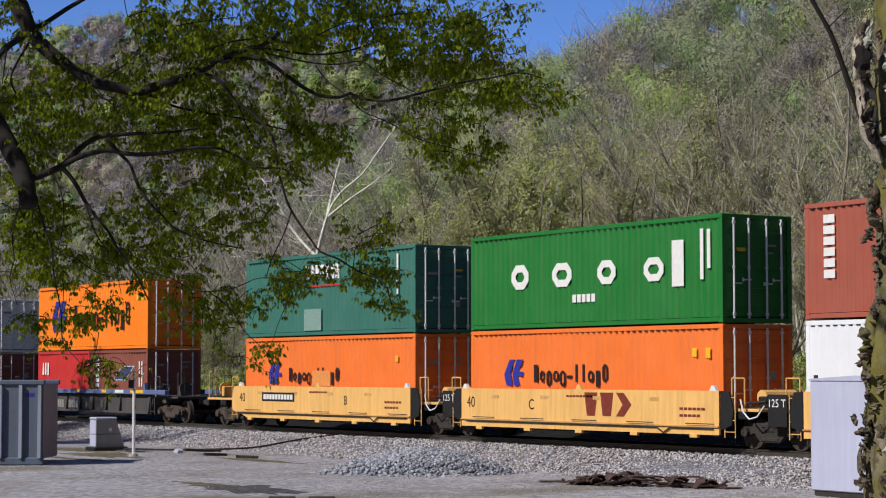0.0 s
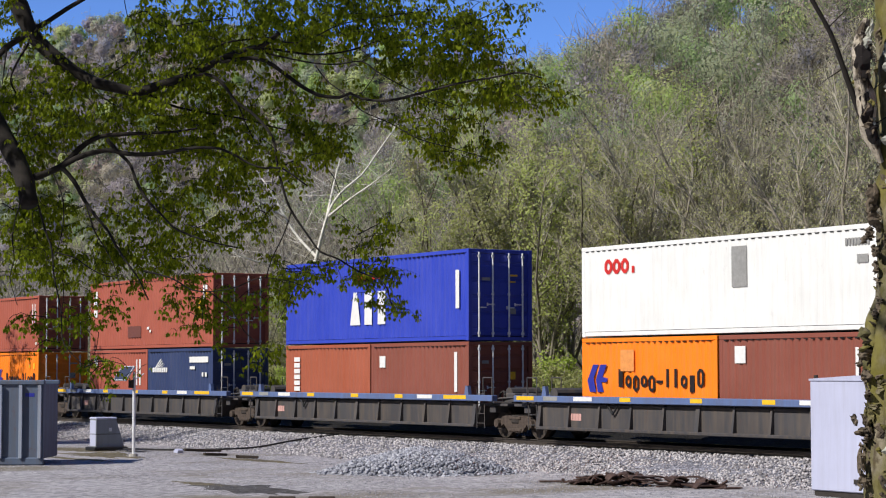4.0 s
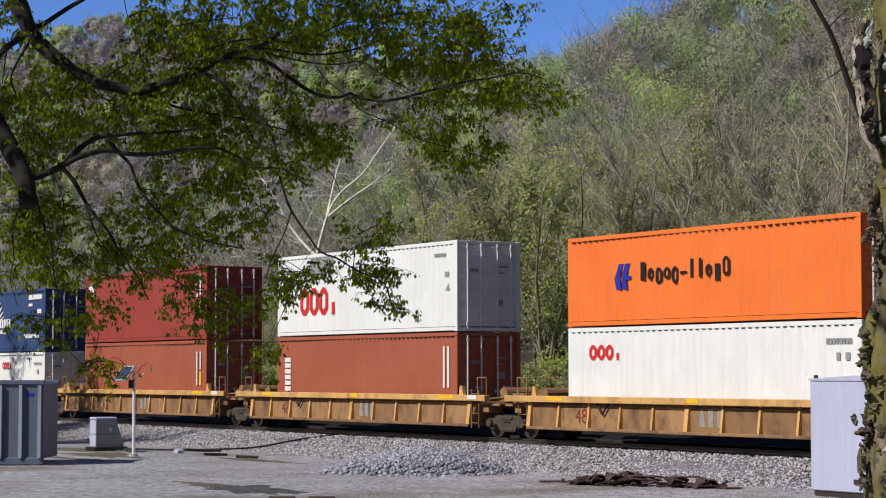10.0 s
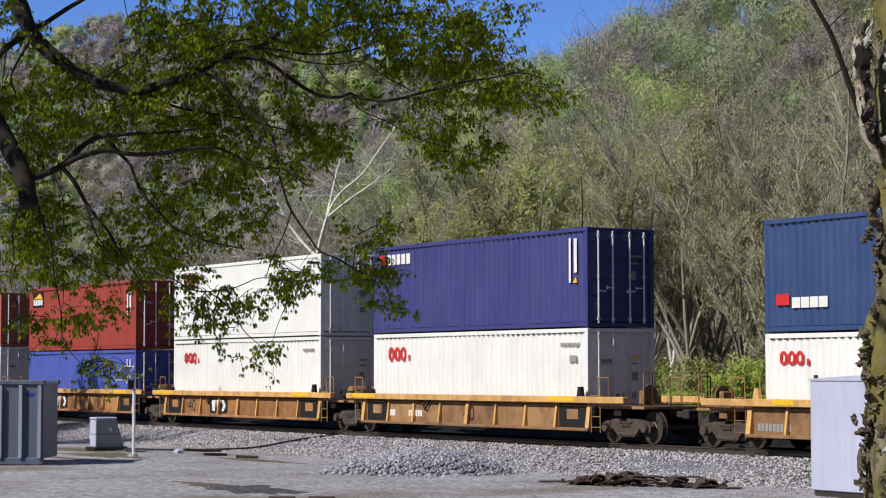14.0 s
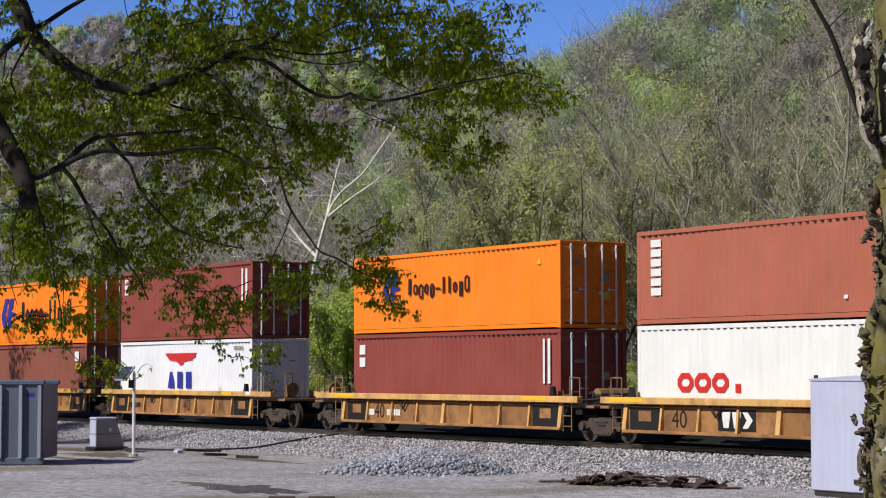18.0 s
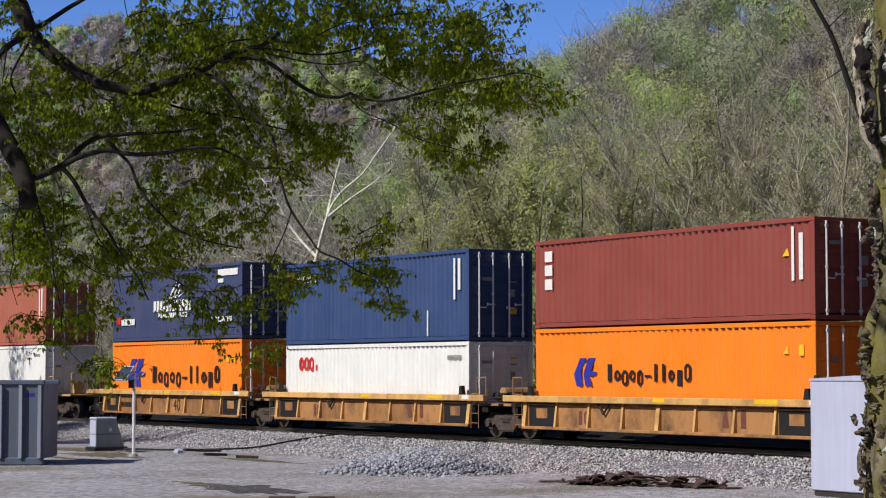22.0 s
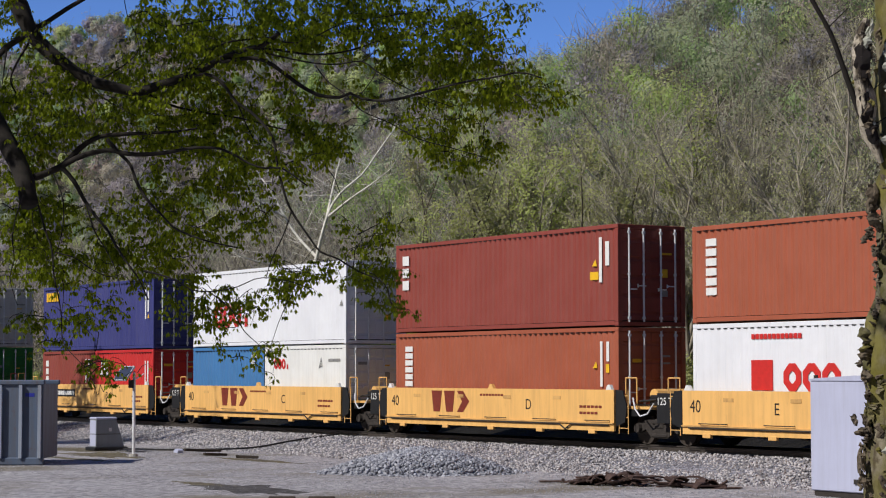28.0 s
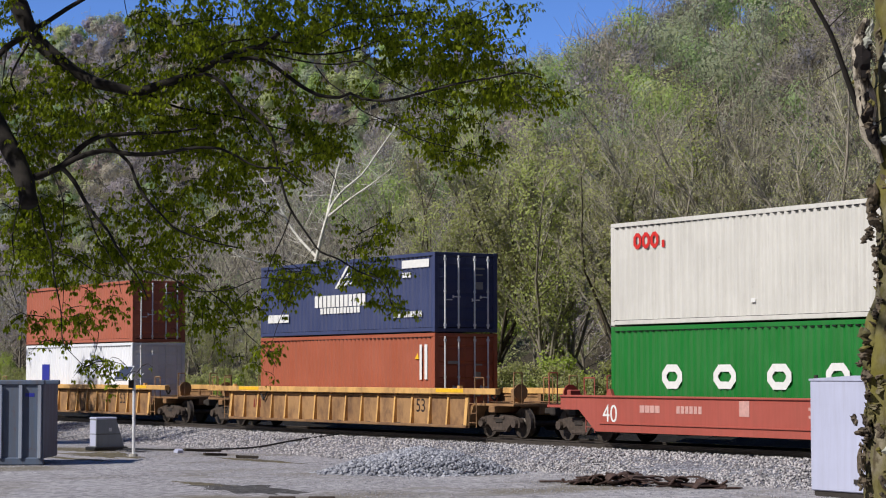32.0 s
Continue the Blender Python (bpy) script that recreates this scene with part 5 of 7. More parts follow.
class Cloud:
    """Gathers vertices and faces of many slivers and leaves, with a material index."""

    def __init__(self):
        self.v, self.f, self.m, self.n = [], [], [], 0

    def add(self, v, f, mat):
        self.v.append(v)
        self.f.append(np.asarray(f) + self.n)
        self.m.append(np.full(len(f), mat, np.int32))
        self.n += len(v)

    def rods(self, p0, p1, r0, r1, mat, k=3):
        p0, p1 = np.asarray(p0, float), np.asarray(p1, float)
        n = len(p0)
        if n == 0:
            return
        d = p1 - p0
        d /= np.linalg.norm(d, axis=1)[:, None] + 1e-9
        ref = np.where(np.abs(d[:, 2:3]) > 0.9, np.array([[1.0, 0, 0]]), np.array([[0, 0, 1.0]]))
        a = np.cross(d, ref)
        a /= np.linalg.norm(a, axis=1)[:, None] + 1e-9
        b = np.cross(d, a)
        r0, r1 = np.broadcast_to(r0, n)[:, None], np.broadcast_to(r1, n)[:, None]
        ring = []
        for p, r in ((p0, r0), (p1, r1)):
            for i in range(k):
                t = 2 * math.pi * i / k
                ring.append(p + a * r * math.cos(t) + b * r * math.sin(t))
        v = np.stack(ring, 1).reshape(-1, 3)
        base = np.arange(n)[:, None] * 2 * k
        f = np.concatenate([base + np.array([[i, (i + 1) % k, k + (i + 1) % k, k + i]]) for i in range(k)])
        self.add(v, f, mat)

    def mesh(self, name, mats, smooth=False):
        me = bpy.data.meshes.new(name)
        v = np.concatenate(self.v)
        corners = np.concatenate([f.ravel() for f in self.f])
        sizes = np.concatenate([np.full(len(f), f.shape[1], np.int32) for f in self.f])
        me.vertices.add(len(v))
        me.vertices.foreach_set("co", v.ravel().astype(np.float32))
        me.loops.add(len(corners))
        me.loops.foreach_set("vertex_index", corners.astype(np.int32))
        me.polygons.add(len(sizes))
        me.polygons.foreach_set("loop_start", (np.cumsum(sizes) - sizes).astype(np.int32))
        for m in mats:
            me.materials.append(m)
        me.polygons.foreach_set("material_index", np.concatenate(self.m))
        me.update(calc_edges=True)
        if smooth:
            me.polygons.foreach_set("use_smooth", [True] * len(me.polygons))
        return me


BARK_GREY = plain("grey_bark", (146, 138, 124), 0.9, 0, 0.45, 3.0)
BARK_DARK = plain("dark_bark", (96, 86, 72), 0.9, 0, 0.5, 6.0)
BARK_PALE = plain("pale_bark", (160, 152, 138), 0.85, 0, 0.35, 2.0)
BARK_WHITE = plain("white_bark", (228, 224, 214), 0.8, 0, 0.35, 2.0)
TWIG = plain("twigs", (186, 180, 160), 0.9, 0, 0.4, 1.0)
LEAF_YOUNG = leafy("young_leaves", (172, 182, 100), (184, 194, 116), 0.55)
LEAF_LIME = leafy("lime_leaves", (166, 184, 80), (182, 198, 98), 0.55)
LEAF_OLIVE = leafy("olive_leaves", (166, 170, 108), (180, 182, 122), 0.55)

LEAF_SAGE = leafy("sage_green_leaves", (182, 184, 126), (198, 198, 142), 0.55)


HAZED_WOOD_TONES = {}
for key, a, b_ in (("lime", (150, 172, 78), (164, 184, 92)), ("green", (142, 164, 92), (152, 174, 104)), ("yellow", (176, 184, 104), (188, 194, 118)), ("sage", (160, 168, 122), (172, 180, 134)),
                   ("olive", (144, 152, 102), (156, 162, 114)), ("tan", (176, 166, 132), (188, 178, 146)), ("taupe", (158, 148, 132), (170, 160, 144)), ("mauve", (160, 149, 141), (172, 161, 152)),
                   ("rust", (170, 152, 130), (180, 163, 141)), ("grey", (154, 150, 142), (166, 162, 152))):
    # Every tone is lifted, blue most: distance haze mixed into the leaf colours.
    HAZED_WOOD_TONES[key] = leafy("wood_" + key, (a[0] + 4, a[1] + 4, a[2] + 16), (b_[0] + 8, b_[1] + 8, b_[2] + 20), 0.5, 0.7)
TONES = list(HAZED_WOOD_TONES)


def vase(seed, height, limbs, open_=0.5, fine=1.0):
    """A tree whose limbs rise and spread from a short trunk: segments with their level, and the twig ends."""
    r = random.Random(seed)
    segs, tips = [], []

    def limb(p, d, length, rad, level):
        n = (4, 6, 4, 3, 2)[level]
        for i in range(n):
            q = p + d * (length / n)
            segs.append((tuple(p), tuple(q), rad * (1 - 0.72 * i / n), rad * (1 - 0.72 * (i + 1) / n), level))
            t = (i + 1) / n
            if 1 <= level < 4 and (level > 1 or t > 0.2):
                for _ in range(int(r.choice((2, 2, 3)) * (fine if level == 3 else 1))):
                    az = r.uniform(0, 6.283)
                    out = Vector((math.cos(az), math.sin(az), r.uniform(0.0, 0.7)))
                    limb(p.lerp(q, r.random()), (out * 0.62 + d * 0.7).normalized(), length * (0, 0.3, 0.42, 0.5)[level] * r.uniform(0.6, 1.15) * (1.15 - 0.45 * t), max(rad * 0.42, 0.009), level + 1)
            if level >= 3:
                tips.append(tuple(q))
            d = (d + Vector((r.gauss(0, 0.13), r.gauss(0, 0.13), r.gauss(0.07, 0.09)))).normalized()
            p = q
        return p

    top = limb(Vector((0, 0, -0.3)), Vector((r.gauss(0, 0.06), r.gauss(0, 0.06), 1)).normalized(), height * 0.3, height * 0.01, 0)
    for k in range(limbs):
        az = k * 2.4 + r.uniform(-0.4, 0.4)
        s = open_ * r.uniform(0.35, 1.15)
        limb(top - Vector((0, 0, r.uniform(0, height * 0.12))), Vector((math.cos(az) * s, math.sin(az) * s, 1)).normalized(), height * r.uniform(0.55, 0.74), height * 0.0062, 1)
    return segs, np.array(tips)


def vase_tree(name, seed, height, limbs, bark, twig_mat, label, leaf_mat=None, leaf_share=0.0, leaf_size=0.1, open_=0.5, fine=1.0):
    segs, tips = vase(seed, height, limbs, open_, fine)
    rng = np.random.default_rng(seed)
    root = thing(name, label, name, "trees behind the track")
    stem, twigs_ = Cloud(), Cloud()
    for lvl in range(5):
        sel = [s for s in segs if s[4] == lvl]
        (stem if lvl < 2 else twigs_).rods([s[0] for s in sel], [s[1] for s in sel], np.array([s[2] for s in sel]), np.array([s[3] for s in sel]), 0, 6 if lvl < 2 else 3)
    part("trunk", stem.mesh("trunk", [bark], True), bark, root)
    part("branchwork", twigs_.mesh("branchwork", [twig_mat]), twig_mat, root)["kind"] = "stuff"
    if leaf_mat:
        at = np.repeat(tips, max(1, round(leaf_share)), 0) if leaf_share >= 1 else tips[rng.random(len(tips)) < leaf_share]
        at = at + rng.normal(size=at.shape) * leaf_size * 1.1
        mid = np.array([0, 0, height * 0.5])
        c = Cloud()
        c.add(*quads(at, leaf_size, rng, facing=(at - mid) / height * 2.0 + rng.normal(size=at.shape) * 0.35), 0)
        part("foliage", c.mesh("foliage", [leaf_mat]), leaf_mat, root)["kind"] = "stuff"
    return root


BRANCH_TAN = plain("tan_twigs", (178, 172, 154), 0.9, 0, 0.4, 1.0)
BARE_A = vase_tree("tree", 31, 13.5, 7, BARK_PALE, BRANCH_TAN, "bare grey-branched tree in early spring", LEAF_SAGE, 0.5, 0.075, 0.6)
BARE_B = vase_tree("tree", 32, 12.0, 6, BARK_GREY, BRANCH_TAN, "bare spreading tree with pale limbs", LEAF_SAGE, 0.6, 0.08, 0.8)
BARE_C = vase_tree("tree", 33, 14.0, 5, BARK_WHITE, BRANCH_TAN, "tall bare pale-barked tree", None, 0, 0, 0.4)
LEAFY_A = vase_tree("tree", 34, 12.5, 6, BARK_DARK, TWIG, "tree with dark limbs and sparse olive spring leaves", LEAF_OLIVE, 0.6, 0.12, 0.7)
LEAFY_B = vase_tree("tree", 35, 13.0, 6, BARK_GREY, TWIG, "grey tree with small yellow-green spring leaves", LEAF_YOUNG, 0.6, 0.12, 0.6)
LIME = vase_tree("tree", 36, 8.0, 7, BARK_DARK, TWIG, "small tree in fresh lime-green leaf", LEAF_LIME, 1, 0.14, 0.8)
SHADE = vase_tree("tree", 41, 13.0, 7, BARK_DARK, TWIG, "tall lot-side tree in young leaf", LEAF_LIME, 1, 0.2, 0.6, 0.7)
SHADE["group"] = "tall trees beside the lot"
SHRUB = vase_tree("shrub", 37, 3.8, 6, BARK_DARK, TWIG, "bright lime-green shrub behind the track", LEAF_LIME, 0.5, 0.13, 1.1, 0.7)
SHRUB_B = vase_tree("shrub", 38, 3.4, 6, BARK_GREY, BRANCH_TAN, "twiggy half-leafed shrub behind the track", LEAF_OLIVE, 0.6, 0.1, 1.1, 0.7)


def plant(pattern, x, y, k, turn):
    """Another tree of the pattern, k times its size."""
    ob = copy_thing(pattern, pose(x, y, ground_z(x, y), 0, 0, turn))
    ob.scale = (k, k, k)
    return ob


def in_view(col, y):
    """The x at which a sight line, col to the right of the middle, crosses the line y."""
    return -y * math.tan(radians(57.78) - math.atan(col))


rp = random.Random(77)
for lo, hi, n, kinds, shares, k0, k1 in ((0.0, 0.09, 7, (LEAFY_A, LEAFY_B, BARE_B), (4, 4, 1), 0.85, 1.08), (0.085, 0.235, 9, (BARE_A, BARE_B, BARE_C, LEAFY_B), (5, 5, 1.5, 1.5), 0.8, 1.1),
                                         (-0.045, 0.01, 9, (LIME,), (1,), 0.75, 1.0), (-0.235, -0.06, 14, (BARE_A, BARE_B, LIME, LEAFY_A), (2, 3, 2, 1), 0.4, 0.62)):
    for i in range(n):
        col = lo + (hi - lo) * (i + rp.uniform(0.1, 0.9)) / n
        y = rp.choice((rp.uniform(49.5, 56), rp.uniform(54, 66)))
        plant(rp.choices(kinds, shares)[0], in_view(col, y), y, rp.uniform(k0, k1), rp.uniform(0, 360))
for i in range(84):
    col = -0.235 + 0.47 * (i + rp.random()) / 84
    y = rp.uniform(46.8, 51)
    plant(SHRUB if rp.random() < 0.45 else SHRUB_B, in_view(col, y), y, rp.uniform(0.55, 1.1), rp.uniform(0, 360))
for i, pat in enumerate((BARE_A, BARE_B, BARE_C, LEAFY_A, LEAFY_B, LIME, SHRUB, SHRUB_B)):
    x, y = in_view((0.14, 0.19, 0.12, 0.03, 0.06, -0.03, 0.1, -0.1)[i], 53), 53
    pat.matrix_basis = pose(x, y, ground_z(x, y))

# tall trees at the edge of the lot, whose broken shade lies on the bank and the passing cars
for x, y, k, turn in ((-75, 14.5, 1.35, 20), (-86, 15.5, 1.5, 140), (-97, 16, 1.45, 250)):
    plant(SHADE, x, y, k, turn)
SHADE.matrix_basis = pose(-106, 14, ground_z(-106, 14))

# the far hillside: one wood
hr = np.random.default_rng(4)
wood = Cloud()
WOOD_MATS = [TWIG, BARK_GREY] + [HAZED_WOOD_TONES[k] for k in TONES]
spots, cells = [], {}
tries = 0
while len(spots) < 3700 and tries < 120000:
    tries += 1
    col = hr.uniform(-0.25, 0.26) if hr.random() < 0.65 else hr.uniform(-0.25, -0.05)
    ang = radians(57.78) - math.atan(col)
    far = hr.uniform(66 / math.cos(ang), 346 / math.cos(ang))
    x, y = -far * math.sin(ang), far * math.cos(ang)
    if x < -930:
        continue
    gap = 4.2 + far / 150 if col > -0.05 else 4.6 + far / 260
    cx, cy = int(x // 11), int(y // 11)
    if any((x - a) ** 2 + (y - b) ** 2 < gap * gap for i in (-1, 0, 1) for j in (-1, 0, 1) for a, b in cells.get((cx + i, cy + j), ())):
        continue
    cells.setdefault((cx, cy), []).append((x, y))
    spots.append((x, y, col, far))
for x, y, col, far in spots:
    h = hr.uniform(9, 15)
    rad = h * hr.uniform(0.3, 0.42)
    base = np.array([x, y, ground_z(x, y)])
    top = base + np.array([hr.normal() * 0.5, hr.normal() * 0.5, h * 0.95])
    # stands of one kind drift into one another; the foot of the slope is barer
    sp = noise.noise((x * 0.018, y * 0.018, 9.0)) * 0.9 + hr.normal() * 0.4 + (-0.25 if y < 110 else 0.05) - (0.2 if col < -0.05 else 0.0)
    if sp > 0.05:
        tone = hr.choice(("lime", "green", "yellow", "sage", "olive"), p=(0.2, 0.25, 0.17, 0.23, 0.15))
    else:
        tone = hr.choice(("taupe", "mauve", "rust", "grey", "tan", "sage"), p=(0.26, 0.16, 0.1, 0.22, 0.14, 0.12))
    thin = sp <= 0.05
    wood.rods([base], [top], 0.14, 0.03, 1, 4)
    n = 16 if thin else 7
    t = hr.uniform(0.25, 0.8, n)[:, None]
    a = base + (top - base) * t
    az = hr.uniform(0, 6.283, n)
    out = np.stack([np.cos(az), np.sin(az), hr.uniform(0.7, 1.8, n)], 1) * (rad * hr.uniform(0.6, 1.0, n))[:, None]
    wood.rods(a, a + out, 0.05, 0.02, 1, 3)
    for _ in range((3 if far < 260 else 1) if thin else 0):
        mid = a + out * hr.uniform(0.3, 1.0, n)[:, None]
        out2 = np.stack([hr.normal(size=n) * 0.6, hr.normal(size=n) * 0.6, hr.uniform(0.3, 1.3, n)], 1) * rad * 0.45
        wood.rods(mid, mid + out2, 0.02 + 0.00006 * far, 0.01, 0, 3)
    # a crown is made of rounded lobes
    q = 7
    lobes = hr.normal(size=(q, 3))
    lobes /= np.linalg.norm(lobes, axis=1)[:, None]
    lobes *= hr.uniform(0.25, 0.62, q)[:, None]
    m = int((420 if thin else 850) * (1.0 if far < 420 else 0.75))
    pick = lobes[hr.integers(0, q, m)]
    u = hr.normal(size=(m, 3))
    u /= np.linalg.norm(u, axis=1)[:, None]
    c = pick + u * (0.46 * hr.random(m) ** 0.25)[:, None]
    face = c * 1.3 + u * 0.45
    face /= np.linalg.norm(face, axis=1)[:, None]
    c = base + np.array([0, 0, h * 0.62]) + c * np.array([rad, rad, h * 0.38])
    if thin:
        e = face * 0.5 + hr.normal(size=(m, 3)) * 0.4 + np.array([0, 0, 0.6])
        e /= np.linalg.norm(e, axis=1)[:, None]
        k = 2 if far < 260 else 5
        wood.rods(c[::k], c[::k] + e[::k] * hr.uniform(0.6, 1.4, (len(c[::k]), 1)), 0.008 + 0.00005 * far, 0.006, 0, 3)
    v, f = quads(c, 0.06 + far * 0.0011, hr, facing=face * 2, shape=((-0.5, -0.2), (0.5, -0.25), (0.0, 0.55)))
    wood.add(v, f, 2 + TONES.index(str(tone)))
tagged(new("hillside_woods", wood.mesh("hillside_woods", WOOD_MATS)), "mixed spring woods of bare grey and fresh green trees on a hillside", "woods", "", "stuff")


# ---- the maple whose limbs hang over the lot ----
MAPLE_BARK = plain("maple_bark", (40, 35, 31), 0.95, 0, 0.5, 9.0)
MAPLE_LEAF = leafy("maple_leaves", (92, 108, 15), (156, 170, 37), 0.6, 0.7)
MAPLE_LEAF.node_tree.nodes["Principled BSDF"].inputs["Specular IOR Level"].default_value = 0.2
HANGING = ((0.0, 0.0), (0.24, -0.2), (0.3, -0.46), (0.55, -0.3), (0.72, -0.4), (0.78, -0.14), (1.0, 0.0), (0.78, 0.14), (0.72, 0.4), (0.55, 0.3), (0.3, 0.46), (0.24, 0.2))
maple = thing("maple_tree", "large maple with dark limbs and young hanging leaves", "tree")
mr = random.Random(21)
mrng = np.random.default_rng(21)


def curve_points(pts, step=0.22):
    """A smooth line through the points."""
    P = [Vector(p) for p in pts]
    P = [P[0] * 2 - P[1]] + P + [P[-1] * 2 - P[-2]]
    out = []
    for i in range(1, len(P) - 2):
        a, b, c, d = P[i - 1:i + 3]
        n = max(2, int((c - b).length / step))
        for k in range(n):
            t = k / n
            out.append(0.5 * ((2 * b) + (c - a) * t + (2 * a - 5 * b + 4 * c - d) * t * t + (3 * b - a - 3 * c + d) * t ** 3))
    out.append(P[-2])
    return out


def skin(points, radii, n=8, rough=0.0, seed=0):
    """A round limb along the points."""
    b = Build()
    prev = None
    a = None
    for i, (p, r) in enumerate(zip(points, radii)):
        d = (points[min(i + 1, len(points) - 1)] - points[max(i - 1, 0)]).normalized()
        a = d.orthogonal().normalized() if a is None else (a - d * a.dot(d)).normalized()
        c = d.cross(a)
        s = len(b.v)
        for k in range(n):
            t = 2 * math.pi * k / n
            rr = r * (1 + rough * noise.noise((p.x * 3 + seed, p.z * 2.2, k * 1.3)))
            b.v.append(tuple(p + a * (rr * math.cos(t)) + c * (rr * math.sin(t))))
        if prev is not None:
            for k in range(n):
                j = (k + 1) % n
                b.f.append((prev + k, prev + j, s + j, s + k))
        prev = s
    b.f.append(tuple(prev + k for k in range(n)))
    return b


trunk_line = curve_points([spot(31.2, -8.5, LOT_Z - 0.25), spot(31.1, -8.4, 2.0), spot(31, -8.1, 4.1), spot(31, -7.9, 5.8), spot(31.3, -7.75, 7.6), spot(31.2, -7.6, 9.4), spot(30.4, -7.3, 11.8), spot(29.8, -7.4, 13.5)], 0.4)
part("trunk", skin(trunk_line, [0.45 - 0.33 * i / len(trunk_line) for i in range(len(trunk_line))], 14, 0.25), MAPLE_BARK, maple, smooth=True)
twigs = Cloud()
NODES = [tuple(p) for p in trunk_line[6:]]
AIMS, CROWN = [], []


def bough(r0, r1, *places):
    """A limb that thins from r0 to r1 along its places (ahead, aside, up)."""
    line = curve_points([spot(*p) for p in places], 0.1)
    n = len(line)
    # a slow wander, so that no stretch runs dead straight
    line = [p + Vector((noise.noise((p.x * 2.3, p.z * 2.3, 1.0)), 0, noise.noise((p.x * 2.3, p.z * 2.3, 7.0)))) * min(0.03, 1.2 * r0) for p in line]
    part("limb", skin(line, [r0 + (r1 - r0) * (i / (n - 1)) ** 0.8 for i in range(n)], 7, 0.35, n), MAPLE_BARK, maple, smooth=True)
    NODES.extend(tuple(p) for p in line[::2])


def spray(l, z, rl, rz, n):
    """Leaf clusters to be reached by twigs, within an oval across the view."""
    clumps = []
    for _ in range(max(3, n // 6)):
        a, r = mr.uniform(0, 2 * math.pi), math.sqrt(mr.random()) * (1.0 + 0.12 * mr.gauss(0, 1))
        clumps.append((l + rl * r * math.cos(a), z + rz * r * math.sin(a), 31.9 + max(-1.1, min(1.6, mr.gauss(0, 0.65)))))
    for _ in range(int(2.9 * n)):
        cl_, cz_, d = mr.choice(clumps)
        d += mr.gauss(0, 0.15)
        AIMS.append(tuple(spot(d, (cl_ + mr.gauss(0, 0.17)) * d / 31, 1.98 + (cz_ + mr.gauss(0, 0.11) - 1.98) * d / 31)))


bough(0.16, 0.032, (31.5, -6.73, 8.2), (31.47, -6.55, 7.8), (31.44, -6.41, 7.49), (31.41, -6.27, 7.18), (31.38, -6.09, 6.96), (31.34, -5.78, 6.7), (31.31, -5.43, 6.48), (31.28, -5.21, 6.37), (31.25, -4.86, 6.28), (31.22, -4.6, 6.23), (31.19, -4.3, 6.31), (31.16, -3.95, 6.43), (31.12, -3.61, 6.56), (31.09, -3.27, 6.75), (31.06, -2.92, 6.86), (31.03, -2.71, 6.89), (31, -2.45, 7.09))
bough(0.034, 0.012, (31.1, -3.39, 6.68), (31.02, -2.79, 6.69), (30.93, -2.36, 6.46), (30.85, -2.1, 6.27), (30.76, -1.84, 6.11), (30.68, -1.54, 6.07), (30.59, -1.37, 6.12), (30.51, -1.2, 6.03), (30.42, -0.78, 5.99), (30.34, -0.36, 6.06), (30.25, 0.13, 6.2), (30.17, 0.63, 6.27), (30.08, 1.12, 6.36), (30, 1.44, 6.25))
bough(0.05, 0.03, (31.4, -6.29, 7.18), (31.55, -6.04, 7.35), (31.7, -5.77, 7.58), (31.85, -5.49, 7.78), (32, -5.12, 8.03))
bough(0.05, 0.04, (31.6, -7.03, 6.61), (31.53, -6.68, 6.94), (31.47, -6.45, 7.08), (31.4, -6.26, 7.21))
bough(0.016, 0.006, (31.5, -6.65, 6.96), (31.35, -6.65, 6.65), (31.2, -6.65, 6.33))
bough(0.022, 0.007, (31.1, -2.93, 6.87), (31.16, -2.59, 6.86), (31.23, -2.25, 6.81), (31.29, -1.92, 6.79), (31.35, -1.49, 6.85), (31.41, -0.89, 7.05), (31.48, -0.21, 7.15), (31.54, 0.48, 7.34), (31.6, 1, 7.59))
bough(0.016, 0.006, (31, -2.66, 6.77), (30.95, -2.23, 6.67), (30.9, -1.89, 6.61), (30.85, -1.55, 6.59), (30.8, -1.21, 6.62), (30.75, -1, 6.48), (30.7, -0.7, 6.3), (30.65, -0.2, 6.04), (30.6, 0.13, 5.91))
bough(0.01, 0.005, (30.8, -1.21, 6.62), (30.7, -1.08, 6.7), (30.6, -0.97, 6.77))
bough(0.01, 0.005, (30.8, -1.21, 6.15), (30.65, -1.04, 6.34), (30.5, -0.97, 6.49))
bough(0.01, 0.005, (30.8, -1.89, 6.56), (30.76, -1.73, 6.34), (30.71, -1.44, 6.11), (30.67, -1.21, 5.88), (30.63, -0.79, 5.68), (30.59, -0.37, 5.45), (30.54, 0.13, 5.3), (30.5, 0.63, 5.15))
bough(0.018, 0.007, (31.1, -3.73, 6.54), (31.17, -3.6, 6.71), (31.24, -3.49, 6.87), (31.31, -3.29, 6.99), (31.38, -2.95, 7.05), (31.45, -2.7, 7.1), (31.52, -2.36, 7.03), (31.59, -2.07, 7.07), (31.66, -1.59, 7.31), (31.73, -0.9, 7.46), (31.8, -0.21, 7.56))
bough(0.03, 0.009, (31, -3.85, 6.41), (30.95, -3.55, 6.48), (30.9, -3.34, 6.37), (30.85, -3.19, 6.18), (30.8, -3.06, 6.01), (30.75, -2.83, 5.83), (30.7, -2.63, 5.63), (30.65, -2.5, 5.4), (30.6, -2.45, 5.06), (30.55, -2.34, 4.65), (30.5, -2.19, 4.3), (30.45, -1.98, 4.01), (30.4, -1.8, 3.75), (30.35, -1.52, 3.64), (30.3, -1.19, 3.45), (30.25, -0.85, 3.3), (30.2, -0.75, 2.97))
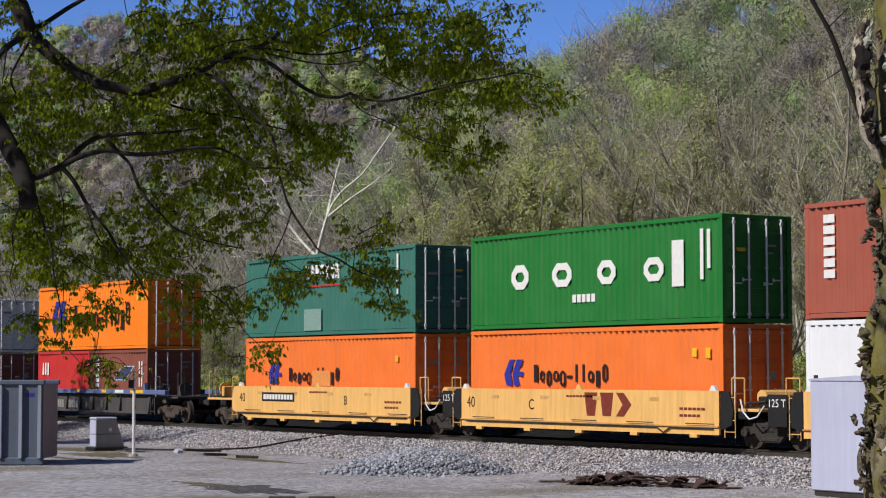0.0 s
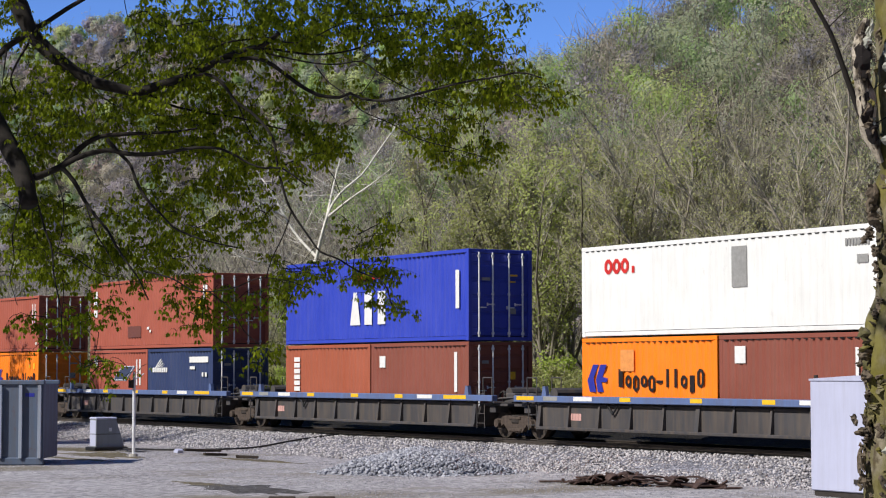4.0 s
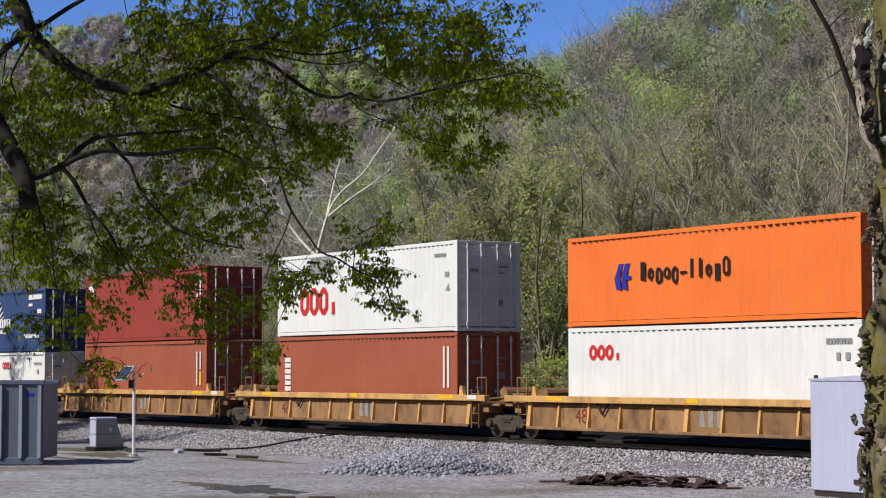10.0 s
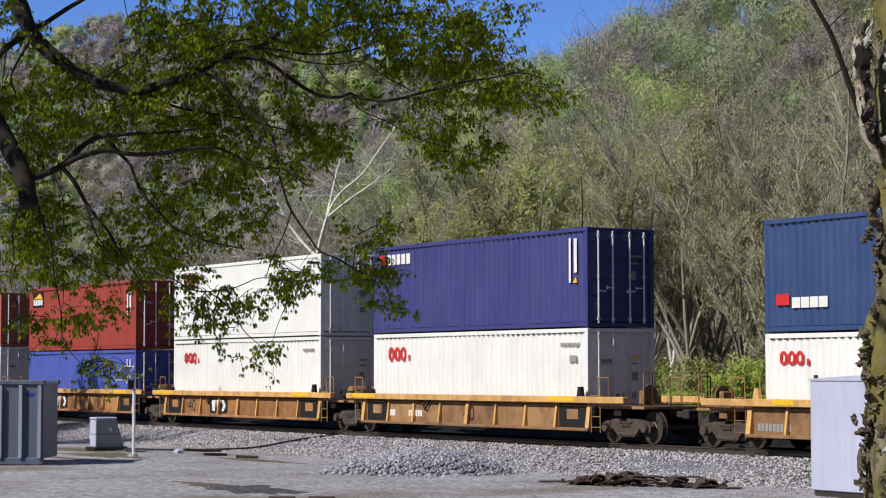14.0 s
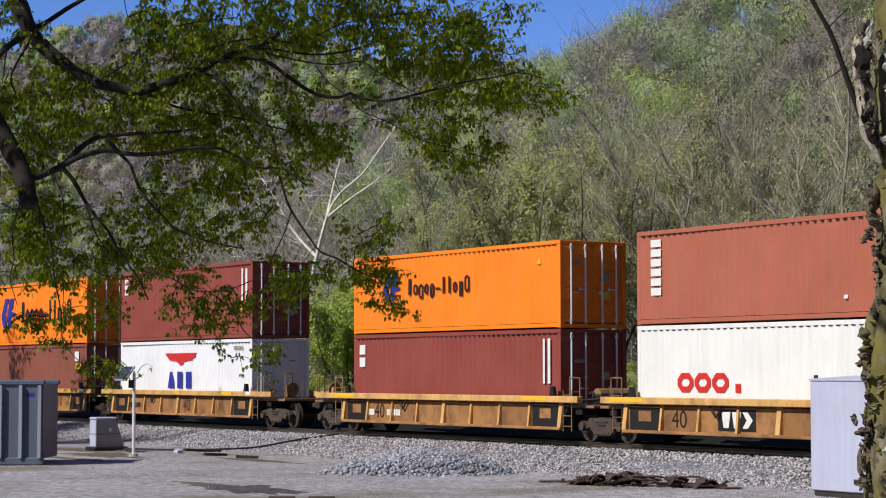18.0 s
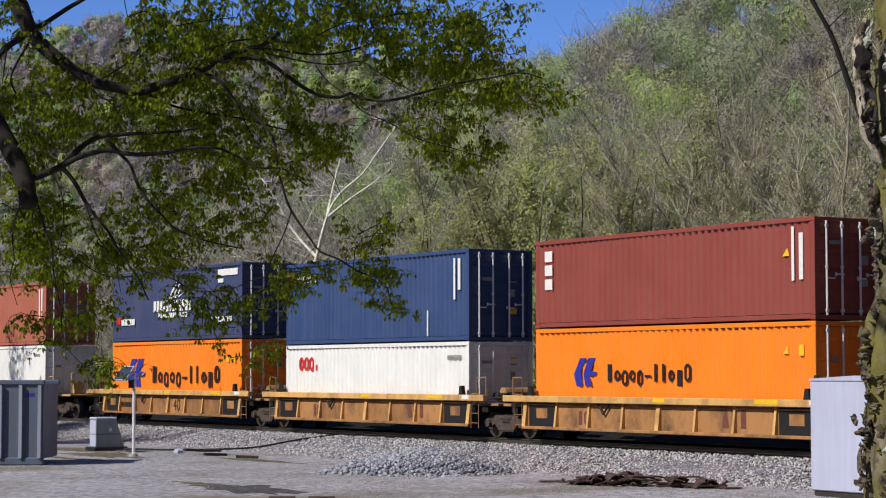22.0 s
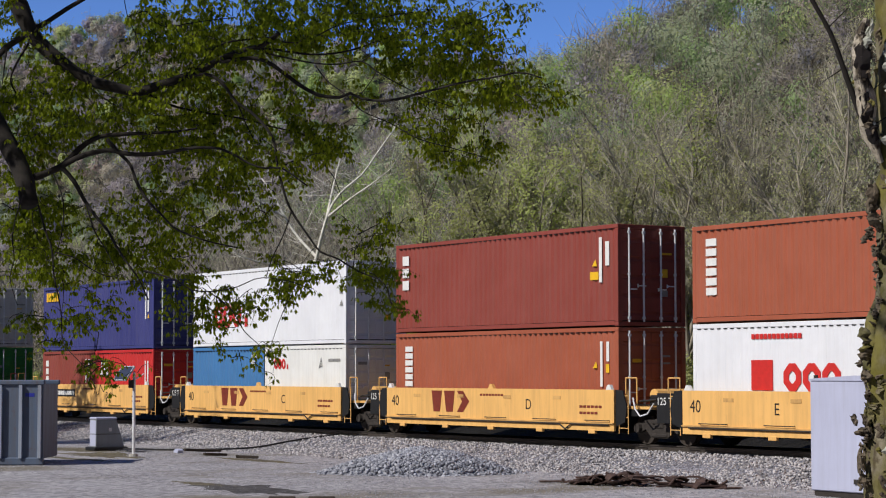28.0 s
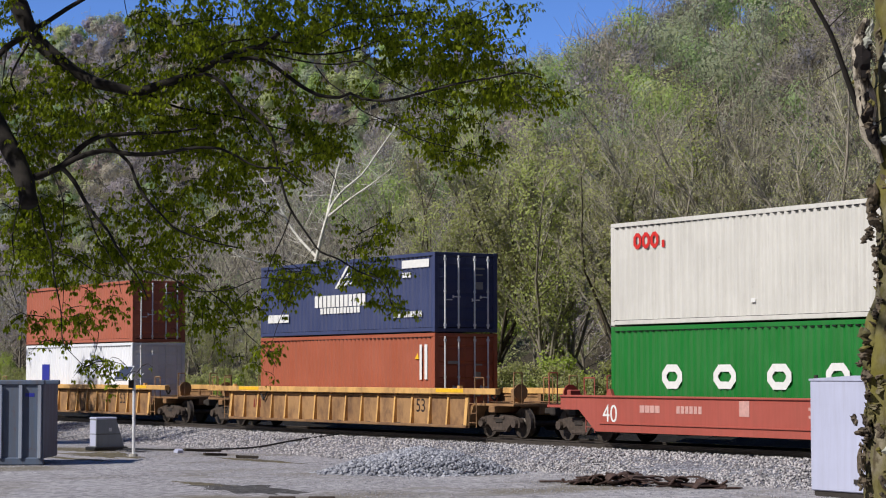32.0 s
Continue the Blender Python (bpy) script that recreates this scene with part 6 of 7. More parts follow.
bough(0.012, 0.005, (31, -3.08, 6.02), (30.9, -2.94, 5.7), (30.8, -2.79, 5.41))
bough(0.15, 0.14, (31.2, -7.02, 6.16), (31.08, -6.72, 5.76), (30.96, -6.52, 5.45), (30.84, -6.36, 5.14), (30.72, -6.19, 4.82), (30.6, -6.08, 4.47))
bough(0.06, 0.012, (30.8, -6.18, 4.86), (30.82, -5.92, 4.97), (30.85, -5.63, 5.11), (30.88, -5.42, 5.32), (30.9, -5.22, 5.45), (30.93, -5.01, 5.52), (30.95, -4.51, 5.57), (30.98, -4.01, 5.6), (31, -3.67, 5.65))
bough(0.05, 0.01, (30.8, -5.7, 5.05), (30.77, -5.32, 5.23), (30.73, -4.98, 5.29), (30.7, -4.68, 5.23), (30.67, -4.38, 5.22), (30.63, -4.04, 5.24), (30.6, -3.66, 5.31), (30.57, -3.29, 5.3), (30.53, -3.03, 5.18), (30.5, -2.84, 5.06), (30.47, -2.61, 4.98), (30.43, -2.36, 4.98), (30.4, -1.98, 4.72))
bough(0.032, 0.009, (30.9, -5.01, 5.46), (30.81, -4.78, 5.22), (30.72, -4.62, 5.04), (30.63, -4.54, 4.84), (30.54, -4.38, 4.57), (30.46, -4.14, 4.33), (30.37, -3.95, 4.14), (30.28, -3.67, 4), (30.19, -3.38, 3.89), (30.1, -2.98, 3.79))
bough(0.036, 0.01, (30.7, -5.64, 5.03), (30.61, -5.46, 4.82), (30.52, -5.27, 4.52), (30.44, -5.09, 4.27), (30.35, -4.89, 4.05), (30.26, -4.76, 3.82), (30.18, -4.61, 3.61), (30.09, -4.41, 3.36), (30, -4.25, 3.05))
bough(0.014, 0.005, (30.4, -5.23, 4.45), (30.3, -5.1, 4.09), (30.2, -4.91, 3.79), (30.1, -4.73, 3.46), (30, -4.64, 3.13))
bough(0.018, 0.006, (30.6, -5.97, 4.47), (30.49, -5.84, 4.06), (30.37, -5.72, 3.8), (30.26, -5.67, 3.47), (30.14, -5.58, 3.13), (30.03, -5.51, 2.8), (29.91, -5.44, 2.4), (29.8, -5.12, 2.07))
bough(0.012, 0.005, (30.2, -5.63, 3.75), (30.15, -5.36, 3.67), (30.1, -5.11, 3.5), (30.05, -4.85, 3.38), (30, -4.64, 3.41))
bough(0.012, 0.006, (30.7, -5.77, 4.93), (30.57, -5.61, 4.57), (30.45, -5.57, 4.22), (30.32, -5.6, 3.88), (30.2, -5.64, 3.74))
bough(0.012, 0.005, (30.4, -6.16, 4.59), (30.36, -6.25, 4.26), (30.32, -6.29, 3.97), (30.28, -6.25, 3.63), (30.24, -6.3, 3.39), (30.2, -6.18, 2.97))
bough(0.011, 0.005, (31.4, -5.77, 6.69), (31.33, -5.43, 6.39), (31.27, -5.12, 6.13), (31.2, -4.63, 5.86))
bough(0.014, 0.006, (31.4, -5.25, 6.42), (31.37, -5.01, 6.55), (31.33, -4.79, 6.68), (31.3, -4.61, 6.88), (31.27, -4.66, 7.13), (31.23, -4.77, 7.37), (31.2, -4.82, 7.62))
bough(0.011, 0.006, (31.3, -4.78, 7.38), (31.28, -4.49, 7.46), (31.26, -4.35, 7.29), (31.24, -4.14, 7.22), (31.22, -3.8, 7.28), (31.2, -3.11, 7.36))
bough(0.014, 0.005, (30.2, -4.34, 3.47), (30.12, -3.92, 3.36), (30.05, -3.62, 3.19), (29.98, -3.33, 3.16), (29.9, -2.96, 3.22), (29.82, -2.71, 3.33), (29.75, -2.46, 3.35), (29.68, -2.13, 3.28), (29.6, -1.88, 3.18))
bough(0.01, 0.005, (29.8, -3.35, 3.15), (29.75, -3.02, 2.89), (29.7, -2.84, 2.59), (29.65, -2.53, 2.31), (29.6, -2.36, 2.07))
bough(0.012, 0.006, (30.1, -2.2, 4.32), (30, -2.32, 3.95), (29.9, -2.47, 3.61), (29.8, -2.54, 3.34))
bough(0.02, 0.008, (31.2, -4.55, 6.25), (31.33, -4.14, 6.05), (31.47, -3.73, 5.96), (31.6, -3.14, 5.87), (31.73, -2.63, 5.75), (31.87, -2.12, 5.64), (32, -1.74, 5.35))
bough(0.02, 0.008, (31.4, -6.22, 7.14), (31.6, -6.6, 6.47), (31.8, -6.29, 6.07), (32, -5.71, 5.96), (32.2, -5.14, 6.03))
spray(-6.13, 6.01, 0.84, 0.63, 130)
spray(-4.94, 5.96, 1.09, 0.51, 140)
spray(-3.84, 5.88, 1.09, 0.67, 180)
spray(-3, 5.88, 0.84, 0.93, 170)
spray(-5.53, 5.5, 0.93, 0.34, 50)
spray(-2.02, 5.33, 0.46, 0.46, 95)
spray(-3.26, 7.24, 1.52, 0.51, 190)
spray(-3.68, 6.82, 1.26, 0.34, 110)
spray(-1.56, 7.37, 1.35, 0.42, 230)
spray(-0.37, 7.12, 1.01, 0.55, 220)
spray(0.14, 6.3, 0.93, 0.55, 140)
spray(0.66, 7.07, 0.34, 0.51, 34)
spray(1.03, 7.33, 0.21, 0.21, 12)
spray(0.98, 6.3, 0.55, 0.35, 60)
spray(1.7, 6.18, 0.25, 0.17, 18)
spray(0.39, 5.45, 0.46, 0.34, 44)
spray(-0.12, 5.62, 0.51, 0.34, 30)
spray(-0.71, 5.88, 0.67, 0.42, 26)
spray(-1.39, 6.56, 0.76, 0.42, 40)
spray(-6.4, 7.16, 0.46, 0.46, 22)
spray(-6.44, 7.46, 0.42, 0.25, 22)
spray(-4.11, 7.42, 0.59, 0.34, 24)
spray(-6.2, 4.77, 0.46, 0.51, 60)
spray(-6.28, 4.01, 0.51, 0.59, 60)
spray(-5.52, 4.18, 0.76, 0.59, 60)
spray(-4.67, 4.18, 0.67, 0.51, 56)
spray(-3.49, 4.35, 0.76, 0.51, 64)
spray(-2.9, 4.18, 0.59, 0.51, 36)
spray(-3.84, 4.86, 0.67, 0.42, 40)
spray(-3.24, 4.94, 0.84, 0.42, 54)
spray(-1.21, 4.01, 0.42, 0.38, 26)
spray(-1.34, 3.46, 0.46, 0.34, 40)
spray(-0.86, 3.13, 0.19, 0.38, 14)
spray(-5.93, 3.59, 0.76, 0.42, 75)
spray(-5.17, 3.17, 0.84, 0.42, 45)
spray(-4.46, 3.59, 0.67, 0.38, 50)
spray(-4.25, 3.34, 0.51, 0.42, 40)
spray(-3.23, 3, 0.59, 0.42, 44)
spray(-2.56, 3.17, 0.51, 0.42, 34)
spray(-2.06, 3.42, 0.34, 0.34, 22)
spray(-5.75, 2.58, 0.51, 0.42, 20)
spray(-5.08, 2.24, 0.29, 0.38, 16)
spray(-2.56, 2.16, 0.25, 0.25, 12)
spray(-3.48, 2.62, 0.42, 0.29, 14)
# the crown goes on above
for places in (((31.2, -7.7, 8.2), (30, -5.5, 9.4), (29, -3, 10.2), (28, -0.5, 10.4)), ((31, -7.5, 9.6), (28.5, -6.8, 10.6), (26, -6.2, 11.2), (23.5, -5.8, 11.2)),
               ((30.6, -7.4, 11), (29.5, -9.5, 12.2), (28, -11.5, 12.8)), ((30.4, -7.3, 11.6), (28.5, -5, 12.8), (26.5, -3, 13.4)), ((31.1, -7.9, 7.4), (28.5, -9.6, 8.8), (26, -11.4, 9.6))):
    bough(0.1, 0.02, *places)
while len(CROWN) < 1800:
    u = Vector((mr.gauss(0, 1), mr.gauss(0, 1), mr.gauss(0, 1))).normalized() * mr.random() ** 0.4
    d, l, z = 27.5 + 5.5 * u.x, -8.4 + 8.0 * u.y, 10.9 + 3.4 * u.z
    if z > 2.75 + 0.185 * d:
        CROWN.append(tuple(spot(d, l, z)))


def reach(aims, longest):
    """Grows a twig to each place from the nearest wood, near ones first; returns the twig ends and their directions."""
    aims = np.array(aims)
    wood_at = np.array(NODES)
    gap = np.array([np.min(((wood_at - a) ** 2).sum(1)) for a in aims])
    pool = np.zeros((len(wood_at) + 4 * len(aims), 3))
    pool[:len(wood_at)] = wood_at
    used = len(wood_at)
    ends, ways = [], []
    p0, p1, ra, rb = [], [], [], []
    for i in np.argsort(gap):
        a = aims[i]
        dist = ((pool[:used] - a) ** 2).sum(1)
        k = int(np.argmin(dist))
        far = math.sqrt(dist[k])
        if far > longest:
            continue
        s, e = Vector(pool[k]), Vector(a)
        lift = Vector((mr.gauss(0, 0.12), mr.gauss(0, 0.12), 0.2 + mr.gauss(0, 0.1))) * far
        pts = [s, s.lerp(e, 0.33) + lift * 0.75, s.lerp(e, 0.68) + lift * 0.8, e]
        thick = 0.005 + 0.006 * min(far, 1.5)
        for j in range(3):
            p0.append(tuple(pts[j])), p1.append(tuple(pts[j + 1]))
            ra.append(thick * (1 - 0.24 * j)), rb.append(thick * (1 - 0.24 * (j + 1)))
        for q in pts[1:]:
            pool[used] = q
            used += 1
        ends.append(pts[3]), ways.append((pts[3] - pts[2]).normalized())
    twigs.rods(p0, p1, np.array(ra), np.array(rb), 0, 4)
    return ends, ways


def hang(ends, ways, size):
    """Young leaves that droop in whorls from the twig ends. Returns vertices and faces."""
    at, axis_, wide, long_ = [], [], [], []
    for e, w in zip(ends, ways):
        for back in (0.0, 0.1) if mr.random() < 0.55 else (0.0,):
            turn = mr.uniform(0, 6.28)
            for k in range(mr.choice((3, 4, 4, 5))):
                t = turn + k * 1.4 + mr.gauss(0, 0.35)
                side = Vector((math.cos(t), math.sin(t), 0))
                ax = (side * mr.uniform(0.3, 0.8) + w * 0.2 + Vector((0, 0, -mr.uniform(0.5, 1.2)))).normalized()
                wd = ax.cross(Vector((mr.gauss(0, 0.4), mr.gauss(0, 0.4), 1)))
                stalk = side * 0.035 + Vector((0, 0, -0.005))
                at.append(tuple(e - w * back + stalk)), axis_.append(tuple(ax)), wide.append(tuple(wd.normalized())), long_.append(size * mr.uniform(0.6, 1.25))
    at, axis_, wide, long_ = np.array(at), np.array(axis_), np.array(wide), np.array(long_)[:, None]
    down = np.cross(axis_, wide)
    k = len(HANGING)
    v = np.stack([at + axis_ * long_ * u + wide * long_ * 0.56 * s + down * long_ * (0.18 * abs(s) + 0.1 * u * u) * np.sign(down[:, 2:3]) * -1 for u, s in HANGING], 1).reshape(-1, 3)
    return v, np.arange(len(at) * k).reshape(-1, k)


lc = Cloud()
lc.add(*hang(*reach(AIMS, 2.2), 0.085), 0)
lc.add(*hang(*reach(CROWN, 4.0), 0.2), 0)
tw = part("twig_spray", twigs.mesh("twig_spray", [MAPLE_BARK]), MAPLE_BARK, maple)
tw["kind"] = "stuff"
lv = part("leaves", lc.mesh("leaves", [MAPLE_LEAF]), MAPLE_LEAF, maple, "young hanging maple leaves")
lv["kind"] = "stuff"

# ---- old tree with flaking bark ----
m, nt, bs = bare("flaking_bark")
g1, g2 = grain(nt, 2.2, 6, (1, 1, 0.6)), grain(nt, 9.0, 6, (1, 1, 0.4))
cb = mixed(nt, "MIX", ramp(nt, g1, 0.42, 0.6), lin(84, 80, 44), lin(132, 124, 106))
cb = mixed(nt, "MIX", ramp(nt, g2, 0.5, 0.62, 0.0, 0.8), cb, lin(66, 54, 40))
cb = mixed(nt, "MIX", ramp(nt, grain(nt, 1.1, 4), 0.45, 0.62, 0.0, 0.8), cb, lin(112, 106, 42))
nt.links.new(cb, bs.inputs["Base Color"])
bs.inputs["Roughness"].default_value = 0.95
bumped(nt, bs, g2, 0.8, 0.05)
FLAKY = m
m, nt, bs = bare("rotten_dead_wood")
g3, g4 = grain(nt, 3.2, 6, (1, 1, 0.7)), grain(nt, 14.0, 5, (1, 1, 0.5))
cb = mixed(nt, "MIX", ramp(nt, g3, 0.46, 0.54), lin(44, 37, 34), lin(186, 176, 160))
nt.links.new(mixed(nt, "MIX", ramp(nt, g4, 0.5, 0.62, 0.0, 0.7), cb, lin(92, 82, 66)), bs.inputs["Base Color"])
bs.inputs["Roughness"].default_value = 0.95
bumped(nt, bs, g4, 0.9, 0.05)
DEADWOOD = m
old = thing("old_tree", "old tree trunk with pale flaking mossy bark", "tree")
line = curve_points([spot(30, 6.56, LOT_Z - 0.2), spot(30, 6.57, 0.2), spot(30, 6.60, 2.2), spot(30, 6.72, 3.0), spot(30, 6.76, 4.1), spot(30, 6.74, 5.75), spot(30, 6.72, 7.4), spot(30, 6.75, 10.0)], 0.08)
part("trunk", skin(line, [0.50 - 0.10 * i / len(line) for i in range(len(line))], 26, 0.3, 3), FLAKY, old, smooth=True)
line = curve_points([spot(30, 6.62, 4.6), spot(29.9, 6.37, 5.0), spot(29.8, 6.07, 5.56), spot(29.7, 5.81, 6.2), spot(29.6, 5.56, 6.84), spot(29.5, 5.28, 7.31), spot(29.5, 5.05, 7.8), spot(29.4, 4.7, 8.6)], 0.15)
part("limb", skin(line, [0.055 - 0.035 * i / len(line) for i in range(len(line))], 8, 0.2), MAPLE_BARK, old, smooth=True)
for a, b in (((29.75, 5.95, 5.85), (29.6, 6.3, 6.15)), ((29.85, 6.12, 5.5), (29.7, 6.45, 5.7)), ((29.7, 5.75, 6.35), (29.6, 5.45, 6.15)), ((29.6, 5.5, 6.9), (29.5, 5.8, 7.2)), ((29.8, 6.0, 5.6), (29.7, 6.35, 5.25))):
    part("twig", Build().tube(spot(*a), spot(*b), 0.012, 0.005, 5), MAPLE_BARK, old)
line = curve_points([spot(29.75, 6.3, 5.0), spot(29.7, 6.13, 5.4), spot(29.6, 6.05, 5.8), spot(29.6, 5.99, 6.3), spot(29.6, 6.01, 6.8), spot(29.6, 6.08, 7.05)], 0.06)
part("dead_limb", skin(line, [0.025 + 0.085 * math.sin(3.1 * (0.05 + 0.95 * i / len(line))) ** 0.8 for i in range(len(line))], 14, 1.1, 9), DEADWOOD, old, "dark dead limb with hollows painted on as black lumps", smooth=True)
fr = random.Random(8)
LUMPY = plain("dark_loose_bark", (112, 100, 84), 0.95, 0, 0.6, 12.0)
LICHEN = plain("pale_lichen", (176, 178, 166), 0.95, 0, 0.3, 14.0)


def flake(c, up, tang, out, w, h, t, material, ragged=0.4, name="bark_flake"):
    """A ragged lump of bark."""
    b = Build()
    for a in range(6):
        f_ = -1 + a * 0.4
        drift = tang * (w * fr.gauss(0, ragged * 0.6)) + out * (t * fr.gauss(0, ragged))
        for k in range(7):
            q = k * math.pi / 3.5
            s_ = (1 - 0.6 * f_ * f_) * fr.uniform(1 - ragged, 1 + ragged)
            b.v.append(tuple(c + drift + up * (h * (f_ + fr.gauss(0, 0.07))) + tang * (w * s_ * math.cos(q)) + out * (t * s_ * math.sin(q))))
    for a in range(5):
        for k in range(7):
            b.f.append((a * 7 + k, a * 7 + (k + 1) % 7, a * 7 + 7 + (k + 1) % 7, a * 7 + 7 + k))
    b.f += [tuple(range(7))[::-1], tuple(range(35, 42))]
    part(name, b, material, old)


def axis(z):
    return 6.57 + 0.19 * max(0.0, min(1.0, (z - 2.0) / 1.4))


for i in range(150):
    z = fr.uniform(0.1, 7.6)
    az = fr.uniform(-0.4, 1.4)
    out = (ASIDE * -math.cos(az) - AHEAD * math.sin(az)).normalized()
    w, h, t = fr.uniform(0.03, 0.08), fr.uniform(0.04, 0.12), fr.uniform(0.015, 0.04)
    c = spot(30, axis(z), z) + out * (0.485 - 0.009 * z + t * fr.uniform(-0.6, 0.4))
    tang = out.cross(Vector((0, 0, 1)))
    up = (Vector((0, 0, 1)) + out * fr.gauss(0, 0.5) + tang * fr.gauss(0, 0.4)).normalized()
    flake(c, up, tang, out, w, h, t, FLAKY if fr.random() < 0.45 else LUMPY)
# loose slabs that stand off from the trunk: sideways place, height, half width, half height
for l, z, w, h, m_ in ((6.16, 4.55, 0.10, 0.24, LUMPY), (6.20, 4.2, 0.11, 0.22, LUMPY), (6.07, 3.92, 0.06, 0.09, LUMPY), (6.14, 4.02, 0.07, 0.1, LUMPY), (6.21, 3.75, 0.06, 0.14, LUMPY),
                    (6.04, 2.42, 0.10, 0.16, FLAKY), (6.06, 2.25, 0.12, 0.14, LUMPY), (5.96, 2.12, 0.06, 0.06, LUMPY), (6.03, 1.95, 0.08, 0.16, LUMPY), (6.05, 1.66, 0.05, 0.1, LUMPY),
                    (5.88, 1.28, 0.06, 0.12, LUMPY), (5.97, 1.14, 0.09, 0.07, LUMPY), (6.06, 1.22, 0.06, 0.18, LUMPY), (6.02, 0.98, 0.05, 0.1, LUMPY), (5.96, 0.7, 0.05, 0.26, LUMPY), (5.99, 0.45, 0.05, 0.2, LUMPY),
                    (6.24, 3.3, 0.04, 0.06, LUMPY), (6.25, 3.05, 0.05, 0.05, LUMPY), (6.2, 2.8, 0.05, 0.07, LUMPY), (6.22, 3.5, 0.05, 0.12, LUMPY)):
    for _ in range(3):
        c = spot(29.85 + fr.gauss(0, 0.08), l + fr.gauss(0.01, 0.02), z + fr.gauss(0, 0.3) * h)
        up = (Vector((0, 0, 1)) + ASIDE * fr.gauss(0, 0.35)).normalized()
        flake(c, up, ASIDE, AHEAD, w * fr.uniform(0.5, 0.85), h * fr.uniform(0.4, 0.75), 0.06, m_, 0.42)
for z, l in ((6.6, 6.36), (6.35, 6.4), (6.05, 6.37), (5.3, 6.36), (4.75, 6.42), (0.9, 6.34), (1.6, 6.4), (2.5, 6.38), (0.35, 6.36), (1.2, 6.42), (3.4, 6.4), (5.6, 6.45)):
    flake(spot(29.56, l, z), Vector((0, 0, 1)), ASIDE, AHEAD, fr.uniform(0.05, 0.1), fr.uniform(0.07, 0.13), 0.03, LICHEN, 0.45, "lichen_patch")
for i in range(26):
    z = fr.uniform(5.3, 7.0)
    l = 6.0 + 0.12 * abs(z - 6.35) + fr.gauss(0, 0.05)
    flake(spot(29.52 + fr.gauss(0, 0.04), l, z), (Vector((0, 0, 1)) + ASIDE * fr.gauss(0, 0.3)).normalized(), ASIDE, AHEAD, fr.uniform(0.02, 0.06), fr.uniform(0.05, 0.13), 0.03, (LUMPY, FLAKY, DEADWOOD, LICHEN)[fr.choice((0, 0, 1, 2, 3))], 0.6)
# Solid lumps in near-black: the dark inside of holes is only their colour.
PAINTED_HOLLOW = plain("painted_hollow_dark", (30, 24, 24), 1.0, 0, 0.4, 6.0)
for l, z, w, h in ((5.99, 6.45, 0.12, 0.27), (6.03, 5.75, 0.09, 0.22), (6.12, 5.4, 0.07, 0.16)):
    flake(spot(29.5, l, z), Vector((0, 0, 1)), ASIDE, AHEAD, w, h, 0.05, PAINTED_HOLLOW, 0.4, "hollow")

# ---- pale-barked trees behind the track ----
PALE = (
    ("sycamore_tree", "bare white-barked sycamore with forked limbs behind the track", 0.15, (
        [(108, -7.3, -1.0), (108, -7.15, 2.61), (108, -6.93, 6.12), (108, -6.14, 9.8), (108, -5.41, 11.27), (108.5, -4.26, 12.35), (109, -3.53, 13.45), (109.5, -2.51, 15.0)],
        [(108, -5.94, 10.15), (107, -4.78, 10.98), (106.5, -3.74, 11.64), (106, -2.71, 12.4)],
        [(108, -6.08, 9.86), (109, -5.76, 11.81), (109.5, -5.49, 13.05), (110, -5.16, 14.31)],
        [(108, -6.58, 8.03), (109, -7.83, 9.43), (109.5, -9.07, 11.56), (110, -10.01, 13.11), (110, -10.33, 15.82)],
        [(109, -8.28, 10.17), (108, -10.71, 11.72), (108, -11.75, 12.9), (108, -12.79, 14.68)],
        [(108, -7.02, 6.71), (107, -8.55, 7.54), (106.5, -9.67, 7.75), (106, -11.07, 8.36)])),
    ("birch_tree", "slender pale-barked bare tree with arching limbs", 0.085, (
        [(82, 12.35, -1.0), (82, 12.31, 2.0), (82, 12.27, 5.11), (82, 12.21, 10.03), (82, 12.26, 12.84)],
        [(82, 12.16, 7.34), (81.5, 11.51, 9.98), (81, 11.13, 12.05)],
        [(82, 12.24, 8.24), (82.5, 13.18, 9.63), (83, 13.95, 11.27)],
        [(82, 12.17, 5.56), (82, 11.07, 7.12), (82, 10.18, 8.24), (82, 9.63, 9.36)],
        [(82, 12.24, 6.67), (82, 13.3, 7.79), (82, 14.66, 9.36), (82, 15.58, 11.38)])))
pr = random.Random(3)
for name, label, r0, limbs in PALE:
    pale = thing(name, label, "tree")
    fine = Cloud()
    bark = BARK_WHITE if name == "sycamore_tree" else BARK_PALE
    for i, pts in enumerate(limbs):
        line = curve_points([spot(*p) for p in pts], 0.5)
        n = len(line)
        r = r0 if i == 0 else r0 * 0.55
        part("trunk" if i == 0 else "limb", skin(line, [r * (1 - 0.75 * k / (n - 1)) for k in range(n)], 7, 0.2, i), bark, pale, smooth=True)
        a, b = [], []
        for k in range(2, n):
            for _ in range(2):
                d = Vector((pr.gauss(0, 1), pr.gauss(0, 1), pr.uniform(0, 1.4))).normalized()
                e = line[k] + d * pr.uniform(0.6, 1.8)
                a.append(tuple(line[k])), b.append(tuple(e))
                for _ in range(2):
                    g = e + (d + Vector((pr.gauss(0, 0.7), pr.gauss(0, 0.7), pr.gauss(0.1, 0.5)))).normalized() * pr.uniform(0.4, 1.0)
                    a.append(tuple(e)), b.append(tuple(g))
        fine.rods(a, b, 0.015, 0.006, 0, 3)
    tw = part("twig_spray", fine.mesh("twig_spray", [bark]), bark, pale)
    tw["kind"] = "stuff"

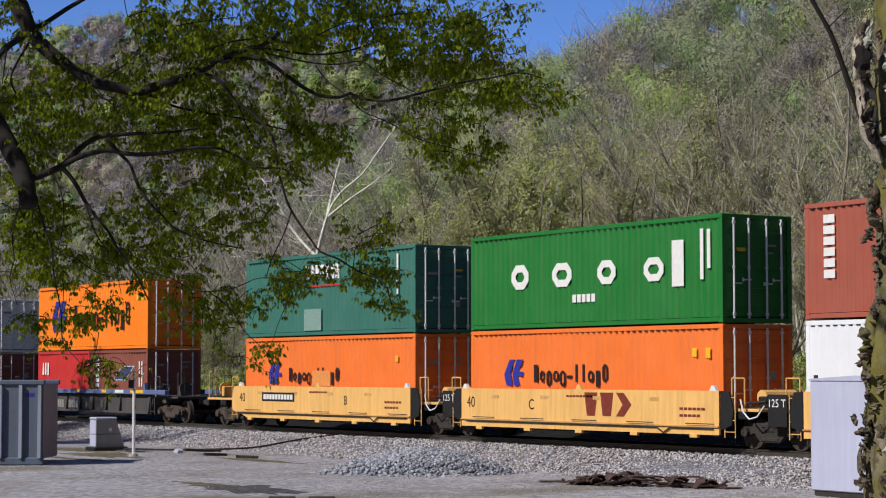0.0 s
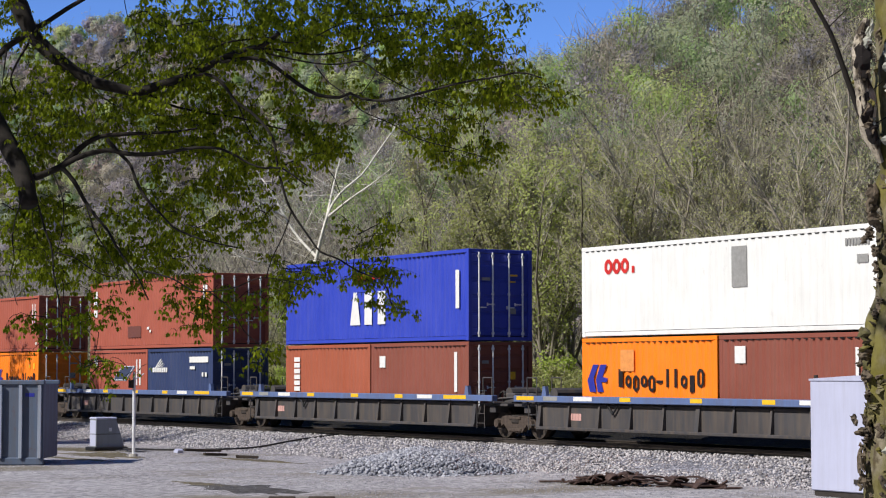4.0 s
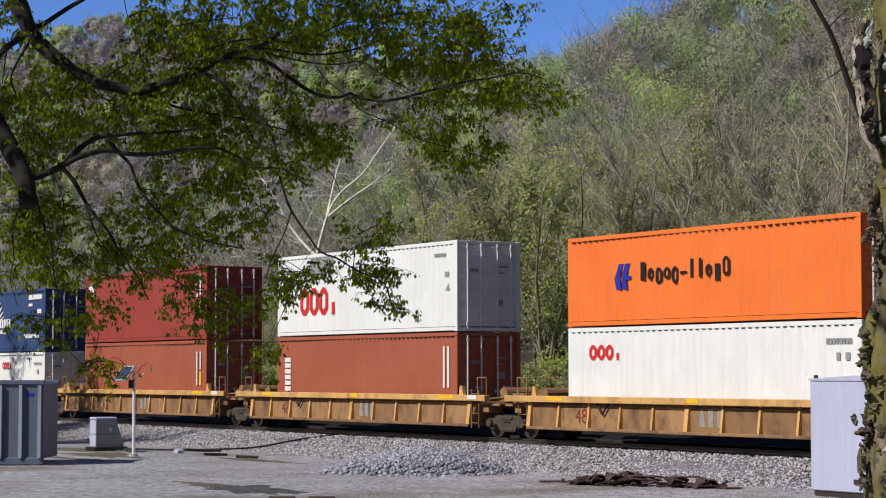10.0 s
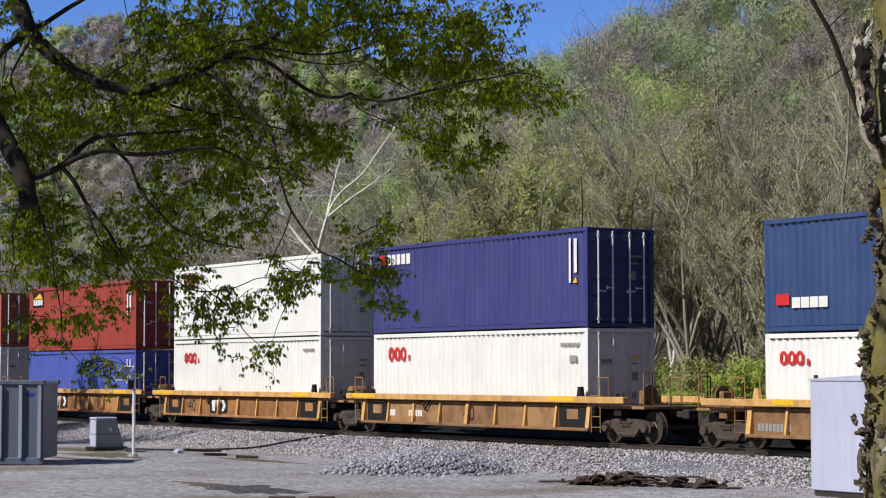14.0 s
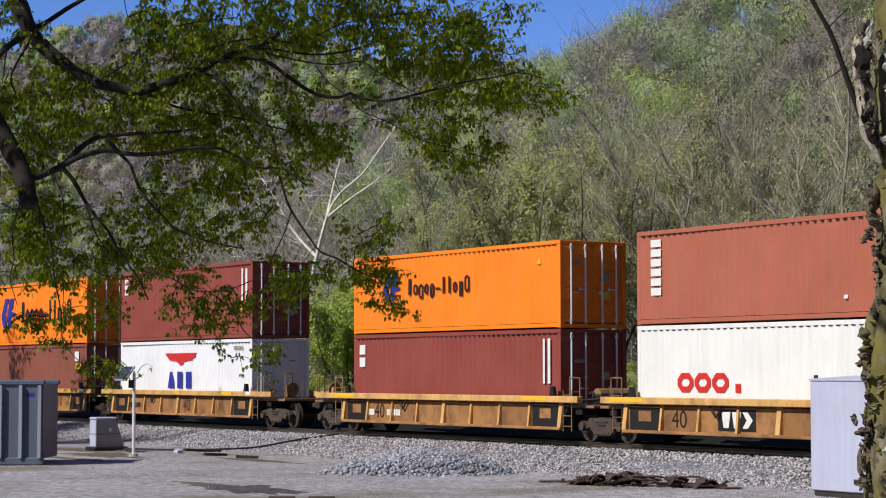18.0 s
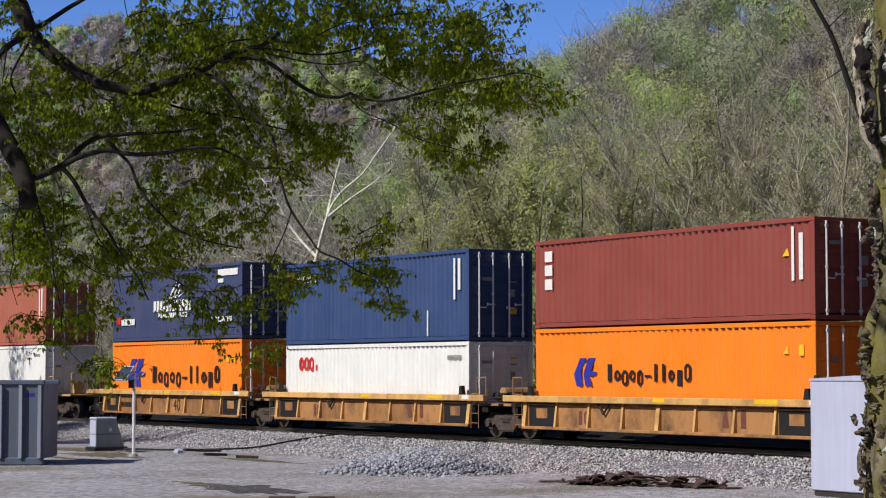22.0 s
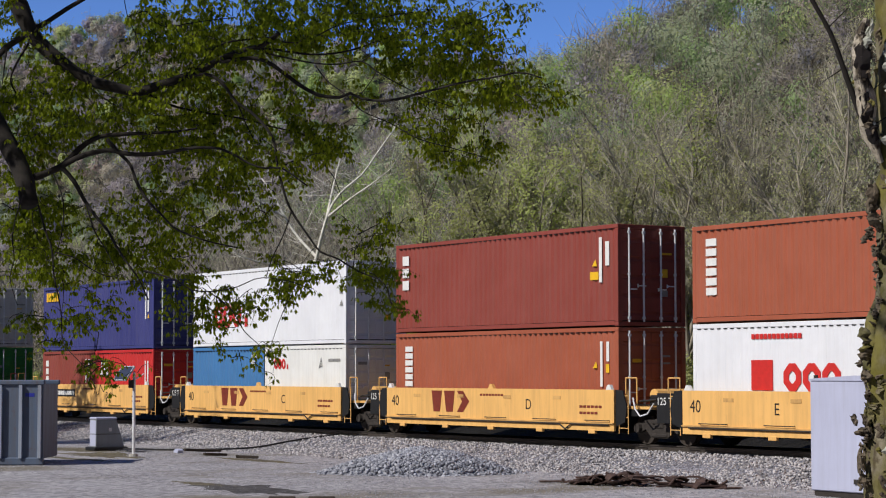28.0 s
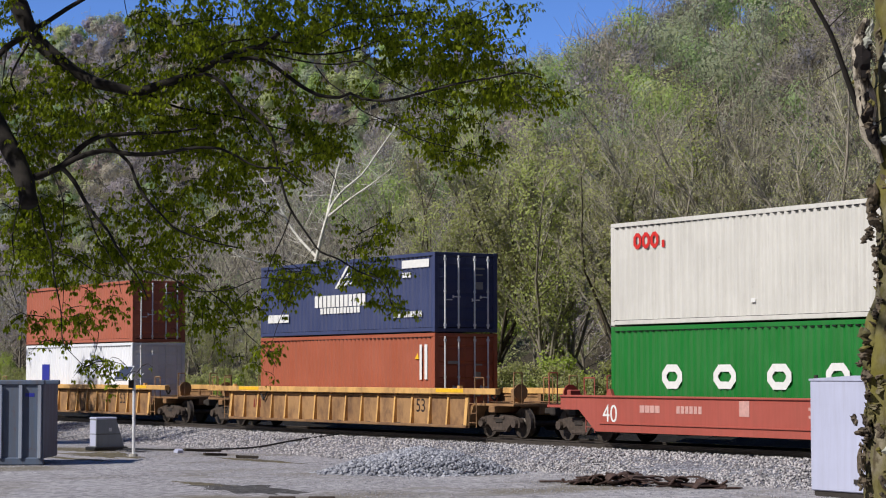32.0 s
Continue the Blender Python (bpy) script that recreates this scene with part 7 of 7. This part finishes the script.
# ---- things beside the track ----
SKIP_BLUE = paint("skip_blue_grey", (78, 92, 114), 0.6, 0.5, 0.6)
# Paler copy of the wall paint for the ribs: sunlight put into their colour.
SKIP_SUNLIT = paint("skip_rib_sunlit", (150, 160, 178), 0.6, 0.4, 0.5)
skip = thing("roll_off_dumpster", "battered blue-grey steel roll-off dumpster on the gravel", "dumpster")
face = math.degrees(math.atan2(ASIDE.y, ASIDE.x))
skip.matrix_basis = Matrix.Translation(spot(59.6, -14.35, LOT_Z)) @ pose(0, 0, 0, 0, 0, face)
part("front_wall", Build().box(-2.9, 2.9, -0.03, 0.03, 0.2, 2.3), SKIP_BLUE, skip)
part("back_wall", Build().box(-2.9, 2.9, 2.27, 2.33, 0.2, 2.3), SKIP_BLUE, skip)
for x in (-2.9, 2.87):
    part("end_wall", Build().box(x, x + 0.05, 0.03, 2.27, 0.2, 2.3), SKIP_BLUE, skip)
part("floor", Build().box(-2.9, 2.9, 0.03, 2.27, 0.18, 0.24), SKIP_BLUE, skip)
part("top_rim", Build().box(-2.98, 2.98, -0.09, 0.09, 2.28, 2.42, 0.03), SKIP_BLUE, skip)
part("top_rim", Build().box(-2.98, 2.98, 2.21, 2.39, 2.28, 2.42, 0.03), SKIP_BLUE, skip)
part("bottom_rail", Build().box(-2.95, 2.95, -0.08, 0.08, 0.0, 0.22, 0.03), SKIP_BLUE, skip)
for x in (2.84, 2.3, 1.72, 1.0, 0.3, -0.4, -1.1, -1.8, -2.5):
    part("wall_rib", shared("wall_rib", lambda: Build().prism([(-0.045, 0.2), (0.045, 0.2), (0.045, 2.28), (-0.045, 2.28)], -0.14, -0.03)), SKIP_SUNLIT, skip, at=pose(x, 0, 0))
part("hook", Build().box(1.42, 1.6, -0.1, -0.03, 1.15, 1.3, 0.02).tube((1.5, -0.1, 1.2), (1.5, -0.1, 0.3), 0.02, n=5), DARK, skip)
part("painted_mark", Build().box(2.42, 2.68, -0.036, -0.03, 1.95, 2.05), INK["n"], skip)

BOX_WHITE = paint("cabinet_white", (176, 180, 204), 0.5, 0.15, 0.1)
case = thing("lubricator_cabinet", "small white steel trackside cabinet on a black base", "trackside cabinet", at=pose(-66.2, 28.2, LOT_Z + 0.05))
# Body darker than door and lid: the shade on its side is painted in.
CASE_SHADED = paint("cabinet_white_shaded", (136, 144, 148), 0.55, 0.25, 0.1)
part("body", Build().prism([(-0.5, 0.08), (0.52, 0.08), (0.22, 1.0), (-0.5, 1.0)], -0.28, 0.28), CASE_SHADED, case, at=pose(0, 0, 0, 0, 0, 90))
part("door", Build().box(-0.25, 0.25, -0.515, -0.5, 0.1, 0.97, 0.006), BOX_WHITE, case)
part("lid", Build().box(-0.3, 0.3, -0.53, 0.25, 1.0, 1.08, 0.03), BOX_WHITE, case)
part("seam", Build().box(-0.284, 0.288, -0.52, 0.39, 0.5, 0.52), GRIME, case)
part("base", Build().box(-0.4, 0.4, -0.62, 0.62, -0.06, 0.08, 0.03), DARK, case)
part("latch", Build().box(0.28, 0.31, -0.05, 0.05, 0.6, 0.72, 0.01), STEEL, case)

mast = thing("solar_mast", "galvanised pole with a small tilted solar panel", "solar mast", at=pose(-60.92, 26.86, LOT_Z))
part("pole", Build().tube((0, 0, -0.1), (0, 0, 2.62), 0.05, 0.05, 10), STEEL, mast)
part("footing", Build().tube((0, 0, -0.05), (0, 0, 0.08), 0.16, 0.13, 10), plain("concrete", (170, 166, 158), 0.9), mast)
tilt = Matrix.Translation((-0.16, -0.26, 2.6)) @ look((0, 0, 0), tuple(-Vector((0.0, -0.82, 0.57))))
PANEL = plain("solar_glass", (58, 60, 74), 0.3, 0.0, 0.2)
part("panel", Build().box(-0.46, 0.46, -0.25, 0.25, 0.0, 0.03, 0.004), PANEL, mast, at=tilt)
part("panel_frame", Build().box(-0.48, 0.48, -0.27, -0.25, -0.015, 0.04).box(-0.48, 0.48, 0.25, 0.27, -0.015, 0.04).box(-0.48, -0.46, -0.25, 0.25, -0.015, 0.04).box(0.46, 0.48, -0.25, 0.25, -0.015, 0.04), STEEL, mast, at=tilt)
part("bracket", Build().tube((0, 0, 2.4), (0.18, 0.25, 2.6), 0.02, n=5).tube((0, 0, 2.55), (0, 0, 2.66), 0.03, n=6), STEEL, mast)
part("junction_box", Build().box(-0.09, 0.09, -0.16, -0.05, 2.15, 2.4, 0.01), GRIME, mast)

bung = thing("signal_bungalow", "white steel signal bungalow beside the track", "signal hut", at=pose(-32.12, 31.3, LOT_Z))
part("body", Build().box(-1.36, 1.36, -0.95, 0.95, 0.12, 2.44, 0.02), BOX_WHITE, bung)
part("roof", Build().prism([(-1.375, 2.44), (1.375, 2.44), (1.375, 2.48), (0.0, 2.55), (-1.375, 2.48)], -0.97, 0.97), BOX_WHITE, bung)
for x in (-1.3, 0.6):
    part("lifting_lug", Build().box(x, x + 0.09, -0.9, -0.84, 2.47, 2.56, 0.01), GRIME, bung)
part("skid", Build().box(-1.3, 1.3, -0.9, -0.75, 0.0, 0.13).box(-1.3, 1.3, 0.75, 0.9, 0.0, 0.13), GRIME, bung)
part("lock_plate", Build().box(-0.02, 0.1, -0.985, -0.965, 0.3, 0.4), GRIME, bung)


# ---- loose stone, scrap and litter ----
def stones(places, sizes, rng):
    """Angular stones as eight-sided lumps."""
    n = len(places)
    corners = np.array([(1, 0, 0), (-1, 0, 0), (0, 1, 0), (0, -1, 0), (0, 0, 1), (0, 0, -1)], float)
    v = corners[None] * rng.uniform(0.55, 1.2, (n, 6, 1))
    q = rng.normal(size=(n, 3, 3))
    q, _ = np.linalg.qr(q)
    v = np.einsum("nij,nkj->nki", q, v) * (sizes[:, None, None] * 0.6)
    v[:, :, 2] *= 0.8
    v = (v + places[:, None, :]).reshape(-1, 3)
    tri = np.array([(0, 2, 4), (2, 1, 4), (1, 3, 4), (3, 0, 4), (2, 0, 5), (1, 2, 5), (3, 1, 5), (0, 3, 5)])
    return v, (np.arange(n)[:, None, None] * 6 + tri[None]).reshape(-1, 3)


def stone_mat(name, a, b):
    m, nt, bs = bare(name)
    geo = nt.nodes.new("ShaderNodeNewGeometry")
    c = mixed(nt, "MIX", geo.outputs["Random Per Island"], lin(*a), lin(*b))
    nt.links.new(mixed(nt, "MULTIPLY", ramp(nt, grain(nt, 20, 3, world_space=True), 0.3, 0.7, 0.0, 0.4), c, (0.7, 0.68, 0.66, 1)), bs.inputs["Base Color"])
    bs.inputs["Roughness"].default_value = 0.9
    return m


def bank_z(y):
    for (y0, z0), (y1, z1) in zip(prof[:-1], prof[1:]):
        if y0 <= y <= y1:
            return z0 + (z1 - z0) * (y - y0) / (y1 - y0)
    return LOT_Z


sr = np.random.default_rng(31)
n = 34000
px = -26 - 84 * sr.random(n) ** 1.25
py = 31.5 + 4.3 * sr.random(n)
pz = np.array([bank_z(y) for y in py]) + sr.uniform(-0.01, 0.03, n)
cl = Cloud()
v, f = stones(np.stack([px, py, pz], 1), sr.uniform(0.05, 0.11, n), sr)
cl.add(v, f, 0)
tagged(new("ballast_stones", cl.mesh("ballast_stones", [stone_mat("ballast_stone", (116, 114, 118), (208, 204, 206))])), "angular grey ballast stones on the bank", "ballast stones", "", "stuff")
n = 22000
px, py = -30 - 45 * sr.random(n), 20 + 12.5 * sr.random(n) ** 0.7
cl = Cloud()
v, f = stones(np.stack([px, py, np.array([ground_z(a, b) for a, b in zip(px, py)])], 1), sr.uniform(0.02, 0.05, n), sr)
cl.add(v, f, 0)
tagged(new("loose_gravel", cl.mesh("loose_gravel", [stone_mat("lot_gravel", (124, 123, 130), (182, 181, 188))])), "loose pale gravel strewn on the lot", "gravel", "", "stuff")

heap = thing("gravel_heap", "low heap of dark blue-grey crushed stone", "gravel heap")
hc = spot(54.9, -0.6, LOT_Z)


def heap_z(u, w):
    r = math.hypot(u / 2.7, w / 1.9)
    return 0.66 * max(0.0, 1 - r ** 1.3) + 0.06 * noise.noise((u * 1.6, w * 1.6, 4.0)) * (r < 1)


grid = [[tuple(hc + ASIDE * u + AHEAD * w + Vector((0, 0, heap_z(u, w) - 0.03))) for u in [-2.8 + 0.2 * i for i in range(29)]] for w in [-2.0 + 0.2 * i for i in range(21)]]
b = Build()
b.v = [p for r in grid for p in r]
b.f = [(i * 29 + j, i * 29 + j + 1, (i + 1) * 29 + j + 1, (i + 1) * 29 + j) for i in range(20) for j in range(28)]
HEAP_MAT = stony("heap_stone", (112, 114, 122), (170, 172, 180), 12.0, strength=0.9, dist=0.06)
part("mound", b, HEAP_MAT, heap, smooth=True)
uu, ww = sr.normal(0, 1.15, 5200), sr.normal(0, 0.8, 5200)
keep = (uu / 2.9) ** 2 + (ww / 2.1) ** 2 < 1
uu, ww = uu[keep], ww[keep]
pp = np.array([tuple(hc + ASIDE * float(u) + AHEAD * float(w) + Vector((0, 0, heap_z(u, w)))) for u, w in zip(uu, ww)])
cl = Cloud()
v, f = stones(pp, sr.uniform(0.06, 0.14, len(pp)), sr)
cl.add(v, f, 0)
st = new("heap_stone", cl.mesh("heap_stone", [stone_mat("blue_grey_stone", (100, 103, 114), (186, 188, 198))]))
st.parent = heap
st["kind"] = "stuff"

RUST = plain("rusty_scrap", (86, 66, 60), 0.85, 0.1, 0.5, 6.0)
scrap = thing("scrap_heap", "flat heap of rusty brown scrap strips on gravel", "scrap heap")
kr = random.Random(12)
for i in range(70):
    t = kr.random()
    l = 3.0 + 3.3 * t + kr.gauss(0, 0.12)
    d = 49.2 - 1.9 * t + kr.gauss(0, 0.3)
    high = max(0.0, 0.2 * math.sin(math.pi * min(1, t * 1.05)) * kr.random())
    L, w = kr.uniform(0.25, 0.85), kr.uniform(0.05, 0.13)
    bend = kr.uniform(-0.12, 0.16)
    b = Build()
    for k in range(5):
        x = -L / 2 + L * k / 4
        z = bend * (1 - (2 * k / 4 - 1) ** 2)
        b.v += [(x, -w, z), (x, w, z + kr.uniform(-0.02, 0.02)), (x, w, z + 0.03), (x, -w, z + 0.03)]
    for k in range(4):
        for e in range(4):
            b.f.append((k * 4 + e, k * 4 + (e + 1) % 4, k * 4 + 4 + (e + 1) % 4, k * 4 + 4 + e))
    b.f += [(3, 2, 1, 0), (16, 17, 18, 19)]
    part("scrap_strip", b, RUST, scrap, at=Matrix.Translation(spot(d, l, LOT_Z + 0.03 + high)) @ pose(0, 0, 0, kr.gauss(0, 14), kr.gauss(0, 10), face + kr.gauss(8, 28)))
for d, l, L in ((50.6, 3.4, 0.5), (51.0, 4.6, 0.35), (50.0, 2.6, 0.6), (47.0, 6.5, 0.4)):
    st = thing("scrap_plate", "flat rusty steel plate lying on gravel", "scrap plate", at=Matrix.Translation(spot(d, l, LOT_Z + 0.015)) @ pose(0, 0, 0, 0, 0, face + kr.uniform(-20, 20)))
    part("plate", Build().box(-L / 2, L / 2, -0.12, 0.12, 0, 0.03, 0.006), RUST, st)

RUBBER = plain("black_rubber", (26, 25, 26), 0.7)
cable = thing("cable_run", "black cable lying across the ballast bank", "cable")
pts = curve_points([Vector((-65.7, 28.6, LOT_Z + 0.06)), Vector((-64.2, 29.8, LOT_Z + 0.05)), Vector((-63.6, 31.4, LOT_Z + 0.06)), Vector((-63.4, 32.6, -0.5)), Vector((-63.2, 33.8, -0.3)), Vector((-63.0, 35.4, -0.12))], 0.3)
part("cable", skin(pts, [0.032] * len(pts), 6), RUBBER, cable, smooth=True)
mat_thing = thing("rubber_mat", "crumpled black rubber mat by the cabinet", "mat")
b = Build()
for i in range(7):
    for j in range(5):
        b.v.append((-64.9 + 0.22 * i, 27.9 + 0.2 * j, LOT_Z + 0.06 + 0.1 * abs(noise.noise((i * 0.7, j * 0.9, 3.0)))))
b.f = [(i * 5 + j, i * 5 + j + 1, i * 5 + j + 6, i * 5 + j + 5) for i in range(6) for j in range(4)]
part("sheet", b, RUBBER, mat_thing)
WOOD = plain("grey_timber", (66, 58, 50), 0.9, 0, 0.4, 5.0)
for i, (d, l, L, turn) in enumerate(((69.5, -8.0, 1.3, 28), (66.0, -7.2, 0.8, 35), (64.0, -6.0, 0.7, 5))):
    p = spot(d, l)
    z = bank_z(p.y) if p.y > 31.6 else LOT_Z
    st = thing("broken_timber", "weathered broken timber lying on stones", "timber", "broken timbers", at=pose(p.x, p.y, z + 0.05, 0, 3, face + turn))
    part("plank", Build().box(-L / 2, L / 2, -0.07, 0.07, -0.04, 0.05, 0.015), WOOD, st)
for l in (-3.25, -2.45):
    st = thing("parking_stop", "dark timber parking stop on the gravel", "parking stop", "parking stops", at=Matrix.Translation(spot(42.2, l, LOT_Z)) @ pose(0, 0, 0, 0, 0, face))
    part("beam", Build().box(-0.27, 0.27, -0.08, 0.08, 0, 0.13, 0.02), TIE, st)
bag = thing("plastic_scrap", "small white plastic scrap on stones", "litter", at=pose(-62.2, 29.0, LOT_Z + 0.04))
part("scrap", Build().prism([(-0.16, 0), (0.14, -0.02), (0.2, 0.07), (0.02, 0.12), (-0.12, 0.08)], -0.1, 0.1), BOX_WHITE, bag)


# ---- what moves ----
def motions():
    times = [i * 2.0 for i in range(17)]
    for ob, x, y, z in MOVERS:
        walk(ob, [(t, pose(x + run(t), y, z)) for t in times])
    for w, x, rest, radius in WHEELSETS:
        inside = [k for k in range(0, 961) if -125.0 < x + run(k / 30.0) < -26.0]
        if len(inside) < 2:
            continue
        spin = lambda k: rest @ Matrix.Rotation(run(k / 30.0) / radius, 4, "Y")
        rows = [(k / 30.0, spin(k)) for k in inside]
        if inside[0] > 0:
            rows.insert(0, (0.0, spin(inside[0])))
        if inside[-1] < 960:
            rows.append((32.0, spin(inside[-1])))
        walk(w, rows)


motions()
